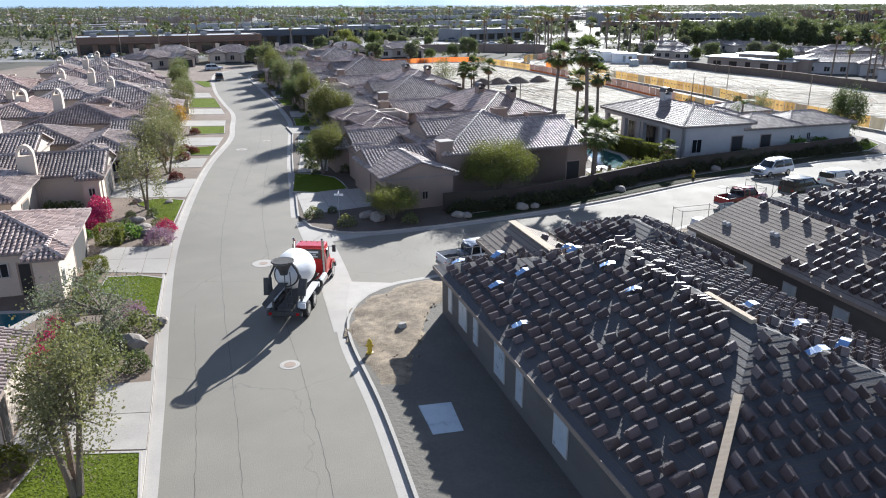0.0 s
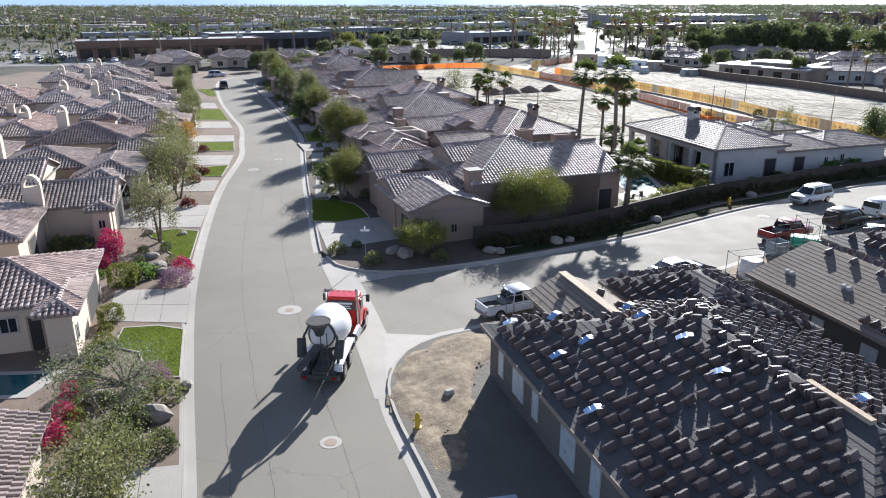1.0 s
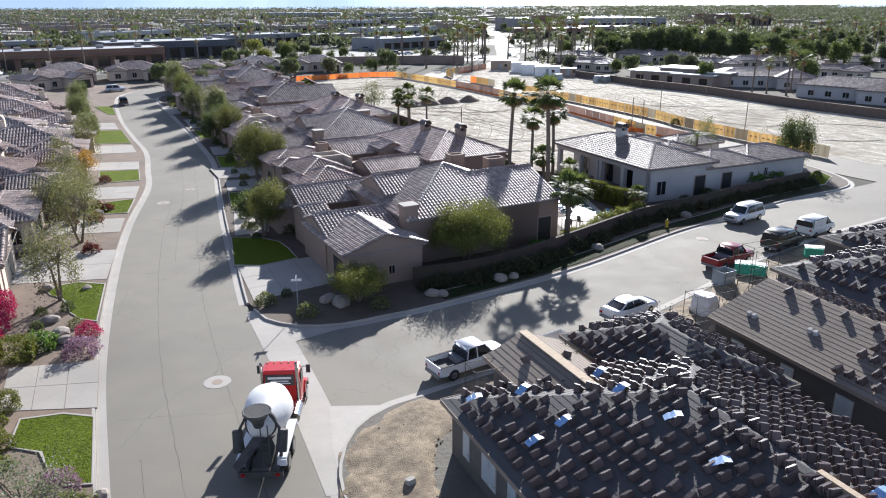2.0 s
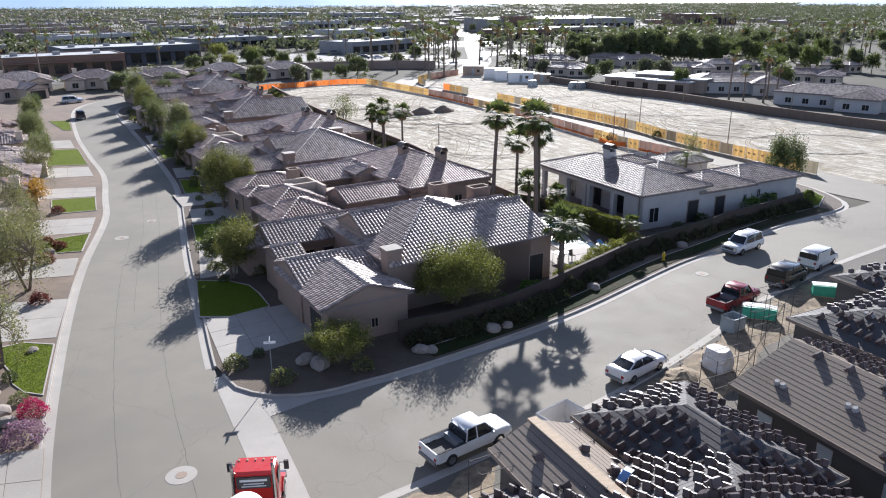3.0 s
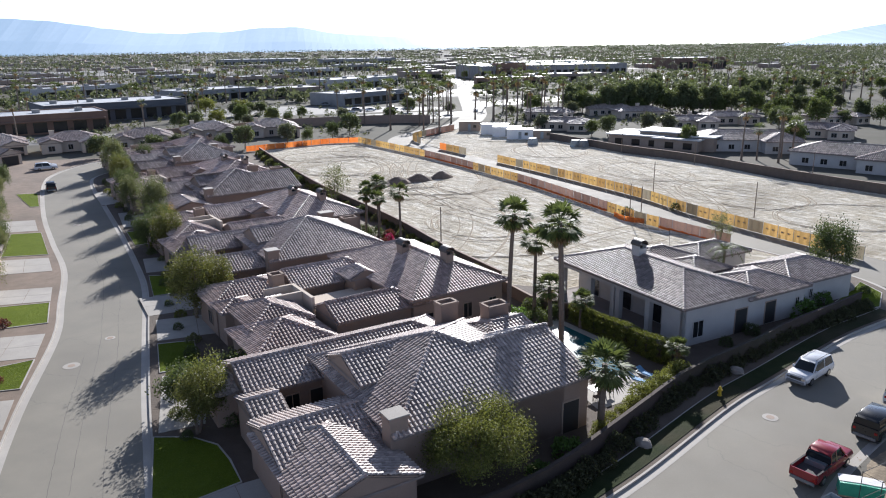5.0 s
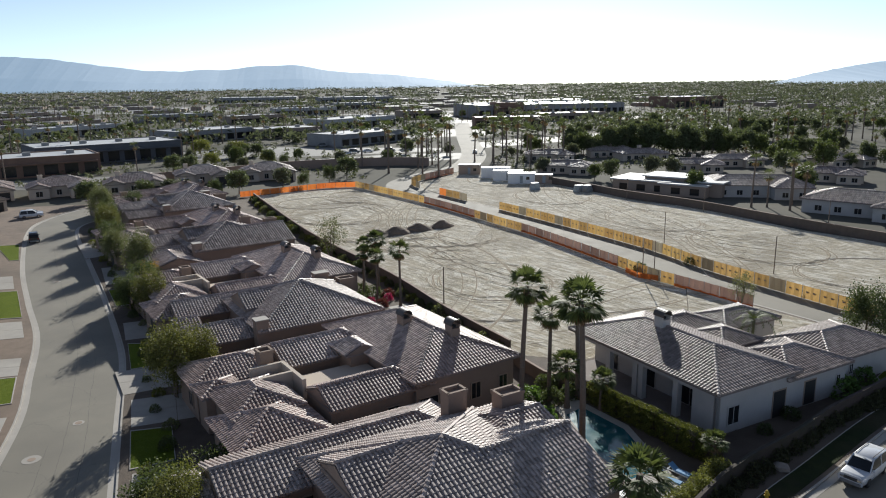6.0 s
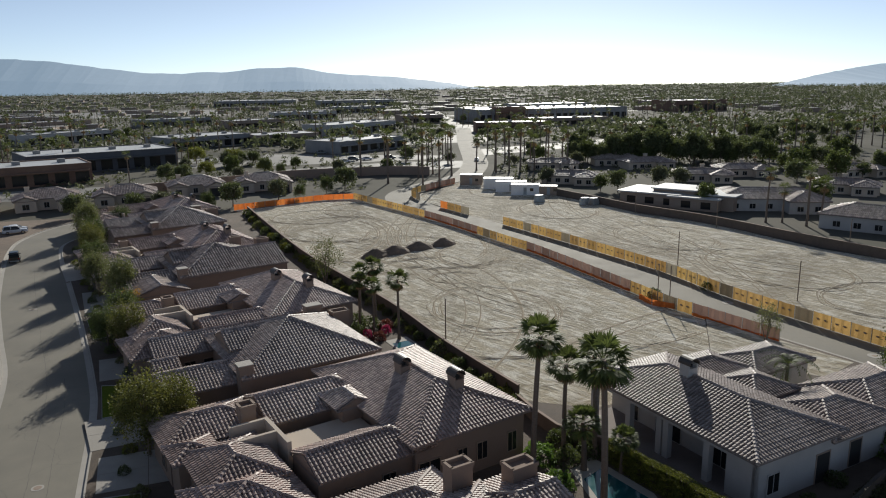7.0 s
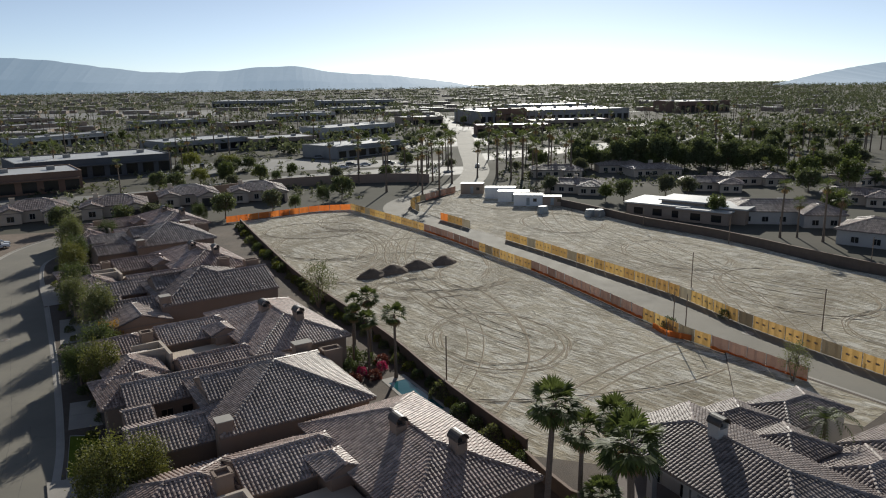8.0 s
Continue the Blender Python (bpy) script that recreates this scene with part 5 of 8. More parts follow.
for i in range(9):
    plant_shrub("hedge_wild", 15.2 + 1.3 * i, 71.2 + 0.93 * i + rng.normal(0, 0.2), "sunlit yellow-green shrub rising above the garden wall", rng.uniform(0.75, 1.05) if i > 2 else 0.7, i * 53, group="shrubs behind the garden wall")
for i in range(46):
    t_ = i / 45
    y = 106 + 124 * t_
    x = np.interp(y, [107, 122, 140, 167, 189, 232], [17.4, 12.8, 8.2, -0.6, -6.4, -16.2])
    plant_shrub(("ball_green", "ball_yellow", "grey_bush", "ball_green")[i % 4], x + rng.normal(0, 0.4), y, "mixed green hedge along a rear garden wall", rng.uniform(0.9, 1.7), i * 71, group="rear hedge", name="hedge", category="hedge")
for i in range(34):
    y = 78 + 3.9 * i
    e_ = min(east, key=lambda p: abs(p.y - y))
    plant_shrub(("ball_green", "grey_bush", "ball_green", "ball_yellow")[i % 4], e_.x + rng.uniform(2.0, 4.5), y, "low shrub in a street-side bed", rng.uniform(0.6, 1.1), i * 31, group="street-side shrubs")

for i, (x, y, sc) in enumerate(((16.2, 91.2, 1.3), (18.2, 94.6, 1.5), (20.4, 95.4, 1.4), (16.0, 95.6, 1.5), (18.8, 97.6, 1.6), (21.4, 96.8, 1.5), (14.8, 89.4, 1.0), (12.0, 66.9, 0.8), (13.6, 69.4, 0.9))):
    plant_shrub("ball_green" if i % 3 else "ball_bright", x, y, "lush green bush under the pool palms", sc, i * 67, group="bushes under the palms")
for i, (key, x, y, sc) in enumerate((("ball_red", 6.2, 129.2, 1.2), ("bougainvillea", 4.8, 130.6, 0.7), ("ball_green", 3.4, 131.8, 1.5), ("bougainvillea", 7.4, 131.6, 0.75), ("ball_green", 5.6, 133.6, 1.7), ("ball_green", 2.6, 134.0, 1.6), ("ball_red", 3.8, 128.6, 1.2), ("ball_green", 1.6, 130.2, 1.4), ("ball_red", 7.6, 133.6, 1.3), ("ball_green", 4.0, 136.0, 1.6))):
    plant_shrub(key, x, y, {"bougainvillea": "magenta bougainvillea under garden palms", "ball_red": "dark red shrub under garden palms", "ball_green": "dark green bush under garden palms"}[key], sc, i * 43)
# lawns, drives, paths
vl = [p for p in north if 1.0 < p.x < 57 and p.y < 92]
structure("verge_lawn", ribbon(Shape(), offset(vl, 0.5), offset(vl, 2.1), 0.152, 0.185), "shaded_verge", "strip of grass between wall and kerb, the wall's shade in its colour", "lawn")
LAWNS = [[(-31.1, 66.6), (-28.7, 67.6), (-26.4, 66.8), (-24.8, 59.0), (-26.1, 59.6), (-27.3, 61.0), (-28.0, 62.8), (-28.8, 64.0), (-30, 64.9)], [(-24.9, 45.2), (-22.7, 45.5), (-20.9, 44.9), (-19.1, 38.5), (-20.4, 38.6), (-21.4, 39.6), (-22.0, 40.7), (-22.5, 41.7), (-24.4, 42.4)], [(-18.6, 23.4), (-14.5, 23.5), (-12.4, 17.6), (-18.5, 17.2)],
         [(-38, 89.6), (-30.4, 89.9), (-31.2, 96.2), (-34.2, 95.0), (-36.4, 92.0)], [(-40, 113), (-34.8, 113.4), (-33.0, 106.5), (-36.8, 105.9), (-38.8, 109.0)], [(-47.6, 136), (-41.4, 135.8), (-46.6, 150), (-51, 150)], [(-55, 172), (-53.5, 172), (-58, 186), (-62, 186)],
         [(-17.4, 78.6), (-16.1, 70.1), (-13.7, 69.6), (-10.6, 71.2), (-11.6, 74.2), (-12.6, 76.4), (-14.6, 78.0)], [(-20.2, 97.5), (-18.9, 90.6), (-15.6, 91.4), (-16.8, 97.6)], [(-25.2, 121.5), (-23.2, 113), (-20.6, 113.6), (-22.4, 121)], [(-33, 147), (-30, 138), (-27.6, 139), (-30.4, 147)], [(51, 89.6), (56, 90.2), (59.6, 94), (60.2, 98), (57, 95.5), (52.5, 92.6)], [(-46, 222), (-38, 219), (-36, 226), (-44, 229)]]
for L in LAWNS:
    structure("lawn", Shape().slab(L if sum((b[0] - a[0]) * (b[1] + a[1]) for a, b in zip(L, L[1:] + L[:1])) < 0 else L[::-1], 0.1, 0.19), "grass", "mown green front lawn with a pale edging", "lawn")
    xs_, ys_ = [p[0] for p in L], [p[1] for p in L]
    area = abs(sum(a[0] * b[1] - b[0] * a[1] for a, b in zip(L, L[1:] + L[:1]))) / 2
    gp = []
    while len(gp) < min(9000, area * (260 if ys_[0] < 100 else 45)):
        x, y = rng.uniform(min(xs_), max(xs_)), rng.uniform(min(ys_), max(ys_))
        if sum((a[1] > y) != (b[1] > y) and x < (b[0] - a[0]) * (y - a[1]) / (b[1] - a[1]) + a[0] for a, b in zip(L, L[1:] + L[:1])) % 2:
            gp.append((x, y, 0.2))
    gp = np.array(gp)
    hv = np.column_stack([rng.normal(0, 0.03, len(gp)), rng.normal(0, 0.03, len(gp)), rng.uniform(0.012, 0.024, len(gp))])
    wv_ = rng.normal(0, 1, (len(gp), 3)) * np.array([0.024, 0.024, 0])
    tagged(new("grass", array_mesh("grass", np.stack([gp - wv_, gp + wv_, gp + wv_ * 0.5 + hv, gp - wv_ * 0.5 + hv], 1).reshape(-1, 3), np.arange(4 * len(gp)).reshape(-1, 4), "leaf_lawn")), "short mown grass of a front lawn", "grass", kind="stuff")
    n_ = len(L)
    ed = Shape()
    ring = [Vector(p) for p in L] + [Vector(L[0])]
    ribbon(ed, ring, [p + (p - Vector((sum(q[0] for q in L) / n_, sum(q[1] for q in L) / n_))).normalized() * 0.16 for p in ring], 0.1, 0.215)
    structure("lawn_edging", ed, "concrete", "narrow pale concrete lawn edging", "edging")


def paved(name, corners, label, nu, nv, gap=0.03, z=0.17):
    """Slabs over a four-cornered patch, each its own piece."""
    a, b, c, d = (Vector(p) for p in corners)
    base = structure(name, Shape().slab([tuple(p) for p in (a, b, c, d)], 0.08, z - 0.02), "soil", label, "paving")
    for i in range(nu):
        for j in range(nv):
            q = []
            for u, v in ((i, j), (i + 1, j), (i + 1, j + 1), (i, j + 1)):
                u, v = u / nu, v / nv
                q.append(a.lerp(b, u).lerp(d.lerp(c, u), v))
            m_ = sum(q, Vector((0, 0))) / 4
            q = [p + (m_ - p).normalized() * gap for p in q]
            part("slab", Shape().slab([tuple(p) for p in q], 0.08, z), "concrete", base)
    return base


for corners, nu, nv in (([(-26.6, 46.4), (-21.0, 46.0), (-22.7, 52.4), (-28.2, 52.0)], 3, 2), ([(-20.4, 23.7), (-14.3, 23.8), (-16.2, 30.0), (-21.6, 29.2)], 3, 2), ([(-37, 68.0), (-26.6, 68.2), (-28.0, 76.4), (-36, 76.4)], 3, 2), ([(-37, 82.2), (-29.2, 82.4), (-30.1, 87.8), (-37, 87.6)], 3, 1), ([(-41, 96.4), (-31.2, 96.8), (-32.2, 103.2), (-41, 103.0)], 3, 2), ([(-44, 113.7), (-34.8, 114), (-36.2, 119.6), (-44, 119.6)], 3, 2), ([(-49, 126.5), (-38.3, 127), (-40.8, 134), (-50, 134)], 3, 2),
                           ([(-56, 151.5), (-47.5, 151.6), (-50.5, 160), (-58, 160)], 2, 2), ([(-15.7, 69.4), (-13.5, 61.2), (-6.3, 64.8), (-8.6, 71.6)], 3, 3), ([(-18.6, 89.8), (-17.2, 79.2), (-13.8, 80), (-14.8, 90)], 1, 3), ([(-21.6, 104.6), (-20.4, 98.4), (-12.5, 99.6), (-13.4, 105.6)], 2, 2), ([(-24.8, 112.6), (-22.6, 106.0), (-16.5, 107.6), (-18, 113.6)], 2, 2), ([(-27.5, 130), (-25.8, 123), (-20, 124), (-21.5, 131)], 2, 2), ([(-37.5, 162), (-34.2, 150.5), (-29, 152), (-31.5, 163)], 2, 2), ([(-47, 184), (-42, 170), (-38, 172), (-42, 185)], 2, 2)):
    paved("driveway", corners, "pale concrete driveway slabs from street to garage", nu, nv)


# ---- houses being roofed ----
STACK, LEAVES = Shape(), []
for i in range(6):
    # tiles stand on edge, leaning together like books
    x0, lean, b, hh, th = -0.13 + 0.044 * i, 0.10 + 0.012 * i, 0.215 + 0.008 * ((i * 5) % 3), (0.33, 0.325, 0.24, 0.19, 0.14, 0.1)[i], 0.045
    y0, lip = 0.012 * ((i * 3) % 4 - 1.5), 0.004
    one = Shape().add([(x0, y0 - b, 0), (x0 + th, y0 - b, 0), (x0 + th, y0 + b, 0), (x0, y0 + b, 0), (x0 + lean * 0.6, y0 - b, hh * 0.5), (x0 + th + lean * 0.6, y0 - b, hh * 0.5), (x0 + th + lean * 0.6, y0 + b, hh * 0.5), (x0 + lean * 0.6, y0 + b, hh * 0.5),
                       (x0 + lean, y0 - b, hh - lip), (x0 + th + lean, y0 - b, hh), (x0 + th + lean, y0 + b, hh), (x0 + lean, y0 + b, hh - lip)],
                      [(3, 2, 1, 0), (0, 1, 5, 4), (1, 2, 6, 5), (2, 3, 7, 6), (3, 0, 4, 7), (4, 5, 9, 8), (5, 6, 10, 9), (6, 7, 11, 10), (7, 4, 8, 11), (8, 9, 10, 11)])
    LEAVES.append(one.mesh("tile", "stack_tile"))
    STACK.add(one.v, one.f)
# blue of the reflected sky is put into the base colour of the metal
M["flashing"] = mat("flashing", (0.14, 0.28, 0.55), (0.30, 0.45, 0.68), 3.0, 0.5, 0.2)
M["paper"] = mat("paper", (0.105, 0.098, 0.09), (0.135, 0.127, 0.115), 0.6, 0.9, 0.2, stretch=(1, 1, 3), c3=(0.075, 0.07, 0.066))
M["sheeting"] = mat("sheeting", (0.36, 0.42, 0.46), (0.46, 0.52, 0.55), 1.5, 0.3, 0.3)
M["batten"] = mat("batten", (0.10, 0.085, 0.072), (0.14, 0.12, 0.10), 2.0, 0.9, 0.2)
stacked = []       # poses of all stacks: (pose matrix)
fb = Shape().add([(-0.22, -0.16, 0.04), (0.0, -0.17, 0.10), (0.22, -0.15, 0.05), (-0.23, 0.16, 0.05), (0.01, 0.17, 0.12), (0.22, 0.16, 0.04)], [(0, 1, 4, 3), (1, 2, 5, 4)]).add([(-0.05, -0.2, 0.08), (0.2, -0.22, 0.16), (0.46, -0.2, 0.08), (-0.05, 0.14, 0.08), (0.2, 0.13, 0.17), (0.46, 0.14, 0.08)], [(0, 1, 4, 3), (1, 2, 5, 4)])
fb_mesh = fb.mesh("flashing", "flashing")


def plane_frame(poly):
    p = [Vector(q) for q in poly]
    e = (p[1] - p[0]).normalized()
    n = e.cross(p[2] - p[0]).normalized()
    if n.z < 0:
        n = -n
    return p[0], e, n.cross(e), n, p


def inside_poly(pu, ps, u, s):
    ok = False
    for i in range(len(pu)):
        j = (i + 1) % len(pu)
        if (ps[i] > s) != (ps[j] > s) and u < (pu[j] - pu[i]) * (s - ps[i]) / (ps[j] - ps[i]) + pu[i]:
            ok = not ok
    return ok


def unroofed_house(wings, at, label, stack_planes, windows, seed, skip=0.1):
    rnd = random.Random(seed)
    h = thing("house_under_construction", label, "house", at=at)
    for wi, (u0, u1, v0, v1, z, pitch, axis, ends) in enumerate(wings):
        planes, ridges, gables = wing_planes(u0, u1, v0, v1, z, pitch, axis, ends)
        o = 0.45
        w = Shape().box(u0 + o, u1 - o, v0 + o, v1 - o, 0.1, z)
        part("wall", w, "paper", h, "dark building paper over timber walls")
        for gl in gables:
            part("gable", Shape().add([tuple(Vector(q) + (Vector(((u0 + u1) / 2, (v0 + v1) / 2, z)) - (Vector(gl[0]) + Vector(gl[1])) / 2).normalized() * 0.3) for q in gl], [(0, 1, 2)]), "felt_light", h)
        d, bt = Shape(), Shape()
        for pl in planes:
            d.add([(x, y, zz) for x, y, zz in pl], [tuple(range(len(pl)))])
            d.add([(x, y, zz - 0.12) for x, y, zz in pl], [tuple(range(len(pl)))[::-1]])
            O, e, s, n, p = plane_frame(pl)
            pu, ps = [(q - O).dot(e) for q in p], [(q - O).dot(s) for q in p]
            k = 0.35
            while k < max(ps) - 0.05:
                xs = []
                for i in range(len(p)):
                    j = (i + 1) % len(p)
                    if (ps[i] > k) != (ps[j] > k):
                        xs.append(pu[i] + (pu[j] - pu[i]) * (k - ps[i]) / (ps[j] - ps[i]))
                if len(xs) == 2:
                    a_, b_ = O + e * min(xs) + s * k, O + e * max(xs) + s * k
                    bt.add([tuple(a_ + n * 0.004), tuple(b_ + n * 0.004), tuple(b_ + n * 0.011), tuple(a_ + n * 0.011), tuple(a_ + n * 0.011 + s * 0.04), tuple(b_ + n * 0.011 + s * 0.04), tuple(a_ + n * 0.004 + s * 0.04), tuple(b_ + n * 0.004 + s * 0.04)], [(0, 1, 2, 3), (3, 2, 5, 4), (4, 5, 7, 6)])
                k += 0.36
        for ax, ay, bx, by in ((u0, v0, u1, v0), (u1, v0, u1, v1), (u1, v1, u0, v1), (u0, v1, u0, v0)):
            d.add([(ax, ay, z - 0.12), (bx, by, z - 0.12), (bx, by, z), (ax, ay, z)], [(0, 1, 2, 3)])
        roof = part("roof", d, "felt_light" if (wi == 1 and "loose" in label or "plain" in label) else "felt", h, "roof deck covered in dark felt")
        part("batten", bt, "batten", roof, kind="stuff")
        fa = Shape().box(u0 - 0.05, u0 + 0.0, v0, v1, z - 0.2, z + 0.03).box(u1, u1 + 0.05, v0, v1, z - 0.2, z + 0.03).box(u0, u1, v0 - 0.05, v0, z - 0.2, z + 0.03).box(u0, u1, v1, v1 + 0.05, z - 0.2, z + 0.03)
        part("fascia", fa, "felt_light", roof, "pale eaves board")
        for a_, b_ in ridges:
            a_, b_ = Vector(a_), Vector(b_)
            if (a_.z == b_.z and wi == 1) or (wi == 0 and "plain" not in label and a_.y < -20 and a_.x < 5):
                if wi == 0:
                    a_, b_ = a_.lerp(b_, 0.14), a_.lerp(b_, 0.62)
                dr = (b_ - a_).normalized()
                sd = dr.cross(Vector((0, 0, 1))).normalized() * (0.15 if wi == 0 else 0.26)
                up = Vector((0, 0, 0.13 if wi == 0 else 0.07))
                q_ = [a_ - sd + up * 0.4, a_ + sd + up * 0.4, b_ + sd + up * 0.4, b_ - sd + up * 0.4]
                part("ridge_board", Shape().add([tuple(p_) for p_ in q_] + [tuple(p_ + up) for p_ in q_], [(3, 2, 1, 0), (4, 5, 6, 7), (0, 1, 5, 4), (1, 2, 6, 5), (2, 3, 7, 6), (3, 0, 4, 7)]), "wood", roof, "raw timber ridge board")
        if wi == 0 and "loose" in label:
            part("ridge_board", Shape().box(8.36, 8.64, -18.4, -15.2, 6.02, 6.22), "wood", roof, "raw timber ridge board")
        for pi, su, ss, s0, s1, f0, f1 in stack_planes.get(wi, ()):
            O, e, s, n, p = plane_frame(planes[pi])
            pu, ps = [(q - O).dot(e) for q in p], [(q - O).dot(s) for q in p]
            k, row = s0, 0
            ew = at.to_3x3() @ e
            turn_ = 180 if (ew.y if abs(ew.y) > abs(ew.x) else ew.x) < 0 else 0
            while k < min(max(ps), s1):
                u = min(pu) + 0.3 + row * 0.06
                while u < max(pu):
                    fr = (u - min(pu)) / (max(pu) - min(pu))
                    if f0 <= fr <= f1 and inside_poly(pu, ps, u, k + 0.25) and inside_poly(pu, ps, u - 0.4, k) and inside_poly(pu, ps, u + 0.4, k) and rnd.random() > skip:
                        q = O + e * (u + rnd.gauss(0, 0.05)) + s * (k + rnd.gauss(0, 0.05)) + n * 0.03
                        rot = Matrix((e, s, n)).transposed().to_4x4()
                        one_ = at @ Matrix.Translation(q) @ rot @ pose(0, 0, 0, rnd.uniform(-3, 5), rnd.uniform(-5, 5), rnd.gauss(0, 5) + turn_) @ Matrix.Scale(rnd.uniform(0.92, 1.15), 4)
                        # every stack leans the same way, its tallest tile to the south
                        stacked.append(one_ @ pose(0, 0, 0, 0, 0, 180) if (one_.to_3x3() @ Vector((1, 0, 0))).y < -0.1 else one_)
                    u += su
                k += ss
                row += 1
    if "loose" in label:
        for k in range(34):
            a_ = Vector((8.5, -17.6 + 10.8 * k / 33, 3.15 + 0.34 * 8.5)) + Vector((rnd.choice((-0.5, 0.45)) + rnd.gauss(0, 0.08), 0, -0.12))
            stacked.append(at @ Matrix.Translation(a_) @ pose(0, 0, 0, rnd.uniform(-8, 8), rnd.uniform(-12, 12), 90 + rnd.gauss(0, 14)) @ Matrix.Scale(rnd.uniform(0.9, 1.15), 4))
    for pu_, pv_, facing, w_, z0, z1 in windows:
        win = thing_part("window", h, pose(pu_, pv_, 0, 0, 0, facing))
        part("sheet", Shape().box(-w_ / 2, w_ / 2, -0.06, 0.02, z0, z1), "sheeting", win, "milky plastic sheet over an opening")
        fr = Shape()
        for a_, b_, c_, d_ in ((-w_ / 2 - .06, w_ / 2 + .06, z1, z1 + .06), (-w_ / 2 - .06, w_ / 2 + .06, z0 - .06, z0), (-w_ / 2 - .06, -w_ / 2, z0, z1), (w_ / 2, w_ / 2 + .06, z0, z1)):
            fr.box(a_, b_, -0.06, 0.04, c_, d_)
        part("window_frame", fr, "stucco_white", win)
    return h


S1 = pose(-1.6, 38.8, 0.05, 0, 0, 16)
unroofed_house([(0, 17, -27, 0, 3.15, 0.34, "v", "hh"), (3.7, 8.7, -7.0, 2.4, 3.75, 0.4, "v", "gg"), (9.4, 17.6, -7, 3.4, 3.5, 0.42, "v", "hh")], S1, "house under construction with loose dark tiles stacked over its felted roof",
               {0: [(0, 0.74, 0.8, 0.75, 9.2, 0, 1), (1, 0.74, 0.8, 0.4, 9.2, 0, 1), (2, 0.74, 0.85, 0.5, 9, 0, 1), (3, 0.74, 0.85, 0.5, 9, 0, 1)], 1: [(0, 2.2, 1.1, 1.4, 2.2, 0, 0.6), (1, 2.0, 0.9, 1.6, 2.6, 0.2, 0.8)], 2: [(0, 0.7, 0.8, 0.4, 5, 0, 1), (1, 0.7, 0.8, 0.4, 5, 0, 1), (3, 0.66, 0.7, 0.4, 5, 0, 1), (2, 0.7, 0.8, 0.4, 5, 0, 1)]},
               [(0.45, -2.2, -90, 0.6, 0.9, 2.5), (0.45, -4.6, -90, 1.3, 0.9, 2.5), (0.45, -6.8, -90, 0.6, 0.9, 2.5), (0.45, -10.4, -90, 1.3, 0.7, 2.5), (0.45, -13.0, -90, 0.7, 0.7, 2.5), (0.45, -17.4, -90, 1.2, 0.9, 2.5)], 5)
S2 = pose(17.0, 46.6, 0.05, 0, 0, 16)
unroofed_house([(0, 10.2, -24, 0, 3.2, 0.36, "v", "hg")], S2, "house under construction with a plain felted roof, partly stacked",
               {0: [(0, 0.74, 0.85, 0.8, 9, 0.38, 1), (0, 2.0, 1.0, 4.9, 5.4, 0.02, 0.4), (1, 0.74, 0.85, 0.5, 9, 0, 1)]},
               [(0.45, -2.4, -90, 0.9, 0.9, 2.3), (0.45, -6.2, -90, 0.8, 0.3, 2.4), (0.45, -10, -90, 1.0, 0.9, 2.3), (0.45, -14, -90, 1.0, 0.9, 2.3)], 6)
S3 = pose(26.2, 54.4, 0.05, 0, 0, 16)
unroofed_house([(0, 14, -16, 0, 3.2, 0.36, "v", "hh"), (10, 24, -12, 4, 3.2, 0.36, "u", "hh")], S3, "house under construction with rows of dark tile stacks on felt",
               {0: [(0, 0.74, 1.0, 1.2, 9, 0, 1), (2, 0.8, 1.0, 0.8, 9, 0, 1), (3, 0.8, 1.0, 1.0, 9, 0, 1)], 1: [(0, 0.8, 1.0, 0.8, 9, 0, 1), (1, 0.8, 1.0, 0.8, 9, 0, 1), (2, 0.8, 1.0, 0.8, 9, 0, 1)]},
               [(0.45, -3, -90, 0.8, 0.9, 2.3), (4, -0.45, 180, 1.2, 0.4, 2.4)], 7, skip=0.2)
NEAR = 130
near_first = sorted(stacked, key=lambda m: (m.translation - Vector((0, 24, 4))).length)
for m in near_first[:NEAR]:
    ob = thing("tile_stack", "stack of dark brown concrete roof tiles on felt", "roof tiles", "tile stacks on the roof", at=m)
    for me in LEAVES:
        part("tile", me, None, ob)
base_v, rest_v, rest_f = np.array(STACK.v), [], []
for m in near_first[NEAR:]:
    k = len(rest_v) * len(base_v)
    rest_v.append(base_v @ np.array(m.to_3x3()).T + np.array(m.translation))
    rest_f += [tuple(i + k for i in f) for f in STACK.f]
rs = Shape()
rs.v, rs.f = [tuple(p) for p in np.concatenate(rest_v)], rest_f
tagged(new("tile_stacks", rs.mesh("tile_stacks", "stack_tile")), "many stacks of dark brown roof tiles on felted roofs", "roof tiles", kind="stuff")
rnd = random.Random(3)
for u, v in ((1.0, -1.6), (1.6, -6.4), (1.0, -11.2), (3.2, -6.3), (6.2, -6.4), (6.6, -9.4), (6.2, -12.6), (3.0, -3.0), (9.6, -20.6), (10.8, -18.2), (11.6, -20.0), (9.2, -17.0), (7.4, -3.2)):
    z_ = 3.15 + 0.34 * min(u, 17 - u, -v, 27 + v) + 0.27
    ob = new("flashing", fb_mesh)
    ob.matrix_basis = S1 @ pose(u, v, z_, 0, -16, rnd.uniform(-30, 30)) @ Matrix.Scale(1.2, 4)
    tagged(ob, "metal flashing pieces on felt, reflected sky put into their blue colour", "roof flashing", "flashing pieces")
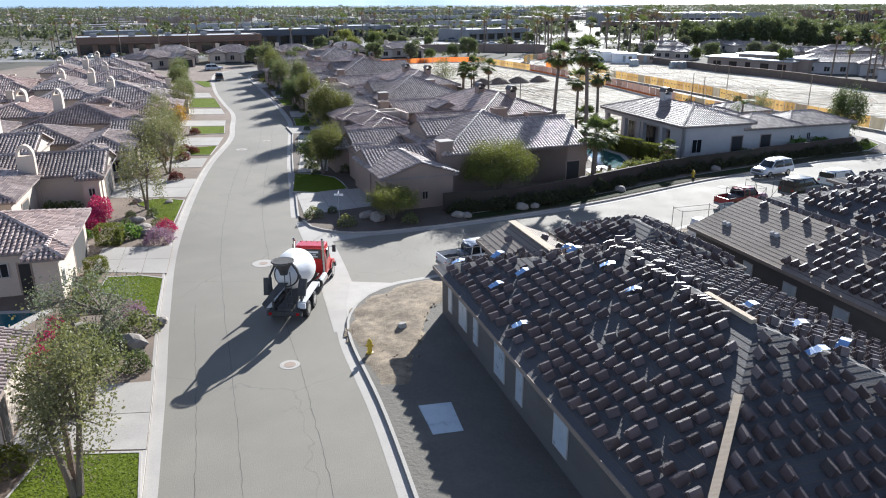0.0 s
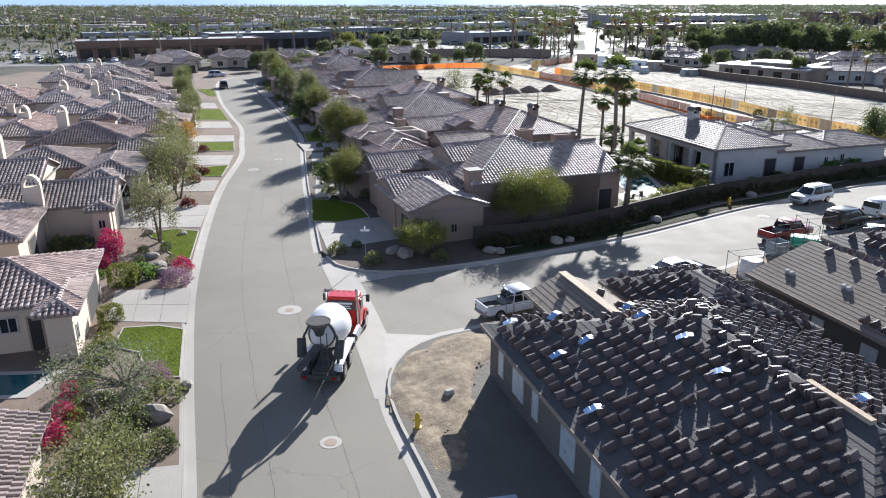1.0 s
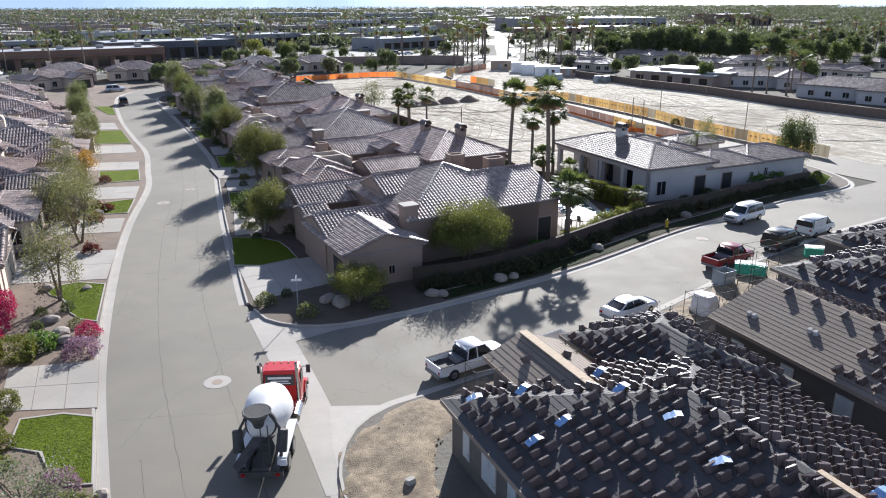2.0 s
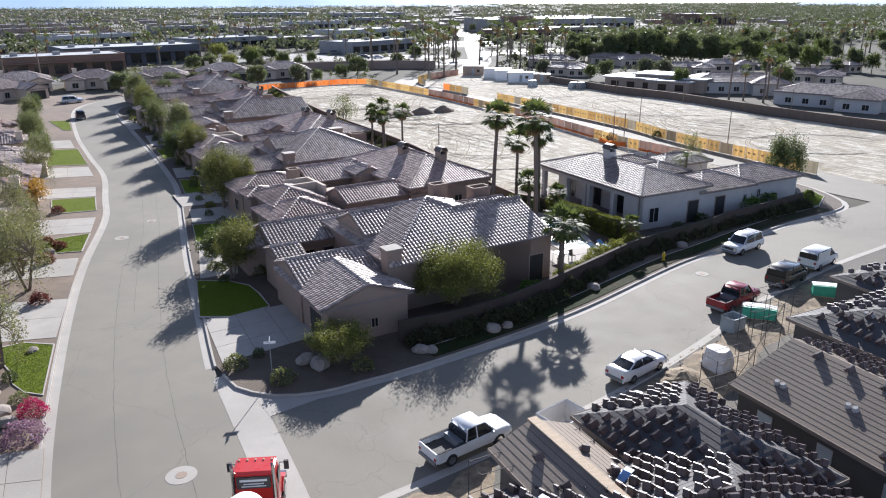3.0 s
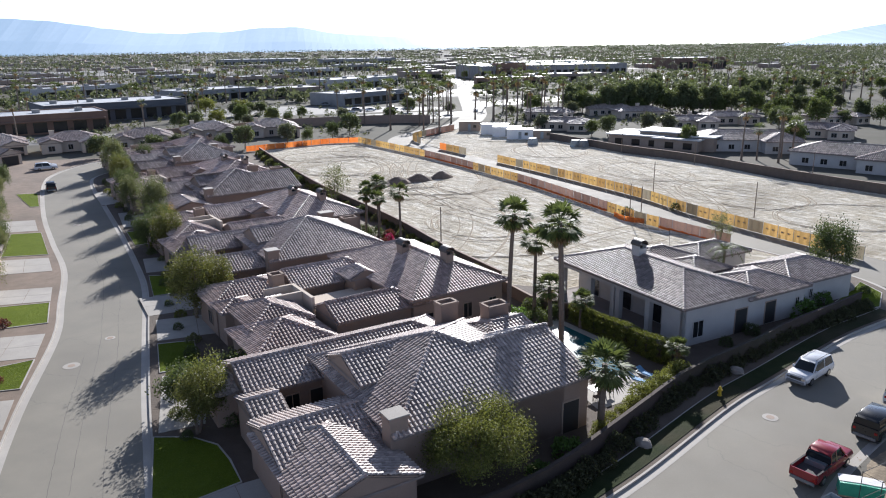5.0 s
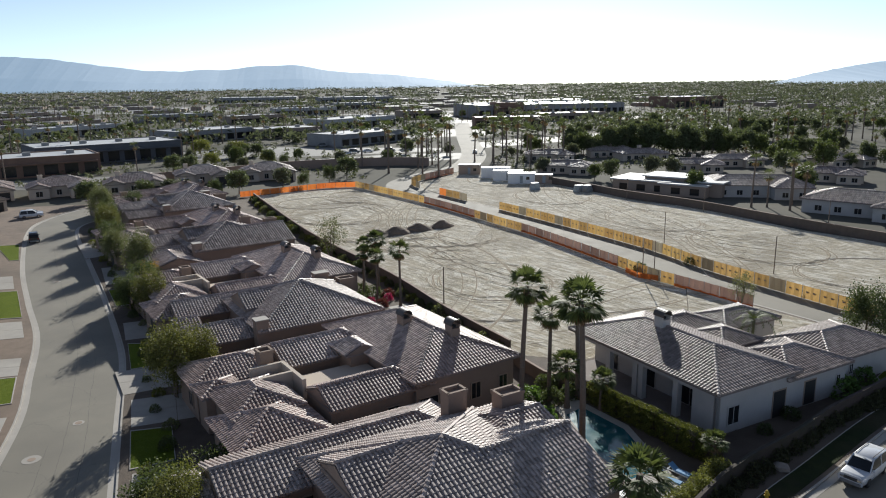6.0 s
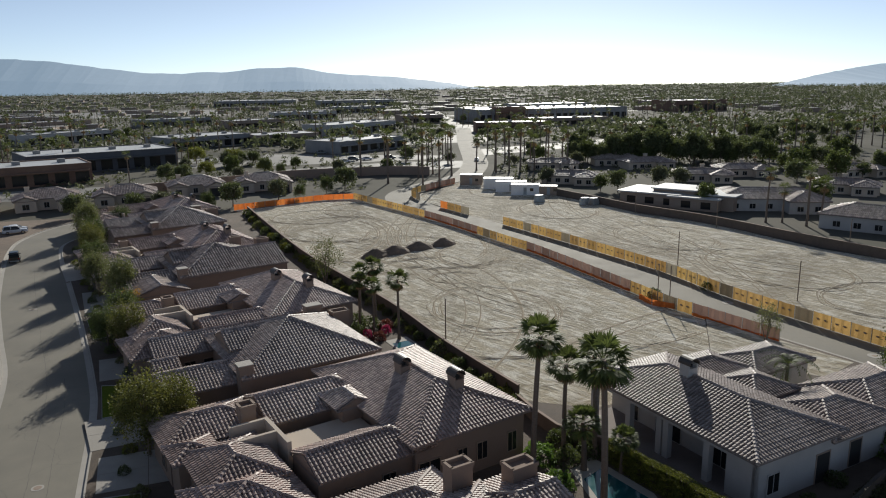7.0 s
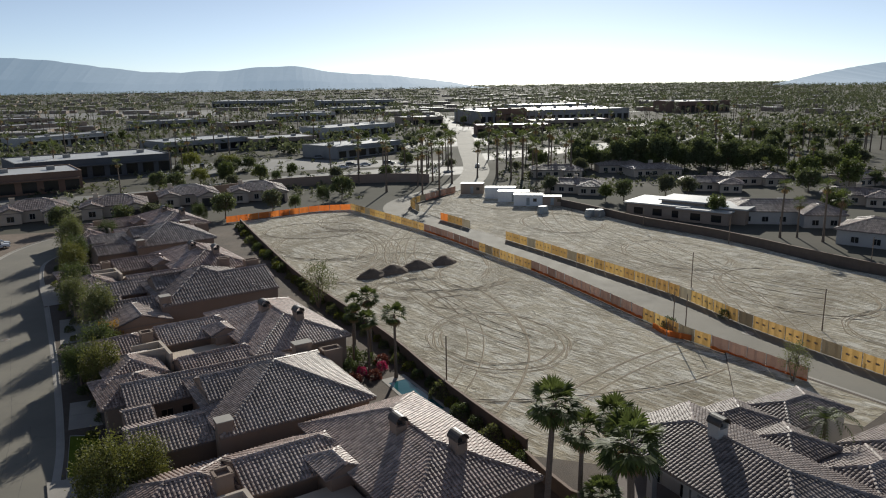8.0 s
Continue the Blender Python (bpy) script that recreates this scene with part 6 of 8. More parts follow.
for m, u, v, pit in ((S2, 1.6, -2.2, 0.36), (S2, 2.4, -6.0, 0.36), (S2, 3.4, -11.0, 0.36), (S3, 3.0, -4, 0.36)):
    vt = thing("roof_vent", "galvanised roof vent on a felted slope", "roof vent", at=m @ pose(u, v, 3.2 + pit * u + 0.02, 0, -19, 0))
    for k in (-0.2, 0.2):
        part("hood", Shape().tube([(0, k, 0.0), (0, k, 0.22)], [0.2, 0.14], 8), "stucco_white", vt)


# ---- vehicles ----
M["white_paint"] = paint("white_paint", (0.75, 0.76, 0.77), 0.3, coat=0.4)
M["silver_paint"] = paint("silver_paint", (0.66, 0.67, 0.69), 0.3, coat=0.4)
M["red_paint"] = paint("red_paint", (0.28, 0.012, 0.02), 0.3, coat=0.5)
M["truck_red"] = paint("truck_red", (0.58, 0.03, 0.025), 0.3, coat=0.4)
M["black_paint"] = paint("black_paint", (0.02, 0.022, 0.025), 0.3, coat=0.5)
M["grey_paint"] = paint("grey_paint", (0.18, 0.19, 0.2), 0.35, coat=0.4)
M["tyre"] = mat("tyre", (0.02, 0.02, 0.02), (0.03, 0.03, 0.03), 5, 0.85, 0.3, world_coords=False)
M["chrome"] = paint("chrome", (0.6, 0.6, 0.6), 0.2, metal=1.0)
M["tail_red"] = paint("tail_red", (0.35, 0.01, 0.01), 0.25)
M["drum_white"] = mat("drum_white", (0.78, 0.78, 0.76), (0.70, 0.69, 0.66), 0.8, 0.45, 0.05, c3=(0.62, 0.60, 0.56), big=0.6, world_coords=False)
M["grime"] = mat("grime", (0.045, 0.045, 0.045), (0.09, 0.085, 0.08), 2, 0.8, 0.3, world_coords=False)


def loft(sections):
    """A body from cross-sections (x, z low, z mid, z top, half width low, mid, top)."""
    s = Shape()
    k = 8
    for x, zl, zm, zt, wl, wm, wt in sections:
        s.v += [(x, -wl, zl), (x, -wm, zm), (x, -wt, zt - 0.04), (x, -wt + 0.12, zt), (x, wt - 0.12, zt), (x, wt, zt - 0.04), (x, wm, zm), (x, wl, zl)]
    for i in range(len(sections) - 1):
        for j in range(k):
            s.f.append((i * k + j, i * k + (j + 1) % k, (i + 1) * k + (j + 1) % k, (i + 1) * k + j))
    s.f += [tuple(range(k)), tuple(range((len(sections) - 1) * k, len(sections) * k))[::-1]]
    return s


def wheel(parent, x, y, r=0.34, w=0.24, name="wheel"):
    wh = thing_part(name, parent, pose(x, y, r))
    t = Shape().tube([(0, -w / 2, 0), (0, -w / 2 + 0.04, 0), (0, w / 2 - 0.04, 0), (0, w / 2, 0)], [r * 0.9, r, r, r * 0.9], 16)
    part("tyre", t, "tyre", wh, smooth=False)
    part("rim", Shape().tube([(0, -w / 2 - 0.012, 0), (0, w / 2 + 0.012, 0)], [r * 0.6, r * 0.6], 10), "chrome", wh)


def car(name, label, at, body, cabin, length, width, colour, wheels, r=0.34, extra=None, category="car"):
    """body and cabin: lofted sections; the glass wraps the cabin, with a roof panel over it."""
    c = thing(name, label, category, at=at)
    for nm, sec, mt, lab in (("body", body, colour, ""), ("glazing", cabin, "dark_glass", "dark tinted window glass")):
        ob = part(nm, loft(sec), mt, c, lab, smooth=True)
        bv = ob.modifiers.new("round", "BEVEL")
        bv.width, bv.segments, bv.limit_method, bv.angle_limit = 0.09, 3, "ANGLE", radians(22)
    x0, x1 = cabin[1], cabin[-2]
    sr, sf = (x0[3] - cabin[0][3]) / (x0[0] - cabin[0][0]), (x1[3] - cabin[-1][3]) / (cabin[-1][0] - x1[0])
    er, ef, xm = 0.3 / (1 + sr), 0.3 / (1 + sf), (x0[0] + x1[0]) / 2
    top = loft([(x, z_ - 0.05, z_ - 0.01, z_ + 0.035, w_, w_ + 0.02, w_ - 0.02) for x, z_, w_ in ((x0[0] - er, x0[3] - er * sr, x0[6] + 0.03), (x0[0], x0[3], x0[6] + 0.01), (xm, x0[3] + 0.035, x0[6] + 0.01), (x1[0], x1[3], x1[6] + 0.01), (x1[0] + ef, x1[3] - ef * sf, x1[6] + 0.03))])
    part("roof_panel", top, colour, c, smooth=True)
    for sg in (-1, 1):
        for (xa, za, wa), (xb, zb, wb) in (((cabin[0][0], cabin[0][1], cabin[0][4]), (x0[0], x0[3], x0[6])), ((cabin[-1][0], cabin[-1][1], cabin[-1][4]), (x1[0], x1[3], x1[6])), (((x0[0] + x1[0]) / 2, cabin[0][1], cabin[0][4] + 0.01), ((x0[0] + x1[0]) / 2, x0[3], x0[6] + 0.01))):
            part("pillar", Shape().tube([(xa, sg * wa, za), (xb, sg * wb, zb)], [0.05, 0.05], 4), colour, c)
    for x in wheels:
        for sg in (-1, 1):
            wheel(c, x, sg * (width / 2 - 0.12), r)
    f, b = body[-1], body[0]
    for sg in (-1, 1):
        part("headlight", Shape().box(f[0] - 0.12, f[0] + 0.03, sg * f[5] * 0.72 - 0.16, sg * f[5] * 0.72 + 0.16, f[2] + 0.0, f[2] + 0.14), "chrome", c, "clear headlight")
        part("tail_light", Shape().box(b[0] - 0.03, b[0] + 0.1, sg * b[5] * 0.82 - 0.1, sg * b[5] * 0.82 + 0.1, b[2], b[2] + 0.18), "tail_red", c, "red tail light")
        part("mirror", Shape().box(cabin[-1][0] - 0.35, cabin[-1][0] - 0.2, sg * (width / 2 + 0.02) - 0.1, sg * (width / 2 + 0.02) + 0.1, cabin[0][1] + 0.02, cabin[0][1] + 0.18, 0.02), colour, c)
    part("front_bumper", Shape().box(f[0] - 0.05, f[0] + 0.1, -f[4] + 0.04, f[4] - 0.04, 0.32, 0.52, 0.03), "grey_paint", c)
    part("rear_bumper", Shape().box(b[0] - 0.1, b[0] + 0.05, -b[4] + 0.04, b[4] - 0.04, 0.34, 0.54, 0.03), "grey_paint", c)
    if extra:
        extra(c)
    return c


def roof_rails(c):
    for sg in (-1, 1):
        part("roof_rail", Shape().tube([(-1.9, sg * 0.6, 1.87), (-1.8, sg * 0.6, 1.95), (0.3, sg * 0.6, 1.95), (0.4, sg * 0.6, 1.87)], [0.022] * 4, 5), "grime", c, "dark roof rail")
    part("grille", Shape().box(2.46, 2.53, -0.5, 0.5, 0.62, 0.86, 0.02), "grime", c, "dark front grille")


def pickup_bed(c):
    paint_ = c.children[0].data.materials[0].name
    for sg in (-1, 1):
        side = part("bed_side", Shape().box(-2.7, -0.62, sg * 0.87 - 0.07, sg * 0.87 + 0.07, 0.6, 1.1, 0.012), paint_, c)
        part("bed_rail", Shape().box(-2.66, -0.7, sg * 0.87 - 0.06, sg * 0.87 + 0.06, 1.1, 1.135), "tyre", side, "black plastic bed rail")
    part("tailgate", Shape().box(-2.78, -2.68, -0.86, 0.86, 0.6, 1.1, 0.012), paint_, c)
    part("bed_liner", Shape().box(-2.66, -0.66, -0.8, 0.8, 0.72, 0.76), "grime", c, "dark open cargo bed")
    part("tool_box", Shape().box(-1.15, -0.7, -0.7, 0.7, 0.76, 1.12, 0.03), "grey_paint", c)


SEDAN = [(-2.4, 0.35, 0.6, 0.95, 0.72, 0.78, 0.7), (-2.2, 0.3, 0.62, 1.06, 0.86, 0.9, 0.8), (-1.2, 0.28, 0.62, 1.0, 0.9, 0.92, 0.84), (0.8, 0.28, 0.62, 0.98, 0.9, 0.92, 0.84), (1.9, 0.3, 0.6, 0.86, 0.88, 0.9, 0.76), (2.4, 0.36, 0.56, 0.72, 0.7, 0.76, 0.62)]
SEDAN_C = [(-1.9, 0.95, 0.98, 1.02, 0.74, 0.72, 0.68), (-0.95, 0.95, 1.2, 1.44, 0.8, 0.72, 0.6), (0.25, 0.95, 1.2, 1.45, 0.8, 0.72, 0.6), (1.25, 0.93, 0.96, 1.0, 0.78, 0.76, 0.7)]
SUVB = [(-2.45, 0.4, 0.75, 1.05, 0.84, 0.9, 0.84), (-2.3, 0.36, 0.75, 1.12, 0.92, 0.96, 0.9), (1.0, 0.36, 0.75, 1.1, 0.92, 0.96, 0.9), (2.2, 0.38, 0.72, 1.05, 0.9, 0.94, 0.84), (2.5, 0.42, 0.66, 0.92, 0.8, 0.86, 0.74)]
SUVC = [(-2.35, 1.05, 1.2, 1.3, 0.86, 0.84, 0.8), (-2.0, 1.05, 1.4, 1.84, 0.88, 0.82, 0.72), (0.5, 1.05, 1.4, 1.84, 0.88, 0.82, 0.72), (1.25, 1.05, 1.08, 1.12, 0.86, 0.84, 0.8)]
TRUCKB = [(-2.75, 0.5, 0.62, 0.7, 0.86, 0.9, 0.88), (-2.6, 0.45, 0.62, 0.72, 0.92, 0.94, 0.9), (-0.75, 0.42, 0.64, 0.74, 0.92, 0.95, 0.92), (-0.68, 0.42, 0.78, 1.1, 0.92, 0.96, 0.93), (1.2, 0.42, 0.78, 1.12, 0.92, 0.96, 0.9), (2.4, 0.45, 0.74, 1.06, 0.9, 0.94, 0.84), (2.7, 0.5, 0.68, 0.92, 0.8, 0.86, 0.76)]
TRUCKC = [(-0.7, 1.05, 1.3, 1.5, 0.86, 0.82, 0.78), (-0.5, 1.05, 1.4, 1.8, 0.86, 0.8, 0.7), (0.75, 1.05, 1.4, 1.82, 0.86, 0.8, 0.7), (1.45, 1.06, 1.1, 1.14, 0.86, 0.84, 0.8)]
VANB = [(-2.3, 0.4, 0.8, 1.15, 0.84, 0.9, 0.86), (-2.2, 0.36, 0.8, 1.2, 0.9, 0.93, 0.88), (1.2, 0.36, 0.8, 1.18, 0.9, 0.93, 0.88), (2.1, 0.38, 0.75, 1.05, 0.88, 0.9, 0.8), (2.35, 0.42, 0.66, 0.9, 0.76, 0.82, 0.7)]
VANC = [(-2.22, 1.1, 1.4, 1.7, 0.87, 0.84, 0.8), (-2.1, 1.1, 1.5, 1.9, 0.88, 0.84, 0.76), (0.6, 1.1, 1.5, 1.9, 0.88, 0.84, 0.76), (1.75, 1.0, 1.08, 1.12, 0.84, 0.82, 0.76)]
car("pickup_truck", "white crew-cab pickup truck parked at the kerb", pose(1.5, 47.9, 0, 0, 0, 25), TRUCKB, TRUCKC, 5.4, 1.94, "white_paint", (-1.75, 1.7), 0.4, pickup_bed, "pickup truck")
car("sedan", "silver-white sedan parked by the building site", pose(15.1, 54.5, 0, 0, 0, 28), SEDAN, SEDAN_C, 4.9, 1.85, "silver_paint", (-1.45, 1.45), category="car")
car("suv", "silver-white sport utility car parked by the garden wall", pose(37.2, 76.9, 0, 0, 0, 207), SUVB, SUVC, 5.0, 1.94, "silver_paint", (-1.5, 1.5), 0.38, roof_rails)
car("pickup_truck", "dark red pickup truck with an open bed", pose(28.4, 64.1, 0, 0, 0, 27), TRUCKB, TRUCKC, 5.4, 1.94, "red_paint", (-1.75, 1.7), 0.38, pickup_bed, "pickup truck")
car("suv", "black boxy sport utility car at the kerb", pose(36.0, 67.8, 0, 0, 0, 28), VANB, VANC, 4.7, 1.9, "black_paint", (-1.4, 1.4), 0.37)
van = car("van", "white panel van parked at the kerb", pose(41.8, 71.3, 0, 0, 0, 28), VANB, VANC, 4.7, 1.9, "white_paint", (-1.4, 1.4), 0.34, category="van")
part("side_panel", Shape().box(-2.0, 0.35, -0.885, -0.86, 1.12, 1.86, 0).box(-2.0, 0.35, 0.86, 0.885, 1.12, 1.86), "white_paint", van)
car("suv", "silver car parked in a drive", pose(-66, 219, 0.05, 0, 0, 20), SUVB, SUVC, 5.0, 1.94, "silver_paint", (-1.5, 1.5), 0.38)
car("sedan", "pale car parked in a drive", pose(-67, 222.5, 0.05, 0, 0, 20), SEDAN, SEDAN_C, 4.9, 1.85, "silver_paint", (-1.45, 1.45))
car("suv", "dark car parked along the street", pose(-56.5, 190, 0, 0, 0, 108), SUVB, SUVC, 5.0, 1.94, "black_paint", (-1.5, 1.5), 0.38)


def mixer():
    t = thing("concrete_mixer", "red concrete mixer truck with a white drum", "concrete mixer", at=pose(-10.55, 39.5, 0, 0, 0, 84.5))
    part("chassis", Shape().box(-2.2, 6.6, -0.42, 0.42, 0.75, 1.02).box(-2.3, -2.1, -1.1, 1.1, 0.55, 0.85).box(-2.2, 6.2, -0.9, -0.6, 0.85, 0.95).box(-2.2, 6.2, 0.6, 0.9, 0.85, 0.95), "grime", t)
    d = Vector((1, 0, -0.14)).normalized()
    st = Vector((-1.75, 0, 2.95))
    ts = (0, 0.45, 1.5, 2.9, 4.0, 4.35)
    part("drum", Shape().tube([st + d * k for k in ts], [0.52, 0.68, 1.14, 1.24, 0.86, 0.5], 28), "drum_white", t, "white steel mixing drum", smooth=True)
    part("drum_ring", Shape().tube([st + d * 0.5, st + d * 0.62], [0.78, 0.8], 24), "grime", t)
    part("hopper", Shape().tube([(-1.72, 0, 3.1), (-1.75, 0, 3.45), (-1.8, 0, 3.95), (-1.8, 0, 3.97), (-1.75, 0, 3.5)], [0.24, 0.34, 0.66, 0.6, 0.28], 20), "grime", t, "dark round charging hopper")
    part("hopper_rim", Shape().tube([(-1.8 + 0.66 * math.cos(k * math.pi / 10), 0.66 * math.sin(k * math.pi / 10), 3.96) for k in range(21)], [0.05] * 21, 6), "grime", t)
    for sg in (-1, 1):
        part("rear_frame", Shape().tube([(-1.6, sg * 0.95, 0.9), (-1.55, sg * 0.95, 2.9), (-1.6, sg * 0.5, 3.75)], [0.09, 0.08, 0.07], 6).tube([(-2.1, sg * 0.7, 0.9), (-1.55, sg * 0.9, 2.6)], [0.06, 0.06], 5).tube([(-1.0, sg * 0.95, 0.9), (-1.5, sg * 0.95, 2.4)], [0.06, 0.06], 5), "grime", t)
        part("fender", Shape().box(-1.75, 1.7, sg * 1.0 - 0.24, sg * 1.0 + 0.24, 1.22, 1.3).box(-1.9, -1.75, sg * 1.0 - 0.24, sg * 1.0 + 0.24, 0.9, 1.26).box(1.7, 1.85, sg * 1.0 - 0.24, sg * 1.0 + 0.24, 0.95, 1.26), "white_paint", t)
        part("tail_light", Shape().box(-2.34, -2.28, sg * 0.85 - 0.1, sg * 0.85 + 0.1, 0.62, 0.78), "tail_red", t)
        part("tank", Shape().tube([(2.6, sg * 0.95, 0.85), (4.0, sg * 0.95, 0.85)], [0.32, 0.32], 14), "chrome", t, "polished fuel tank")
        part("exhaust_stack", Shape().tube([(4.15, sg * 0.98, 1.0), (4.15, sg * 0.98, 3.3), (4.0, sg * 0.98, 3.5)], [0.09, 0.09, 0.07], 8), "chrome", t)
        part("mirror", Shape().box(5.5, 5.62, sg * 1.42 - 0.12, sg * 1.42 + 0.12, 2.1, 2.6).tube([(5.55, sg * 1.05, 2.5), (5.55, sg * 1.4, 2.5)], [0.025, 0.025], 4), "grime", t)
        part("spare_chute", Shape().tube([(-1.9, sg * 1.05, 1.75), (-1.5, sg * 1.12, 2.75)], [0.26, 0.26], 9), "grime", t)
        part("step", Shape().box(4.1, 5.4, sg * 1.05 - 0.18, sg * 1.05 + 0.18, 0.55, 0.62), "chrome", t)
        for x in (-0.95, 0.55):
            wheel(t, x, sg * 0.98, 0.52, 0.46)
        wheel(t, 6.0, sg * 1.02, 0.52, 0.32)
    part("chute", Shape().add([(-1.9, -0.3, 2.6), (-1.9, 0.3, 2.6), (-1.9, 0.0, 2.3), (-3.0, 0.75, 1.5), (-2.7, 1.2, 1.5), (-2.85, 0.95, 1.25)], [(0, 2, 5, 3), (2, 1, 4, 5), (0, 3, 4, 1), (3, 5, 4)]), "grime", t, "dark discharge chute")
    part("ladder", Shape().tube([(-2.0, -0.5, 0.9), (-2.15, -0.5, 3.4)], [0.03, 0.03], 4).tube([(-2.0, -0.15, 0.9), (-2.15, -0.15, 3.4)], [0.03, 0.03], 4).box(-2.1, -2.04, -0.5, -0.15, 1.3, 1.34).box(-2.12, -2.06, -0.5, -0.15, 1.8, 1.84).box(-2.14, -2.08, -0.5, -0.15, 2.3, 2.34), "grime", t)
    cab = loft([(4.2, 1.0, 1.6, 2.78, 1.08, 1.12, 0.95), (4.3, 0.9, 1.6, 2.92, 1.12, 1.14, 1.0), (5.35, 0.9, 1.6, 2.92, 1.12, 1.14, 1.0), (5.75, 0.95, 1.6, 2.0, 1.1, 1.1, 1.02)])
    part("cab", cab, "truck_red", t, "glossy red cab")
    part("hood", loft([(5.7, 0.85, 1.3, 1.9, 0.7, 0.78, 0.62), (6.5, 0.85, 1.3, 1.8, 0.66, 0.74, 0.56), (7.15, 0.8, 1.2, 1.65, 0.55, 0.62, 0.5)]), "truck_red", t)
    for sg in (-1, 1):
        part("front_fender", Shape().hull([(5.3, 0.9), (5.5, 1.25), (5.9, 1.4), (6.4, 1.3), (6.7, 0.95), (6.55, 0.95), (6.3, 1.16), (5.9, 1.25), (5.6, 1.1), (5.45, 0.9)], sg * 0.98 - 0.22, sg * 0.98 + 0.22), "truck_red", t)
        part("side_window", Shape().box(4.7, 5.4, sg * 1.1 - 0.02, sg * 1.1 + 0.02, 1.85, 2.55), "dark_glass", t)
    part("windscreen", Shape().add([(5.42, -0.85, 2.75), (5.42, 0.85, 2.75), (5.76, 0.95, 2.02), (5.76, -0.95, 2.02)], [(0, 1, 2, 3)]), "dark_glass", t)
    part("rear_panel", Shape().box(4.12, 4.2, -0.82, 0.82, 2.05, 2.7), "grime", t, "dark panel with pale lettering bars")
    part("lettering_bar", Shape().box(4.095, 4.115, -0.66, 0.66, 2.46, 2.58).box(4.095, 4.115, -0.5, 0.5, 2.3, 2.36).box(4.095, 4.115, -0.6, 0.6, 2.16, 2.22), "white_paint", t, "pale lettering bars on the cab")
    part("sun_visor", Shape().box(5.35, 5.65, -0.95, 0.95, 2.74, 2.8), "truck_red", t)
    part("front_bumper", Shape().box(7.1, 7.3, -1.15, 1.15, 0.45, 0.8, 0.03), "chrome", t)
    for k in range(5):
        part("marker_light", Shape().box(5.2, 5.3, -0.82 + 0.4 * k, -0.74 + 0.4 * k, 2.9, 2.97), "wood", t)


mixer()

# ---- street and site furniture ----
M["yellow"] = paint("yellow", (0.62, 0.42, 0.03), 0.5)
M["green_sheet"] = mat("green_sheet", (0.05, 0.38, 0.24), (0.08, 0.46, 0.30), 2.5, 0.4, 0.5)
M["white_sheet"] = mat("white_sheet", (0.68, 0.66, 0.64), (0.8, 0.78, 0.75), 2.5, 0.6, 0.6)
M["bin_grey"] = mat("bin_grey", (0.26, 0.30, 0.32), (0.32, 0.36, 0.38), 2.0, 0.6, 0.2, c3=(0.2, 0.17, 0.14))
for x, y, r_ in ((-9.5, 31.9, 0.55), (-14.5, 48.4, 0.85), (-27.4, 94.4, 0.75), (-25.4, 100.8, 0.5), (29.6, 71.4, 0.6), (-42.5, 155, 0.6), (58, 133, 0.8), (62.5, 110, 0.8)):
    mh = thing("manhole", "round manhole cover in a pale concrete collar", "manhole", "manholes", at=pose(x, y, 0.0))
    part("collar", Shape().tube([(0, 0, -0.02), (0, 0, 0.012)], [r_, r_], 22), "concrete", mh, "pale concrete collar")
    part("cover", Shape().tube([(0, 0, 0.0), (0, 0, 0.022)], [0.32, 0.32], 18), "trim", mh, "dull iron cover")


def hydrant(x, y, label):
    h = thing("fire_hydrant", label, "fire hydrant", at=pose(x, y, 0.13))
    part("barrel", Shape().tube([(0, 0, 0), (0, 0, 0.08), (0, 0, 0.1), (0, 0, 0.62), (0, 0, 0.7)], [0.2, 0.2, 0.13, 0.13, 0.16], 12), "yellow", h)
    part("bonnet", Shape().tube([(0, 0, 0.7), (0, 0, 0.82), (0, 0, 0.9)], [0.15, 0.11, 0.04], 12), "yellow", h)
    part("outlet", Shape().tube([(-0.22, 0, 0.5), (0.22, 0, 0.5)], [0.07, 0.07], 8), "yellow", h)


hydrant(-5.2, 32.9, "yellow fire hydrant at the site kerb")
hydrant(27.6, 75.3, "yellow fire hydrant beside the garden wall")


def open_box(name, label, x, y, turn, l, w, h, material, category):
    b = thing(name, label, category, at=pose(x, y, 0.15, 0, 0, turn))
    t = 0.08
    for x0, x1, y0, y1_ in ((-l / 2, l / 2, -w / 2, -w / 2 + t), (-l / 2, l / 2, w / 2 - t, w / 2), (-l / 2, -l / 2 + t, -w / 2 + t, w / 2 - t), (l / 2 - t, l / 2, -w / 2 + t, w / 2 - t)):
        part("side", Shape().box(x0, x1, y0, y1_, 0.05, h), material, b)
    part("base", Shape().box(-l / 2, l / 2, -w / 2, w / 2, 0, 0.05), material, b)
    part("rim", Shape().tube([(-l / 2, -w / 2, h), (l / 2, -w / 2, h), (l / 2, w / 2, h), (-l / 2, w / 2, h), (-l / 2, -w / 2, h)], [0.06] * 5, 5), material, b)
    return b


open_box("skip", "grey steel rubbish skip on sandy ground", 25.3, 59.2, 20, 1.4, 1.25, 1.2, "bin_grey", "skip")
open_box("skip", "white steel rubbish skip by the kerb", 7.4, 48.0, 28, 2.6, 2.0, 1.4, "white_sheet", "skip")
rng = np.random.default_rng(9)


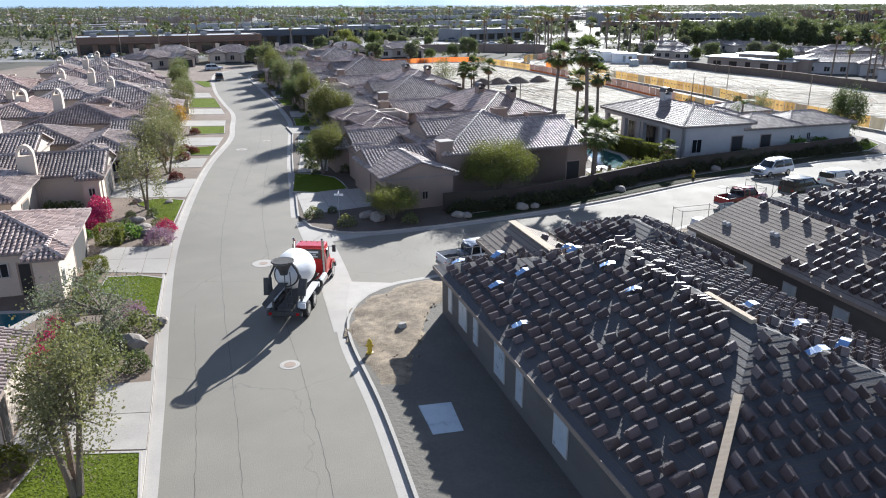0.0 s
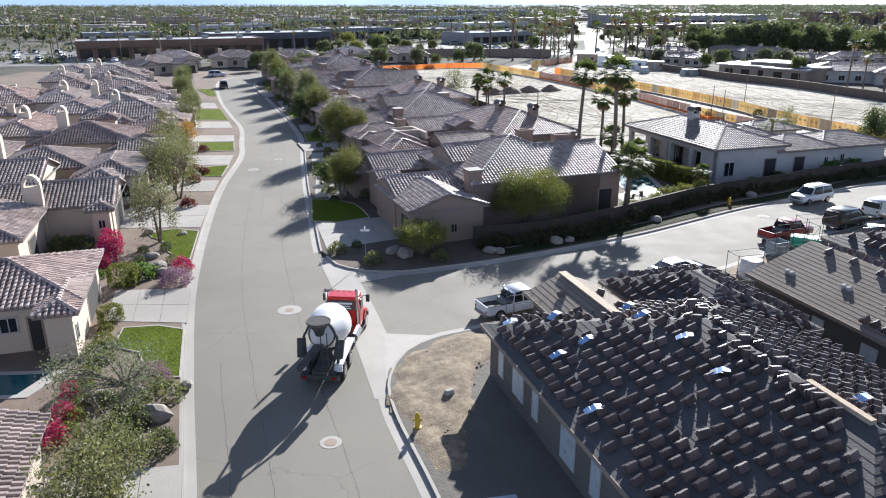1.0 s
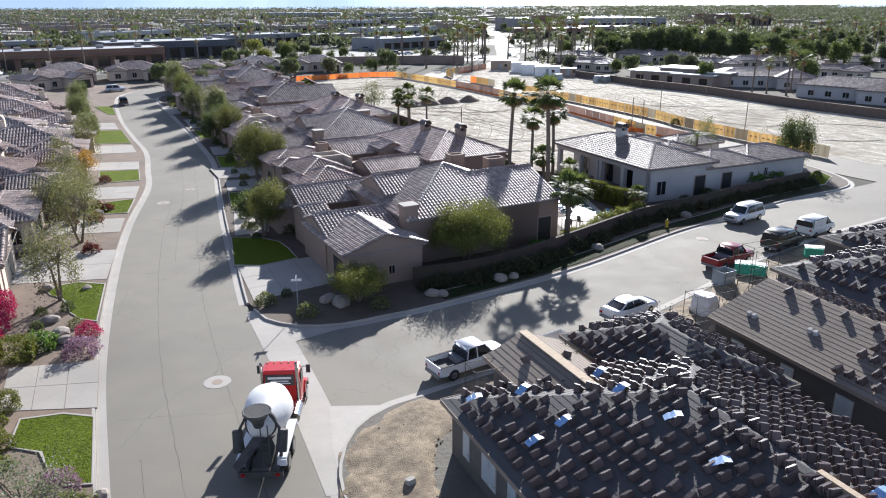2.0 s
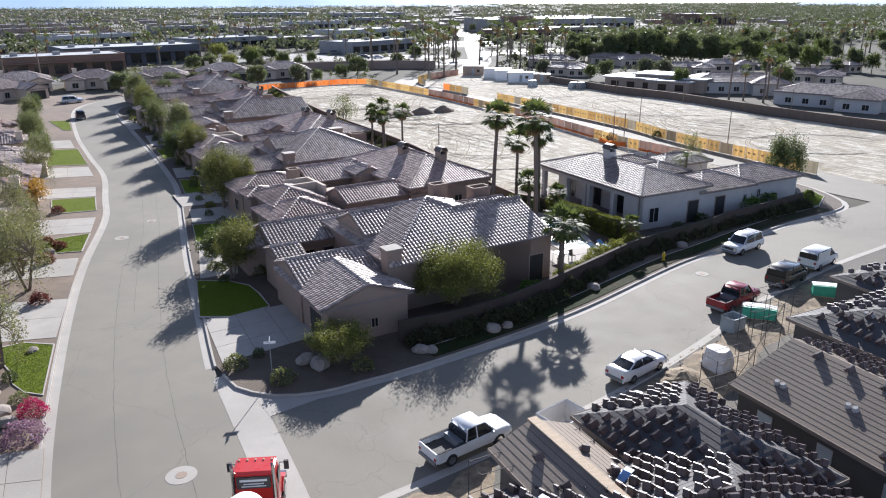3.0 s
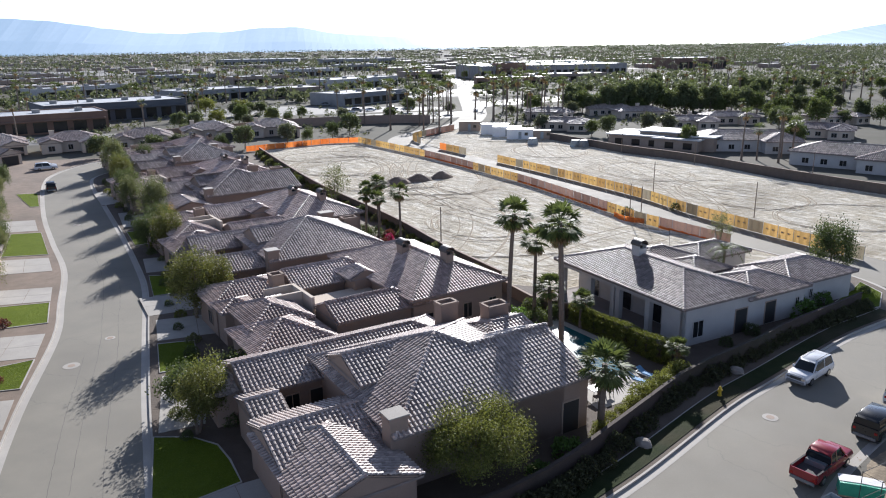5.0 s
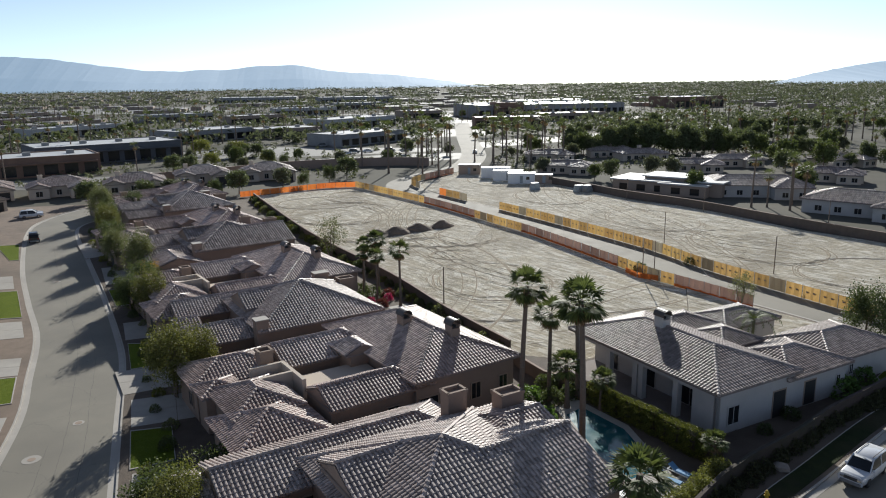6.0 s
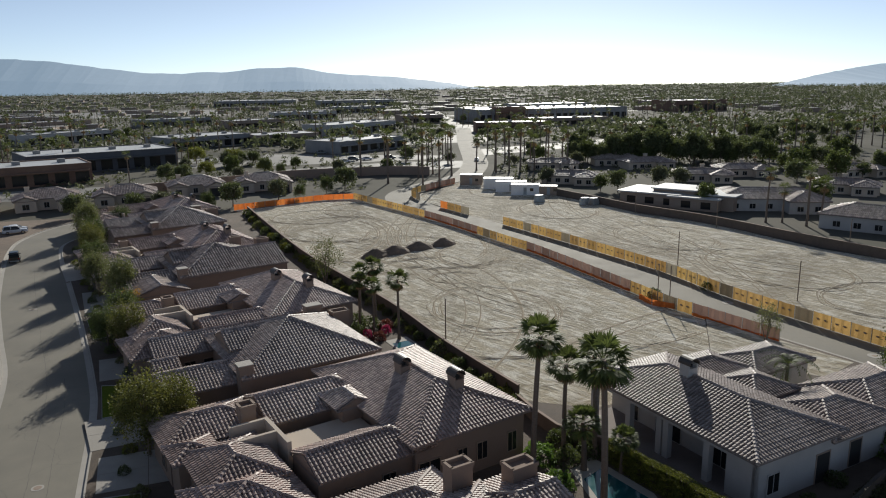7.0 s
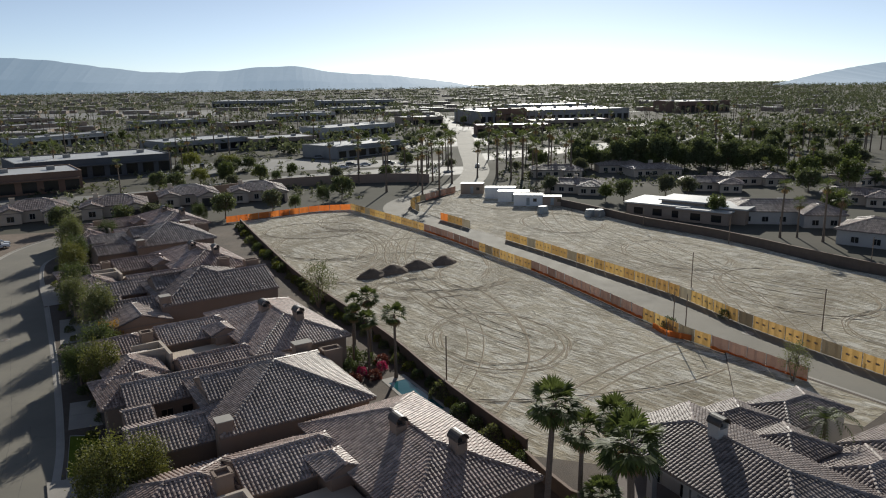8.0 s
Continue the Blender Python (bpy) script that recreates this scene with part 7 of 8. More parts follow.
def lumpy(name, label, category, x, y, l, w, h, material, seed, z=0.13, turn=28):
    """A soft sack or covered pile."""
    s, n, k = Shape(), 14, 6
    r_ = random.Random(seed)
    for i in range(k):
        f = i / (k - 1)
        for j in range(n):
            a = 2 * math.pi * j / n
            loose = category == "heap"
            q = (1 - (0.85 * f ** 1.2 if loose else 0.25 * f ** 2)) * (1 + r_.uniform(-0.08, 0.08))
            sq = 1 if loose else 1 / max(abs(math.cos(a)), abs(math.sin(a))) ** 0.7
            s.v.append((l / 2 * math.cos(a) * q * sq, w / 2 * math.sin(a) * q * sq, h * f + r_.uniform(-0.04, 0.04)))
    for i in range(k - 1):
        for j in range(n):
            s.f.append((i * n + j, i * n + (j + 1) % n, (i + 1) * n + (j + 1) % n, (i + 1) * n + j))
    s.f.append(tuple((k - 1) * n + j for j in range(n)))
    ob = new(name, s.mesh(name, material))
    ob.matrix_basis = pose(x, y, z, 0, 0, turn)
    return tagged(ob, label, category)


for i, (x, y) in enumerate(((9.2, 47.2), (10.8, 47.8), (12.9, 49.6), (11.4, 46.8), (12.4, 47.8))):
    lumpy("bulk_bag", "crumpled white bulk bag of building sand", "bulk bag", x, y, 1.3, 1.2, 1.15, "white_sheet", i)
lumpy("covered_pallet", "pallet wrapped in white plastic on sand", "pallet", 20.8, 53.8, 1.7, 1.9, 1.5, "white_sheet", 11)
for x, y, l_, a in ((28.7, 60.9, 2.6, -32), (37.4, 63.8, 2.9, -30)):
    tp = thing("wrapped_stack", "stack of materials wrapped in green sheeting by the kerb", "building materials", "wrapped stacks", at=pose(x, y, 0.14, 0, 0, a))
    part("pallet", Shape().box(-l_ / 2, l_ / 2, -0.5, 0.5, 0, 0.12), "wood", tp, "timber pallet")
    wr = part("wrapping", Shape().hull([(-l_ / 2, 0.12), (-l_ / 2 + 0.04, 0.6), (-l_ / 2, 1.0), (0, 1.05), (l_ / 2, 0.98), (l_ / 2 - 0.05, 0.5), (l_ / 2, 0.12)], -0.52, 0.52), "green_sheet", tp, "green plastic sheeting")
    part("cover", Shape().add([(-l_ / 2 - 0.02, -0.3, 1.012), (0, -0.32, 1.062), (l_ / 2 + 0.02, -0.28, 0.992), (-l_ / 2 - 0.02, 0.54, 1.012), (0, 0.54, 1.062), (l_ / 2 + 0.02, 0.54, 0.992), (-l_ / 2 - 0.02, -0.3, 1.032), (0, -0.32, 1.082), (l_ / 2 + 0.02, -0.28, 1.012), (-l_ / 2 - 0.02, 0.54, 1.032), (0, 0.54, 1.082), (l_ / 2 + 0.02, 0.54, 1.012)],
                                [(6, 7, 10, 9), (7, 8, 11, 10), (0, 3, 4, 1), (1, 4, 5, 2), (0, 1, 7, 6), (1, 2, 8, 7), (2, 5, 11, 8), (5, 4, 10, 11), (4, 3, 9, 10), (3, 0, 6, 9)]), "white_sheet", wr, "white top sheet")
lumpy("spoil_heap", "low heap of dug sandy soil", "heap", 17.8, 53.0, 3.2, 2.6, 0.5, "sand", 14)
lumpy("spoil_heap", "low heap of dug sandy soil", "heap", 15.4, 50.6, 2.8, 1.6, 0.4, "sand", 15)
lumpy("block", "pale concrete block on the dirt verge", "block", -3.5, 36.1, 0.6, 0.45, 0.4, "concrete", 16)
ob = structure("ground_sheet", Shape().slab([(-1.7, 24.7), (-0.3, 25.0), (-0.8, 27.5), (-2.4, 27.2)], 0.14, 0.17), "sheeting", "pale plastic sheet lying on bare soil", "plastic sheet", kind="")


def scaffold(x, y, turn, l, w, h):
    s = thing("scaffold", "thin steel scaffold frame beside a roof edge", "scaffold", at=pose(x, y, 0.14, 0, 0, turn))
    for a in (-l / 2, l / 2):
        for b in (-w / 2, w / 2):
            part("pole", Shape().tube([(a, b, 0), (a, b, h)], [0.024, 0.024], 5), "grime", s)
    for z_ in (h * 0.5, h - 0.1):
        part("rail", Shape().tube([(-l / 2, -w / 2, z_), (l / 2, -w / 2, z_), (l / 2, w / 2, z_), (-l / 2, w / 2, z_), (-l / 2, -w / 2, z_)], [0.02] * 5, 4), "grime", s)
    part("brace", Shape().tube([(-l / 2, -w / 2, 0.1), (l / 2, -w / 2, h - 0.1)], [0.016, 0.016], 4), "grime", s)


for x, y, t_, l in ((18.4, 49.0, 16, 3.2), (24.8, 55.2, 16, 3.0), (27.6, 58.0, 16, 3.0), (5.0, 41.8, 16, 3.0), (1.5, 40.9, 16, 2.6)):
    scaffold(x, y, t_, l, 1.2, 3.9)
sg_ = thing("street_sign", "slim street name sign on a grey pole", "street sign", at=pose(-9.9, 58.6, 0.14))
part("pole", Shape().tube([(0, 0, 0), (0, 0, 2.7)], [0.03, 0.03], 6), "bin_grey", sg_)
part("blade", Shape().box(-0.4, 0.4, -0.012, 0.012, 2.5, 2.68), "white_paint", sg_)
part("blade", Shape().box(-0.012, 0.012, -0.4, 0.4, 2.7, 2.88), "white_paint", sg_)


def boulder(x, y, r_, seed):
    rr = random.Random(seed)
    bm = bmesh.new()
    bmesh.ops.create_icosphere(bm, subdivisions=2, radius=1)
    for v in bm.verts:
        v.co *= 1 + 0.25 * noise.noise(v.co * 1.6 + Vector((seed, 0, 0)))
        v.co = Vector((v.co.x * r_ * 1.2, v.co.y * r_ * 0.9, max(v.co.z, -0.35) * r_ * 0.7))
    me = bpy.data.meshes.new("boulder")
    bm.to_mesh(me)
    bm.free()
    me.materials.append(M["stone"])
    ob = new("boulder", me)
    ob.matrix_basis = pose(x, y, 0.14 + r_ * 0.2, 0, 0, rr.uniform(0, 360))
    tagged(ob, "rounded grey-tan landscape boulder", "boulder", "landscape boulders")


M["stone"] = mat("stone", (0.23, 0.20, 0.17), (0.34, 0.30, 0.26), 2.0, 0.9, 0.5, world_coords=False)
for i, (x, y, r_) in enumerate(((6.9, 62.9, 0.7), (8.2, 63.3, 0.5), (0.8, 60.4, 0.6), (1.6, 60.2, 0.5), (-6.6, 59.6, 0.8), (-7.6, 60.4, 0.7), (18.0, 69.6, 0.6), (31.5, 79.0, 0.6), (-26.6, 56.8, 0.7), (-25.8, 55.6, 0.6), (-28.2, 59.4, 0.6), (-19.0, 34.2, 0.8), (-22.6, 36.0, 0.7), (-18.3, 37.4, 0.4), (-33.8, 88.4, 0.5), (-33.6, 90.0, 0.6), (-36.0, 90.6, 0.5), (55, 97.5, 1.2), (57, 96.4, 0.9), (56, 100, 1.0), (53.6, 96, 0.9), (-12.9, 86, 0.6), (-16.4, 87, 0.5), (-30.8, 66.4, 0.5), (-27.6, 66.0, 0.4))):
    boulder(x, y, r_, i)


# ---- walls and fences ----
M["block_wall"] = mat("block_wall", (0.10, 0.077, 0.062), (0.14, 0.11, 0.09), 0.8, 0.9, 0.4, fine=20)
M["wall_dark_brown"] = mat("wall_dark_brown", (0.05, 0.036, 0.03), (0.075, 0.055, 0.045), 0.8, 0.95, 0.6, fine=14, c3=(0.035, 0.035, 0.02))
M["fence_yellow"] = mat("fence_yellow", (0.52, 0.32, 0.10), (0.60, 0.39, 0.15), 0.5, 0.7, 0.3, c3=(0.40, 0.25, 0.10), per_object=0.3)
M["fence_faded"] = mat("fence_faded", (0.46, 0.38, 0.24), (0.52, 0.44, 0.30), 0.5, 0.8, 0.3, c3=(0.38, 0.27, 0.15), per_object=0.4)
M["fence_orange"] = mat("fence_orange", (0.62, 0.16, 0.03), (0.70, 0.22, 0.06), 0.6, 0.7, 0.3, per_object=0.2)
M["fence_tan"] = mat("fence_tan", (0.36, 0.22, 0.17), (0.44, 0.28, 0.21), 0.6, 0.8, 0.3, per_object=0.3)

for k in ("fence_yellow", "fence_faded", "fence_orange", "fence_tan"):
    n_, l_ = M[k].node_tree.nodes, M[k].node_tree.links
    tr_ = n_.new("ShaderNodeBsdfTranslucent")
    l_.new(n_["Principled BSDF"].inputs["Base Color"].links[0].from_socket, tr_.inputs["Color"])
    mx_ = n_.new("ShaderNodeMixShader")
    mx_.inputs[0].default_value = 0.42 if k == "fence_yellow" else (0.5 if k == "fence_orange" else 0.15)
    l_.new(n_["Principled BSDF"].outputs[0], mx_.inputs[1]), l_.new(tr_.outputs[0], mx_.inputs[2])
    l_.new(mx_.outputs[0], n_["Material Output"].inputs["Surface"])


def wall_run(name, pts, h, t, label, material="block_wall", cap=True):
    line = spline(pts, 3)
    w = Shape()
    ribbon(w, offset(line, -t / 2), offset(line, t / 2), -0.05, h)
    ob = structure(name, w, material, label, "wall")
    if cap:
        c_ = Shape()
        ribbon(c_, offset(line, -t / 2 - 0.05), offset(line, t / 2 + 0.05), h, h + 0.07)
        part("coping", c_, "wall_dark_brown" if material == "wall_dark_brown" else "stucco", ob)


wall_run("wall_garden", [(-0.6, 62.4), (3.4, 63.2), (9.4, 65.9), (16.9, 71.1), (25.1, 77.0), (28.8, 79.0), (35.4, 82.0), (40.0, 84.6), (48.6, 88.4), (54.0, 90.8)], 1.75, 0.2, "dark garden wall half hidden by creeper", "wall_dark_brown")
wall_run("wall_rear", [(18.0, 107.6), (13.6, 121.8), (9.0, 140.3), (0.2, 167.3), (-5.5, 188.6), (-15.5, 232)], 1.8, 0.2, "brown block wall behind the gardens")
wall_run("wall_far", [(62, 268), (69, 243), (75.2, 223), (79.4, 208), (88.5, 188), (95, 165), (104, 140), (124, 100)], 1.9, 0.25, "grey-brown block wall edging the far lot")
wall_run("wall_pool", [(27.2, 80.2), (25.0, 88), (22.8, 94.8), (19.0, 99), (17.4, 106)], 1.5, 0.2, "low garden wall between two houses")
wall_run("wall_entry", [(-60, 272), (-30, 286), (-4, 300), (30, 302), (44, 296)], 3.0, 0.4, "long tan wall along the main road", "stucco")


def fence(name, pts, h, spec, label):
    """A screen fence of posts and cloth panels; spec gives the cloth by stretch of its length."""
    line = resample(spline(pts, 2), max(3, int(sum((Vector(b) - Vector(a)).length for a, b in zip(pts, pts[1:])) / 2.6)))
    f = thing(name, label, "fence")
    n = len(line)
    for i in range(n - 1):
        a, b = line[i], line[i + 1]
        d = (b - a).normalized()
        part("post", Shape().tube([(a.x, a.y, -0.05), (a.x, a.y, h + 0.1)], [0.035, 0.035], 5), "bin_grey", f)
        k = spec[int(i / (n - 1) * len(spec))]
        if k == "y" and (i * 7919) % 100 < 16:
            k = "f"
        s = Shape()
        m_ = 6
        nrm_ = Vector((-d.y, d.x))
        for j in range(m_ + 1):
            p = a.lerp(b, 0.02 + 0.96 * j / m_) + nrm_ * (0.05 * math.sin(j * 2.1 + i))
            s.v += [(p.x, p.y, 0.05 + 0.02 * math.sin(j + i)), (p.x, p.y, h - 0.03 * math.sin(math.pi * j / m_))]
        s.f = [(2 * j, 2 * j + 2, 2 * j + 3, 2 * j + 1) for j in range(m_)]
        pn = part("panel", s, {"y": "fence_yellow", "f": "fence_faded", "o": "fence_orange", "t": "fence_tan"}[k], f)
        if k == "t":
            lo_, hi_ = a + nrm_ * 0.12, b + nrm_ * 0.12
            sk = Shape()
            for j in range(5):
                p = lo_.lerp(hi_, j / 4) + nrm_ * (0.05 * math.sin(j * 1.7 + i))
                sk.v += [(p.x, p.y, -0.02), (p.x - nrm_.x * 0.06, p.y - nrm_.y * 0.06, 0.38 + 0.08 * math.sin(j * 2.3 + i * 1.9))]
            sk.f = [(2 * j, 2 * j + 2, 2 * j + 3, 2 * j + 1) for j in range(4)]
            part("netting", sk, "fence_orange", pn, "sagging orange netting along the fence foot")
        if k == "y":
            for q in (0.3, 0.7):
                c_ = a.lerp(b, q)
                for sd_ in (-0.09, 0.09):
                    o_ = c_ + nrm_ * sd_
                    arc = [(o_.x + d.x * 0.2 * math.cos(w), o_.y + d.y * 0.2 * math.cos(w), h * 0.62 - 0.24 * math.sin(w)) for w in np.linspace(0, math.pi, 7)]
                    part("wind_flap", Shape().add(arc, [tuple(range(7))]), "deck", pn)
    return f


fence("site_fence", [(54.6, 116.6), (50.8, 127), (48.4, 133.5), (47.2, 140.5), (41.4, 169.2), (38.2, 179.8), (30.2, 206.2), (22.6, 226), (13, 248.4)], 1.8, "ttyytttttyyytttt" "yyyyyy", "temporary site fence of yellow and brown cloth panels")
fence("site_fence", [(13, 248.4), (4, 248.4), (-2.5, 245.4), (-19.4, 237.6)], 1.6, "oo", "temporary site fence of bright orange mesh")
fence("site_fence", [(67.5, 106), (64.4, 117), (61.2, 129), (59.2, 138), (57.2, 153), (48.4, 184), (43.2, 200)], 1.9, "yyyyyyyy", "temporary site fence of yellow cloth panels")
fence("site_fence", [(38.6, 214), (35.2, 224), (34, 227)], 1.9, "yyo", "temporary site fence of yellow cloth panels")
fence("site_fence", [(30.8, 240), (30.0, 250), (36, 259), (48, 272)], 1.9, "yt", "temporary site fence of yellow cloth panels")
fence("orange_netting", [(49.0, 131.8), (46.6, 134.6), (46.4, 138.0)], 0.9, "o", "low orange safety netting round a bush")
for x, y, h in ((47.6, 134.6, 6.2), (50.2, 135.8, 5.4), (87.3, 183.4, 5.7), (78.6, 205, 5.7), (68.4, 131.5, 6.0), (62.5, 155.5, 6.0), (99.5, 158, 6.0), (13.9, 124.4, 6.4), (66, 246, 6)):
    s = thing("site_pole", "slim wooden site pole standing in dirt", "pole", "site poles", at=pose(x, y, 0))
    part("shaft", Shape().tube([(0, 0, 0), (0, 0, h)], [0.09, 0.07], 6), "bark", s)
for i, (x, y, r_) in enumerate(((11, 176, 3.2), (15, 178, 3.6), (20, 180.5, 3.6), (25.5, 182.5, 3.0))):
    lumpy("spoil_mound", "dark heap of spoil on the dirt lot", "heap", x, y, r_ * 2, r_ * 1.3, 1.5, "soil", 40 + i, z=-0.05, turn=20)
M["container_white"] = mat("container_white", (0.62, 0.63, 0.64), (0.70, 0.71, 0.72), 1.0, 0.5, 0.1, stretch=(6, 1, 1))
for x, y, l, w, h, t_, mt, lab in ((58.4, 257, 9, 3.2, 3.2, -20, "container_white", "white site cabin on a dirt lot"), (60.4, 250, 9, 3.2, 3.0, -20, "container_white", "white site cabin on a dirt lot"), (62.4, 242.5, 8, 3.4, 3.0, -20, "container_white", "white site cabin on a dirt lot"), (52.5, 268, 7, 3, 3.2, -20, "trim", "brown site cabin with a pale roof"), (68.6, 240, 5, 2.5, 2.6, -20, "trim", "brown storage box on the lot")):
    c_ = thing("site_cabin", lab, "site cabin", at=pose(x, y, 0, 0, 0, t_))
    part("body", Shape().box(-l / 2, l / 2, -w / 2, w / 2, 0.0, h), mt, c_)
    part("roof", Shape().box(-l / 2 - .1, l / 2 + .1, -w / 2 - .1, w / 2 + .1, h, h + 0.12), "container_white", c_)
    part("door", Shape().box(-0.45, 0.45, -w / 2 - 0.03, -w / 2, 0.2, 2.3), "bin_grey", c_)
    part("window", Shape().box(1.4, 2.4, -w / 2 - 0.03, -w / 2, 1.2, 2.1), "dark_glass", c_)
for x, y in ((62, 229), (72, 221), (74, 220)):
    lumpy("block_pallet", "stacked pallets of grey blocks", "pallet", x, y, 3.2, 2.2, 1.9, "bin_grey", int(x), z=-0.03)
M["water"] = mat("water", (0.014, 0.095, 0.11), (0.02, 0.12, 0.135), 0.5, 0.06, 0.05)
for name, L in (("pool", [(18.6, 91.8), (20.6, 93.0), (22.5, 88.0), (22.2, 81.0), (19.4, 80.2), (18.5, 84.0)]), ("pool", [(10.2, 118.4), (12.6, 119.2), (9.8, 128), (7.6, 127.2)]), ("pool", [(-33, 36.2), (-27.4, 36.6), (-26.8, 39.0), (-32.4, 38.8)])):
    structure(name, Shape().slab(L, 0.1, 0.165), "water", "turquoise garden swimming pool", "pool")
    c0 = Vector((sum(p[0] for p in L) / len(L), sum(p[1] for p in L) / len(L)))
    structure("pool_deck", ribbon(Shape(), [Vector(p) for p in L + L[:1]], [c0 + (Vector(p) - c0) * 1.3 for p in L + L[:1]], 0.1, 0.185), "concrete", "pale paving round a swimming pool", "paving")

structure("patio", Shape().slab([(16.9, 75.2), (20.8, 76.6), (24.6, 79.4), (24.2, 80.2), (22.6, 79.6), (18.6, 78.8), (17.6, 80.6), (16.2, 80.0)], 0.1, 0.17), "concrete", "pale patio between a house and a pool", "paving")
M["cushion_blue"] = mat("cushion_blue", (0.14, 0.30, 0.52), (0.18, 0.36, 0.58), 3.0, 0.8, 0.2)
for x, y, a in ((22.0, 79.0, 125), (23.3, 79.9, 118)):
    lg = thing("sun_lounger", "sun lounger with a blue cushion beside a pool", "sun lounger", "poolside loungers", at=pose(x, y, 0.17, 0, 0, a))
    part("frame", Shape().box(-0.95, 0.95, -0.32, -0.27, 0.26, 0.32).box(-0.95, 0.95, 0.27, 0.32, 0.26, 0.32).box(-0.95, -0.9, -0.27, 0.27, 0.26, 0.32).box(0.9, 0.95, -0.27, 0.27, 0.26, 0.32), "white_paint", lg)
    for lx in (-0.88, 0.82):
        for ly in (-0.32, 0.27):
            part("leg", Shape().box(lx, lx + 0.05, ly, ly + 0.05, 0, 0.26), "white_paint", lg)
    part("cushion", Shape().box(-0.92, 0.3, -0.27, 0.27, 0.325, 0.41, 0.03), "cushion_blue", lg, "blue cushion")
    part("backrest", Shape().hull([(0.3, 0.325), (0.9, 0.68), (0.86, 0.76), (0.28, 0.42)], -0.27, 0.27), "cushion_blue", lg, "blue raised backrest")
tb = thing("patio_table", "white patio table outside a house", "table", at=pose(17.7, 77.6, 0.17, 0, 0, 20))
part("tabletop", Shape().box(-0.75, 0.75, -0.5, 0.5, 0.7, 0.76, 0.02), "white_paint", tb)
for lx, ly in ((-0.66, -0.42), (0.66, -0.42), (0.66, 0.42), (-0.66, 0.42)):
    part("leg", Shape().tube([(lx, ly, 0), (lx, ly, 0.7)], [0.035, 0.035], 6), "white_paint", tb)
for x, y, a in ((18.8, 77.4, 110), (17.3, 76.6, 10)):
    pc = thing("patio_chair", "dark wicker chair at a patio table", "chair", "patio chairs", at=pose(x, y, 0.17, 0, 0, a))
    part("seat", Shape().box(-0.25, 0.25, -0.25, 0.25, 0.4, 0.47, 0.02), "palm_bark", pc)
    part("backrest", Shape().hull([(0.2, 0.47), (0.28, 0.95), (0.33, 0.95), (0.25, 0.47)], -0.25, 0.25), "palm_bark", pc)
    for lx in (-0.23, 0.19):
        for ly in (-0.24, 0.2):
            part("leg", Shape().box(lx, lx + 0.04, ly, ly + 0.04, 0, 0.4), "palm_bark", pc)
structure("edging", ribbon(Shape(), offset(vl, 2.1), offset(vl, 2.18), 0.15, 0.2), "concrete", "thin pale edging between grass and planting bed", "edging")

# clods, stones and dry sticks over the sandy verges
crng = np.random.default_rng(9)
cv, cq = [], []
for i in range(3200):
    if i < 2200:
        x, y = crng.uniform(-6.4, 1.6), crng.uniform(30, 45.5)
        if not inside_poly([-6.2, -6.0, -5.1, -3.6, -1.6, 2.2, 1.2, -1.8, -2.2, -2.6, -4.2], [36.0, 39.2, 41.3, 42.8, 43.8, 45.6, 41.6, 39.2, 36, 30.4, 30.4], x, y):
            continue
    else:
        t_ = crng.random()
        x, y = 6 + 34 * t_ + crng.normal(0, 0.8), 46.6 + 20.2 * t_ + crng.normal(0, 0.9)
    r_ = 0.02 + 0.08 * crng.random() ** 5
    k = len(cv)
    for dx, dy, dz in ((1, 0, 0), (0, 1, 0), (-1, 0, 0), (0, -1, 0), (0, 0, 1)):
        j_ = crng.uniform(0.6, 1.3)
        cv.append((x + dx * r_ * j_, y + dy * r_ * j_, 0.14 + 0.05 * crng.random() + dz * r_ * 1.1 * j_))
    cq += [(k + a_, k + (a_ + 1) % 4, k + 4) for a_ in range(4)]
cl_ = Shape()
cl_.v, cl_.f = cv, cq
tagged(new("rubble", cl_.mesh("rubble", "sand")), "clods and stones strewn over sandy verges", "rubble", kind="stuff")


# ---- the town beyond ----
M["roof_white"] = mat("roof_white", (0.50, 0.50, 0.49), (0.62, 0.62, 0.60), 0.1, 0.5, 0.1, c3=(0.36, 0.36, 0.35), spec=0.5)
M["wall_brown"] = mat("wall_brown", (0.19, 0.115, 0.08), (0.24, 0.15, 0.105), 0.3, 0.9, 0.1, c3=(0.15, 0.09, 0.07))
M["wall_dark"] = mat("wall_dark", (0.085, 0.09, 0.10), (0.12, 0.125, 0.135), 0.3, 0.8, 0.1)
M["wall_tan"] = mat("wall_tan", (0.30, 0.23, 0.18), (0.36, 0.28, 0.22), 0.3, 0.9, 0.1)
M["wall_grey"] = mat("wall_grey", (0.24, 0.235, 0.23), (0.32, 0.31, 0.30), 0.3, 0.9, 0.1)
M["lot_grey"] = mat("lot_grey", (0.19, 0.183, 0.17), (0.24, 0.23, 0.212), 0.1, 0.75, 0.05, c3=(0.28, 0.268, 0.25), spec=0.3)

M["leaf_far_mixed"] = leaf_mat("leaf_far_mixed", (0.075, 0.084, 0.054), (0.12, 0.128, 0.082))
# far palm foliage, greyed and lightened: air haze put into the leaf colour
M["leaf_hazed"] = leaf_mat("leaf_hazed", (0.10, 0.104, 0.086), (0.14, 0.144, 0.118))
M["roof_mixed"] = mat("roof_mixed", (0.22, 0.205, 0.185), (0.34, 0.32, 0.30), 0.006, 0.6, 0.0, c3=(0.46, 0.44, 0.42), per_island=0.8, spec=0.4)


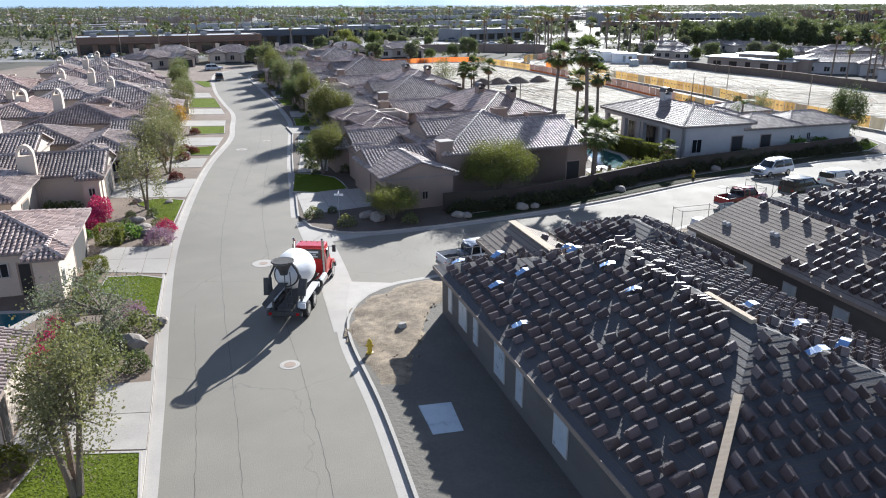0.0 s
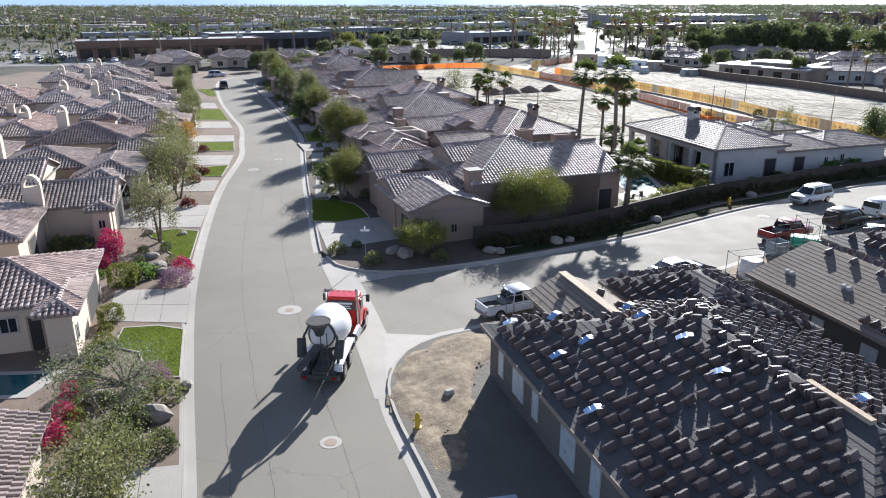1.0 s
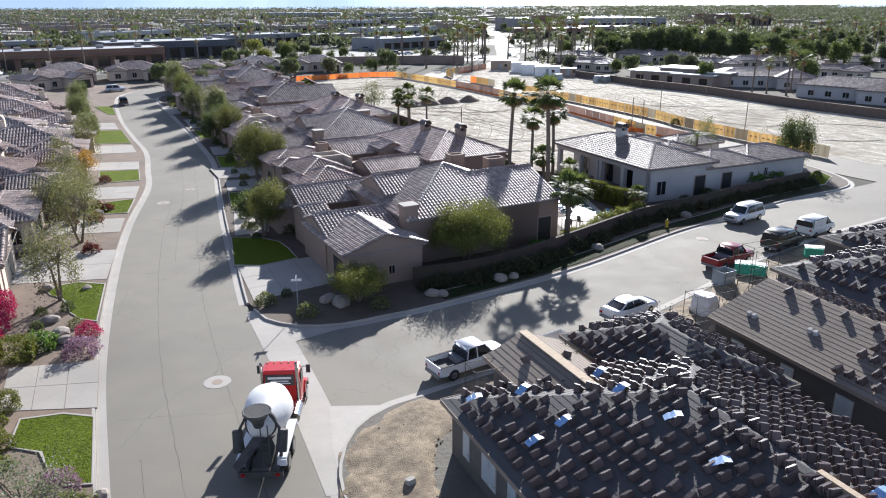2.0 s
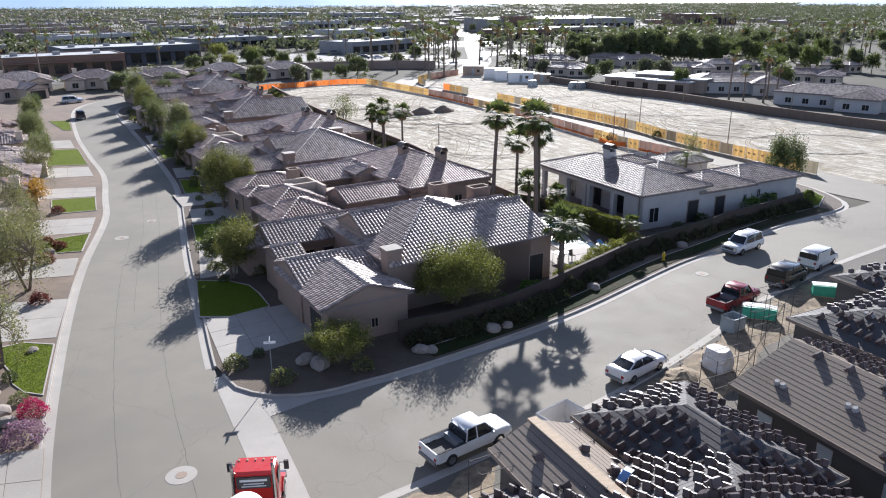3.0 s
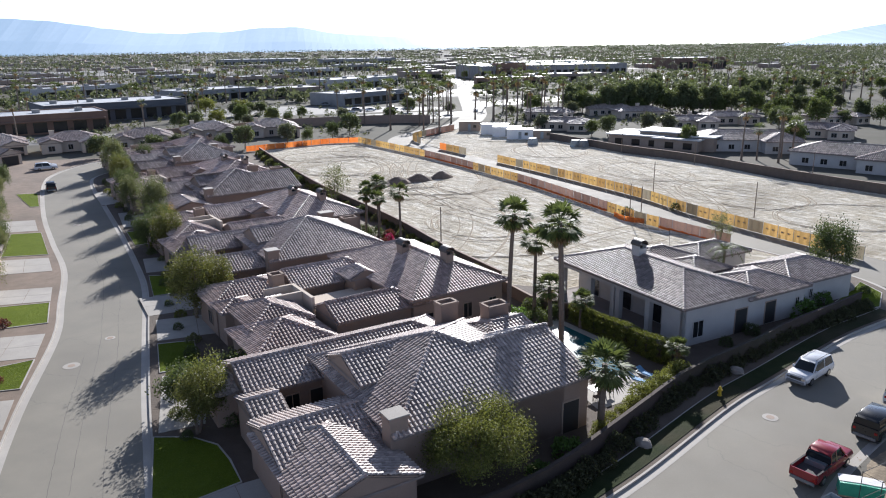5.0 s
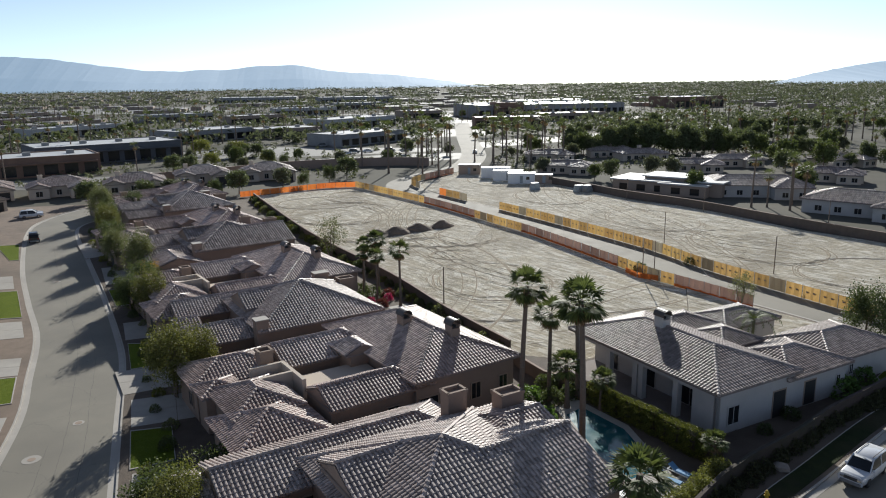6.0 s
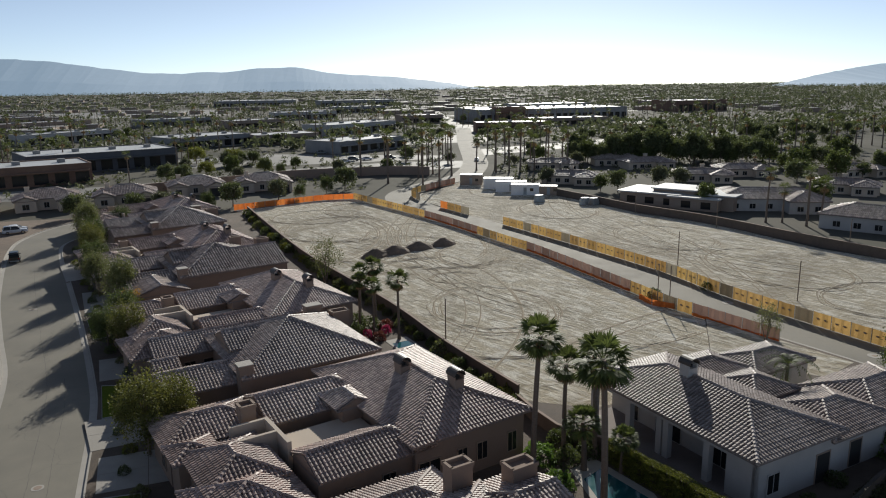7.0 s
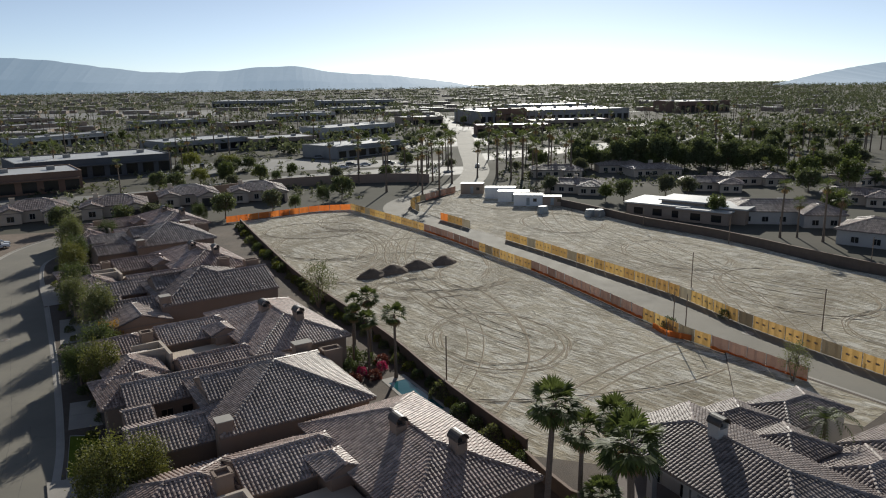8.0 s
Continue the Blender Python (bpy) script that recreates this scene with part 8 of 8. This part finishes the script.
def building(x, y, l, w, h, turn, wall, label, bays=8, porch=True):
    b = thing("commercial_building", label, "building", at=pose(x, y, -0.05, 0, 0, turn))
    part("wall", Shape().box(-l / 2, l / 2, -w / 2, w / 2, 0, h), wall, b)
    part("roof", Shape().box(-l / 2 + 0.4, l / 2 - 0.4, -w / 2 + 0.4, w / 2 - 0.4, h - 0.3, h + 0.02), "roof_white", b, "pale flat roof")
    pa = Shape()
    for x0, x1, y0, y1_ in ((-l / 2 - .1, l / 2 + .1, -w / 2 - .1, -w / 2 + .4), (-l / 2 - .1, l / 2 + .1, w / 2 - .4, w / 2 + .1), (-l / 2 - .1, -l / 2 + .4, -w / 2 + .4, w / 2 - .4), (l / 2 - .4, l / 2 + .1, -w / 2 + .4, w / 2 - .4)):
        pa.box(x0, x1, y0, y1_, h, h + 0.35)
    part("parapet", pa, wall, b)
    for i in range(bays):
        cx = -l / 2 + l * (i + 0.5) / bays
        part("window", Shape().box(cx - l / bays * 0.34, cx + l / bays * 0.34, -w / 2 - 0.06, -w / 2 + 0.02, 0.6, h * 0.62), "dark_glass", b)
    if porch:
        part("canopy", Shape().box(-l / 2 + 1, l / 2 - 1, -w / 2 - 2.2, -w / 2 - 0.08, h * 0.68, h * 0.68 + 0.4), wall, b)
    for i in range(max(1, int(l / 14))):
        cx = -l / 2 + l * (i + 0.6) / max(1, int(l / 14)) - 2
        part("roof_unit", Shape().box(cx - 1.2, cx + 1.2, -1, 1, h + 0.03, h + 1.3), "wall_grey", b)
    return b


for fx, fy, l, w, h, turn, wall, label in (
        (-72, 313, 70, 24, 6.6, 24, "wall_brown", "long brown shop building with a pale flat roof"), (-50.5, 362, 56, 30, 7.2, 27, "wall_dark", "dark shop building with a bright flat roof"),
        (-25.7, 466, 48, 28, 6.0, 36, "wall_grey", "low grey shop building with a pale roof"), (12, 468, 37, 24, 5.2, 21, "wall_tan", "low tan shop building with a flat roof"), (53.4, 416, 46, 24, 5.6, 40, "wall_grey", "grey office building with dark windows"),
        (68, 551, 64, 26, 7.0, 42, "stucco_white", "white commercial building with a flat roof"), (276, 624, 132, 70, 10.5, 4, "wall_grey", "very large grey store with a bright roof"), (182, 612, 24, 14, 12.5, 4, "wall_brown", "brown entrance block of a large store"),
        (447, 745, 63, 44, 11.0, 10, "wall_brown", "brown windowless block with a white roof"), (162, 500, 48, 18, 6.4, -8, "wall_brown", "low brown shop row"), (-160, 676, 96, 18, 7.0, 46, "wall_tan", "long two-storey tan building"), (-112, 545, 62, 16, 6.0, 50, "stucco_white", "white arcade building with a flat roof"),
        (6, 1232, 126, 80, 9.0, -3, "wall_grey", "wide warehouse with a bright roof"), (150, 1150, 110, 60, 9.0, 6, "wall_grey", "wide warehouse with a bright roof"), (330, 830, 90, 40, 8.0, 6, "wall_grey", "wide grey store with a bright roof"), (120, 640, 34, 22, 6.5, 12, "wall_tan", "low tan shop building with a flat roof"),
        (-10, 640, 46, 22, 6.0, 30, "wall_tan", "low tan shop building with a flat roof"), (-70, 700, 60, 24, 6.0, 30, "wall_grey", "low grey commercial building"), (40, 760, 60, 26, 7.0, 12, "stucco_white", "white commercial building with a flat roof"), (-230, 800, 80, 24, 6.0, 30, "wall_tan", "low tan commercial building"),
        (230, 560, 60, 20, 5.6, 0, "wall_tan", "low tan shop row"), (-150, 420, 40, 18, 5, 24, "wall_grey", "grey low commercial building"), (520, 900, 90, 30, 7, 6, "wall_tan", "low tan commercial building"), (105, 900, 60, 30, 7, 10, "wall_grey", "low grey commercial building")):
    # the front wall's right end stands at (fx, fy)
    c_, s_ = math.cos(radians(turn)), math.sin(radians(turn))
    a = (fx - c_ * l / 2 - s_ * w / 2, fy - s_ * l / 2 + c_ * w / 2, l, w, h, turn, wall, label, max(3, int(l / 6)), l < 80)
    building(*a)
rnd = random.Random(21)
rows = Shape()
roofs = Shape()
for i in range(900):
    y = 560 + 3300 * rnd.random() ** 1.7
    x = rnd.uniform(-0.72, 0.80) * y
    if rnd.random() < 0.45 and x > 0.3 * y or (-160 < x < 480 and 560 < y < 790):
        continue
    l, w, h = rnd.uniform(10, 34), rnd.uniform(9, 20), rnd.uniform(2.8, 4.6)
    rows.box(x - l / 2, x + l / 2, y - w / 2, y + w / 2, 0, h)
    roofs.box(x - l / 2 + 0.3, x + l / 2 - 0.3, y - w / 2 + 0.3, y + w / 2 - 0.3, h, h + 0.3)
tagged(new("far_buildings", rows.mesh("far_buildings", "wall_tan")), "many low tan buildings far across the valley", "buildings", kind="stuff")
tagged(new("far_roofs", roofs.mesh("far_roofs", "roof_mixed")), "pale flat roofs far across the valley", "roofs", kind="stuff")

# side roads and car parks
for i, (L, z_) in enumerate((([(-170, 262), (-60, 276), (-6, 304), (44, 312), (66, 318), (72, 340), (40, 345), (-10, 330), (-60, 300), (-170, 286)], -0.05), ([(-230, 250), (-110, 262), (-120, 345), (-240, 330)], -0.055), ([(-20, 346), (60, 352), (64, 366), (-16, 400)], -0.052), ([(80, 360), (330, 470), (330, 500), (88, 392)], -0.058), ([(-60, 345), (-24, 350), (-20, 396), (-60, 385)], -0.06), ([(110, 480), (230, 600), (300, 660), (200, 660), (120, 590)], -0.062), ([(-300, 700), (500, 800), (500, 816), (-300, 716)], -0.064), ([(108, 560), (122, 560), (220, 1300), (180, 1300)], -0.066), ([(-420, 880), (-70, 905), (-100, 1120), (-520, 1060)], -0.068), ([(150, 540), (300, 560), (300, 608), (150, 596)], -0.07), ([(56, 430), (110, 440), (116, 500), (60, 490)], -0.071))):
    structure("car_park" if i in (1, 2, 4, 5, 9) else "road_far", Shape().sheet(L, z_), "lot_grey", "pale grey asphalt seen across the valley", "road")
for i in range(40):
    u, v = i % 10, i // 10
    m = pose(-196 + 8.6 * u + rnd.uniform(-1, 1), 268 + 17 * v + u * 1.1, -0.04, 0, 0, 97 + 180 * (rnd.random() < 0.5))
    if i == 0:
        proto_car = car("parked_car", "parked car in a wide car park", m, SEDAN, SEDAN_C, 4.9, 1.85, "white_paint", (-1.45, 1.45))
        tagged(proto_car, group="cars in the car park")
        dark_car = car("parked_car", "dark parked car in a wide car park", pose(-140, 300, -0.04, 0, 0, 97), SUVB, SUVC, 5, 1.9, "grey_paint", (-1.5, 1.5))
        tagged(dark_car, group="cars in the car park")
    elif rnd.random() < 0.85:
        copy_thing(proto_car if rnd.random() < 0.6 else dark_car, m)
for x, y, t_ in ((22, 356, 8), (28, 357, 8), (38, 358, 8), (46, 359, 8), (-40, 372, 100), (-32, 374, 100), (10, 392, 10), (18, 350, 8), (72, 338, 75)):
    copy_thing(proto_car if rnd.random() < 0.5 else dark_car, pose(x, y, -0.04, 0, 0, t_))

PLAN_F = [(-8, 8, -6, 6, 3.2, 0.36, "u", "hh"), (1, 8, -11, 0, 3.0, 0.36, "v", "gh"), (-9, -3, -8, 2, 3.1, 0.36, "v", "gh")]
OP_F = [("door", 4.5, -10.5, 0, 4.2, 0.1, 2.4), ("window", -6, -7.5, 0, 1.6, 0.8, 2.2), ("window", -1, -5.5, 0, 1.2, 0.8, 2.2)]
for x, y, a in ((-50, 260, 12), (-33, 275, 14), (-13, 277, 8), (-70, 258, 20), (-88, 232, 50), (-90, 256, 20)):
    house(PLAN_F, pose(x, y, 0.0, 0, 0, a), "pale stucco house with a grey tile roof round a turning circle", "stucco_cream", "tile_grey", fine=False, openings=OP_F, chimneys=[(-5, 1, 1.2, 1.2, 5.6, "open")])
PLAN_W = [(-13, 13, -5, 7, 3.3, 0.33, "u", "hh"), (2, 12, -9, 3, 3.2, 0.33, "v", "hh"), (-12, -4, 2, 12, 3.2, 0.33, "v", "hh")]
OP_W = [("window", -9, -4.5, 0, 1.4, 0.8, 2.0), ("window", -5, -4.5, 0, 1.4, 0.8, 2.0), ("window", -1, -4.5, 0, 1.4, 0.8, 2.0), ("window", 5, -8.5, 0, 1.4, 0.8, 2.0), ("window", 9, -8.5, 0, 1.4, 0.8, 2.0)]
for x, y, a, wl in ((120, 171, -52, "stucco_white"), (142, 142, -52, "stucco_white"), (84, 262, -30, "stucco_cream"), (120, 306, -10, "stucco_cream"), (126, 254, -22, "stucco_cream"), (146, 262, -12, "stucco_cream"), (114, 203, -20, "stucco_white"), (150, 220, -40, "stucco_cream"), (175, 190, -40, "stucco_cream"), (180, 250, 10, "stucco_cream"), (92, 300, -10, "stucco_cream"), (200, 210, -20, "stucco_cream"), (126, 292, 0, "stucco_cream")):
    k_ = 1.0 if wl == "stucco_white" else 0.72
    house([(u0 * k_, u1 * k_, v0 * k_, v1 * k_, z_ * (0.5 + 0.5 * k_), *rest) for u0, u1, v0, v1, z_, *rest in PLAN_W], pose(x, y, -0.2, 0, 0, a), "white stucco house with a grey tile roof beyond the wall" if wl == "stucco_white" else "low pale house with a shallow grey roof among trees", wl, "tile_grey", fine=False, openings=[(kd, u * k_, v * k_ - 0.5 * (1 - k_) if k_ == 1 else v * k_ + 0.12, f_, w_, z0, z1) for kd, u, v, f_, w_, z0, z1 in OP_W], chimneys=[(0, 2, 1.2, 1.2, 5.2, "open")])
fl = thing("flat_roofed_house", "low white flat-roofed house behind a block wall", "house", at=pose(95.5, 214, 0, 0, 0, -50))
for x0, x1, y0, y1_, h in ((-14, 2, -6, 6, 3.2), (0, 12, -7, 5, 3.0), (-6, 5, -3, 6, 4.2), (8, 15, -4, 5, 3.6)):
    part("wall", Shape().box(x0, x1, y0, y1_, 0, h), "wall_tan", fl)
    part("roof", Shape().box(x0 - 0.6, x1 + 0.6, y0 - 0.6, y1_ + 0.6, h, h + 0.35), "roof_white", fl, "pale flat roof slab")
for k in range(5):
    part("window", Shape().box(-12 + 5 * k, -9.6 + 5 * k, -7.06 if k > 2 else -6.06, -5.9, 0.6, 2.3), "dark_glass", fl)

# palms and trees of the middle distance
prng = np.random.default_rng(5)
for i, (x, y, sc) in enumerate(((42, 338, 1.1), (36.3, 266, 1.15), (41.4, 265, 1.25), (51.2, 292, 1.3), (63.3, 304, 1.25), (68.9, 297, 1.3), (73.6, 296, 1.2), (77.4, 294.5, 1.3), (83.7, 297.4, 1.25), (89.1, 300.7, 1.35), (24, 344, 1.2), (26.9, 279, 1.3), (38.8, 289, 1.2), (46, 300, 1.2), (56, 314, 1.25), (80, 303, 1.2), (86, 309, 1.3), (92, 306, 1.25), (71, 306, 1.1),
                                (30, 312, 1.2), (34, 330, 1.1), (48, 322, 1.25), (52, 340, 1.2), (82, 330, 1.2), (88, 345, 1.2), (94, 330, 1.3), (84, 365, 1.2), (100, 360, 1.2), (60, 350, 1.1), (20, 300, 1.1), (12, 330, 1.0), (66, 372, 1.2), (100, 312, 1.3), (96, 296, 1.2), (58, 330, 1.2), (44, 312, 1.3))):
    plant_palm("palm_far" if i % 4 else "palm_far_b", x, y, "tall slim palm by the estate entrance", sc, i * 40, z=-0.05, group="palms at the entrance")
for i in range(120):
    y = 350 + 420 * prng.random()
    x = prng.uniform(-0.55, 0.62) * y
    plant_palm("palm_far" if i % 3 else "palm_far_b", x, y, "tall slim palm among low shops", float(prng.uniform(0.9, 1.35)), i * 40, z=-0.05, group="palms among the shops")
for i, (x, y, sc) in enumerate(((101.7, 186.5, 0.95), (105.2, 185.5, 0.85), (107.5, 180.3, 1.0), (110.3, 179.5, 1.05), (113, 187, 0.9), (199, 382, 1.2), (205, 380, 1.1), (210, 384, 1.25), (216, 376, 1.3), (222, 374, 1.2), (190, 372, 1.1), (184, 380, 1.2), (229, 346, 1.2), (235, 350, 1.3), (243, 340, 1.2), (250, 345, 1.35), (258, 338, 1.2), (264, 332, 1.3), (246, 328, 1.2), (238, 330, 1.1),
                                (270, 345, 1.3), (276, 336, 1.2), (157, 254, 0.9), (150, 262, 0.8), (168, 262, 1.0), (190, 300, 1.0), (204, 322, 1.1), (170, 330, 1.1), (128, 330, 1.0), (140, 352, 1.1), (152, 366, 1.1), (118, 355, 1.0), (222, 300, 1.1), (208, 268, 1.0), (216, 262, 1.1), (228, 255, 1.1))):
    plant_palm("palm_far_b" if i % 2 else "palm_far", x, y, "shaggy palm between low houses", sc, i * 40, z=-0.05, group="palms between the houses")
for i, (x, y) in enumerate(((-89, 417), (-84, 415), (-74, 399), (-80, 404), (-57, 298), (-49, 349), (-47, 348), (-45, 352), (-60, 440), (-52, 452), (-96, 400), (-104, 330), (-112, 300), (-92, 280), (-98, 266), (-120, 318), (-130, 345), (-108, 380), (-20, 470), (-8, 486), (-100, 470), (-64, 500), (-34, 520), (-120, 286), (-138, 270), (-150, 300))):
    plant_palm("palm_far_b" if i % 3 == 0 else "palm_far", x, y, "tall palm beside the car park", float(prng.uniform(0.85, 1.2)), i * 40, z=-0.05, group="palms by the car park")
for i in range(236):
    if i < 40:
        # a tall dark belt behind the houses
        t_ = (i % 20) / 19
        x, y, key, sc = 108 + 62 * t_ + prng.normal(0, 1.5), 314 - 26 * t_ + (i // 20) * 9 + prng.normal(0, 2), ("far_dark", "far_leafy", "far_round")[i % 3], prng.uniform(0.8, 1.3)
    elif i < 130:
        x, y = prng.uniform(110, 340), prng.uniform(235, 440)
        if x < 118 + 0.2 * (y - 235) or (y < 262 and x < 140):
            x += 60
        key, sc = ("far_dark", "far_olive", "far_round", "far_leafy")[i % 4], prng.uniform(0.6, 1.1)
    else:
        y = prng.uniform(300, 640)
        x = prng.uniform(-0.5, 0.3) * y
        key, sc = ("far_olive", "far_round", "far_leafy", "far_olive")[i % 4], prng.uniform(0.5, 0.9)
    plant_tree(key, x, y, "dense dark green tree among houses" if key == "far_dark" else "rounded grey-green tree among buildings", group="trees of the town", scale=float(sc), turn=i * 33, z=-0.05)
for i, (x, y, sc, key) in enumerate(((106.5, 246, 0.95, "far_olive"), (112, 243.5, 0.9, "far_olive"), (90.2, 240, 0.85, "far_round"), (86, 243, 0.6, "far_leafy"), (76, 262, 0.8, "far_olive"), (102, 302, 0.9, "far_olive"), (157, 250, 1.2, "far_leafy"), (164, 240, 1.2, "far_leafy"), (150, 240, 1.0, "far_round"), (202, 285, 1.2, "far_leafy"), (186, 274, 1.0, "far_round"), (98, 206, 0.8, "far_leafy"), (126, 200, 0.9, "far_leafy"), (-43.8, 366, 1.05, "far_yellow"), (-27.7, 355, 1.0, "far_yellow"), (-34.7, 319, 0.8, "far_yellow"), (-14, 322, 0.7, "far_yellow"))):
    plant_tree(key, x, y, "broad yellow-green tree on a verge" if key == "far_yellow" else "leafy rounded tree beside low houses", group="garden trees", scale=sc, turn=i * 77, z=-0.05)
for i, (x, y) in enumerate(((-44, 238), (-38, 241), (-26, 240), (-20, 244), (-8, 250), (-2, 252), (-58, 238), (-34, 236), (6, 262), (12, 268), (-22, 300), (-8, 312), (-40, 300), (-30, 350), (-24, 352), (-14, 322))):
    plant_tree(("far_round", "far_olive", "street_c")[i % 3], x, y, "leafy green tree round the turning circle", group="trees at the turning circle", scale=0.75 + 0.05 * (i % 5), turn=i * 51, z=-0.05)

# scrub and low hedges between the buildings
n = 3600
y = 268 + 620 * prng.random(n) ** 1.3
x = prng.uniform(-0.6, 0.75, n) * y
keep = (np.abs(x - np.interp(y, [260, 290, 318, 350, 430, 560], [34, 55, 66, 74, 90, 118])) > 9) & ~((x > 18) & (x < 70) & (y < 300)) & ~((x > 140) & (x < 290) & (y > 560) & (y < 700))
x, y = x[keep], y[keep]
sc = prng.uniform(0.35, 1.3, len(x))
cl = np.repeat(np.stack([x, y, 0.7 * sc], 1), 4, axis=0) + prng.normal(0, 1, (4 * len(x), 3)) * np.repeat(sc, 4)[:, None] * np.array([0.8, 0.8, 0.35])
v, q = leaf_cloud(prng, cl, 0.35, 6, 0.42)
tagged(new("scrub", array_mesh("scrub", v, q, "leaf_far_olive")), "low scrub and hedges between far buildings", "scrub", kind="stuff")

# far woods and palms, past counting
n = 26000
y = 420 + 3900 * prng.random(n) ** 1.55
x = prng.uniform(-0.75, 1.05, n) * y
keep = prng.random(n) < np.where(x > 0.36 * y, np.where(y < 800, 0.4, 0.85), np.where(y < 900, 0.22, 0.5)) * (np.abs(x - 0.2 * y) > 14) * ~((x > 120) & (x < 470) & (y > 600) & (y < 790)) * ~((x < -60) & (x > -330) & (y > 880) & (y < 1120))
x, y = x[keep], y[keep]
sc = prng.uniform(0.7, 1.5, len(x)) * (1 + y / 3500)
c = np.stack([x, y, 2.6 * sc], 1)
cl = np.repeat(c, 5, axis=0) + prng.normal(0, 1, (5 * len(c), 3)) * np.repeat(sc, 5)[:, None] * np.array([1.5, 1.5, 0.9])
v, q = leaf_cloud(prng, cl, 0.7, 4, 1.2)
tagged(new("far_woods", array_mesh("far_woods", v, q, "leaf_far_mixed")), "dark green trees spread over the far valley", "trees", kind="stuff")
n = 5200
y = 4000 + 9000 * prng.random(n) ** 1.4
x = prng.uniform(-0.75, 0.95, n) * y
cl = np.repeat(np.stack([x, y, np.full(n, 4.0)], 1), 4, axis=0) + prng.normal(0, 1, (4 * n, 3)) * np.array([9, 9, 2.0])
v, q = leaf_cloud(prng, cl, 2.0, 2, 4.5)
tagged(new("far_woods", array_mesh("far_woods", v, q, "leaf_far_mixed")), "dim trees at the edge of the valley", "trees", kind="stuff")
n = 1800
y = 560 + 2600 * prng.random(n) ** 1.5
x = prng.uniform(-0.7, 0.8, n) * y
vs = []
for a, b in zip(x, y):
    h = prng.uniform(8, 15)
    vs += [(a - 0.17, b, 0), (a + 0.17, b, 0), (a + 0.14, b, h), (a - 0.14, b, h)]
tr = np.array(vs)
tagged(new("far_palm_trunks", array_mesh("far_palm_trunks", tr, np.arange(len(tr)).reshape(-1, 4), "palm_bark")), "thin palm trunks over the far valley", "palm trees", kind="stuff")
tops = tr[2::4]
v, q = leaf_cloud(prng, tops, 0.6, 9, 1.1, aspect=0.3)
tagged(new("far_palm_crowns", array_mesh("far_palm_crowns", v, q, "leaf_hazed")), "small palm crowns over the far valley", "palm trees", kind="stuff")

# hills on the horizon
# air haze is put into this material: blue base colour and a faint glow
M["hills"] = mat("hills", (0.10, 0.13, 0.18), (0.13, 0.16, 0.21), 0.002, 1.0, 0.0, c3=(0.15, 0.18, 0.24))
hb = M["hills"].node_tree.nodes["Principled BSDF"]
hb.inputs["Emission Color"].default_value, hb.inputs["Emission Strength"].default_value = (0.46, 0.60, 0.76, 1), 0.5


def hills(name, y, outline, label):
    s = Shape()
    n = 120
    xs, zs = [p[0] for p in outline], [p[1] for p in outline]
    for i in range(n + 1):
        x = xs[0] + (xs[-1] - xs[0]) * i / n
        z = max(float(np.interp(x, xs, zs)) + 6 * noise.noise(Vector((x * 0.008, 3.1, 0))) + 3 * noise.noise(Vector((x * 0.03, 1.1, 0))), -1)
        s.v += [(x, y - 420, -1), (x, y - 260 + 30 * noise.noise(Vector((x * 0.01, 9, 0))), z * 0.4), (x, y, z), (x, y + 60, -1)]
    for i in range(n):
        for j in range(3):
            s.f.append((4 * i + j, 4 * i + 4 + j, 4 * i + 5 + j, 4 * i + 1 + j))
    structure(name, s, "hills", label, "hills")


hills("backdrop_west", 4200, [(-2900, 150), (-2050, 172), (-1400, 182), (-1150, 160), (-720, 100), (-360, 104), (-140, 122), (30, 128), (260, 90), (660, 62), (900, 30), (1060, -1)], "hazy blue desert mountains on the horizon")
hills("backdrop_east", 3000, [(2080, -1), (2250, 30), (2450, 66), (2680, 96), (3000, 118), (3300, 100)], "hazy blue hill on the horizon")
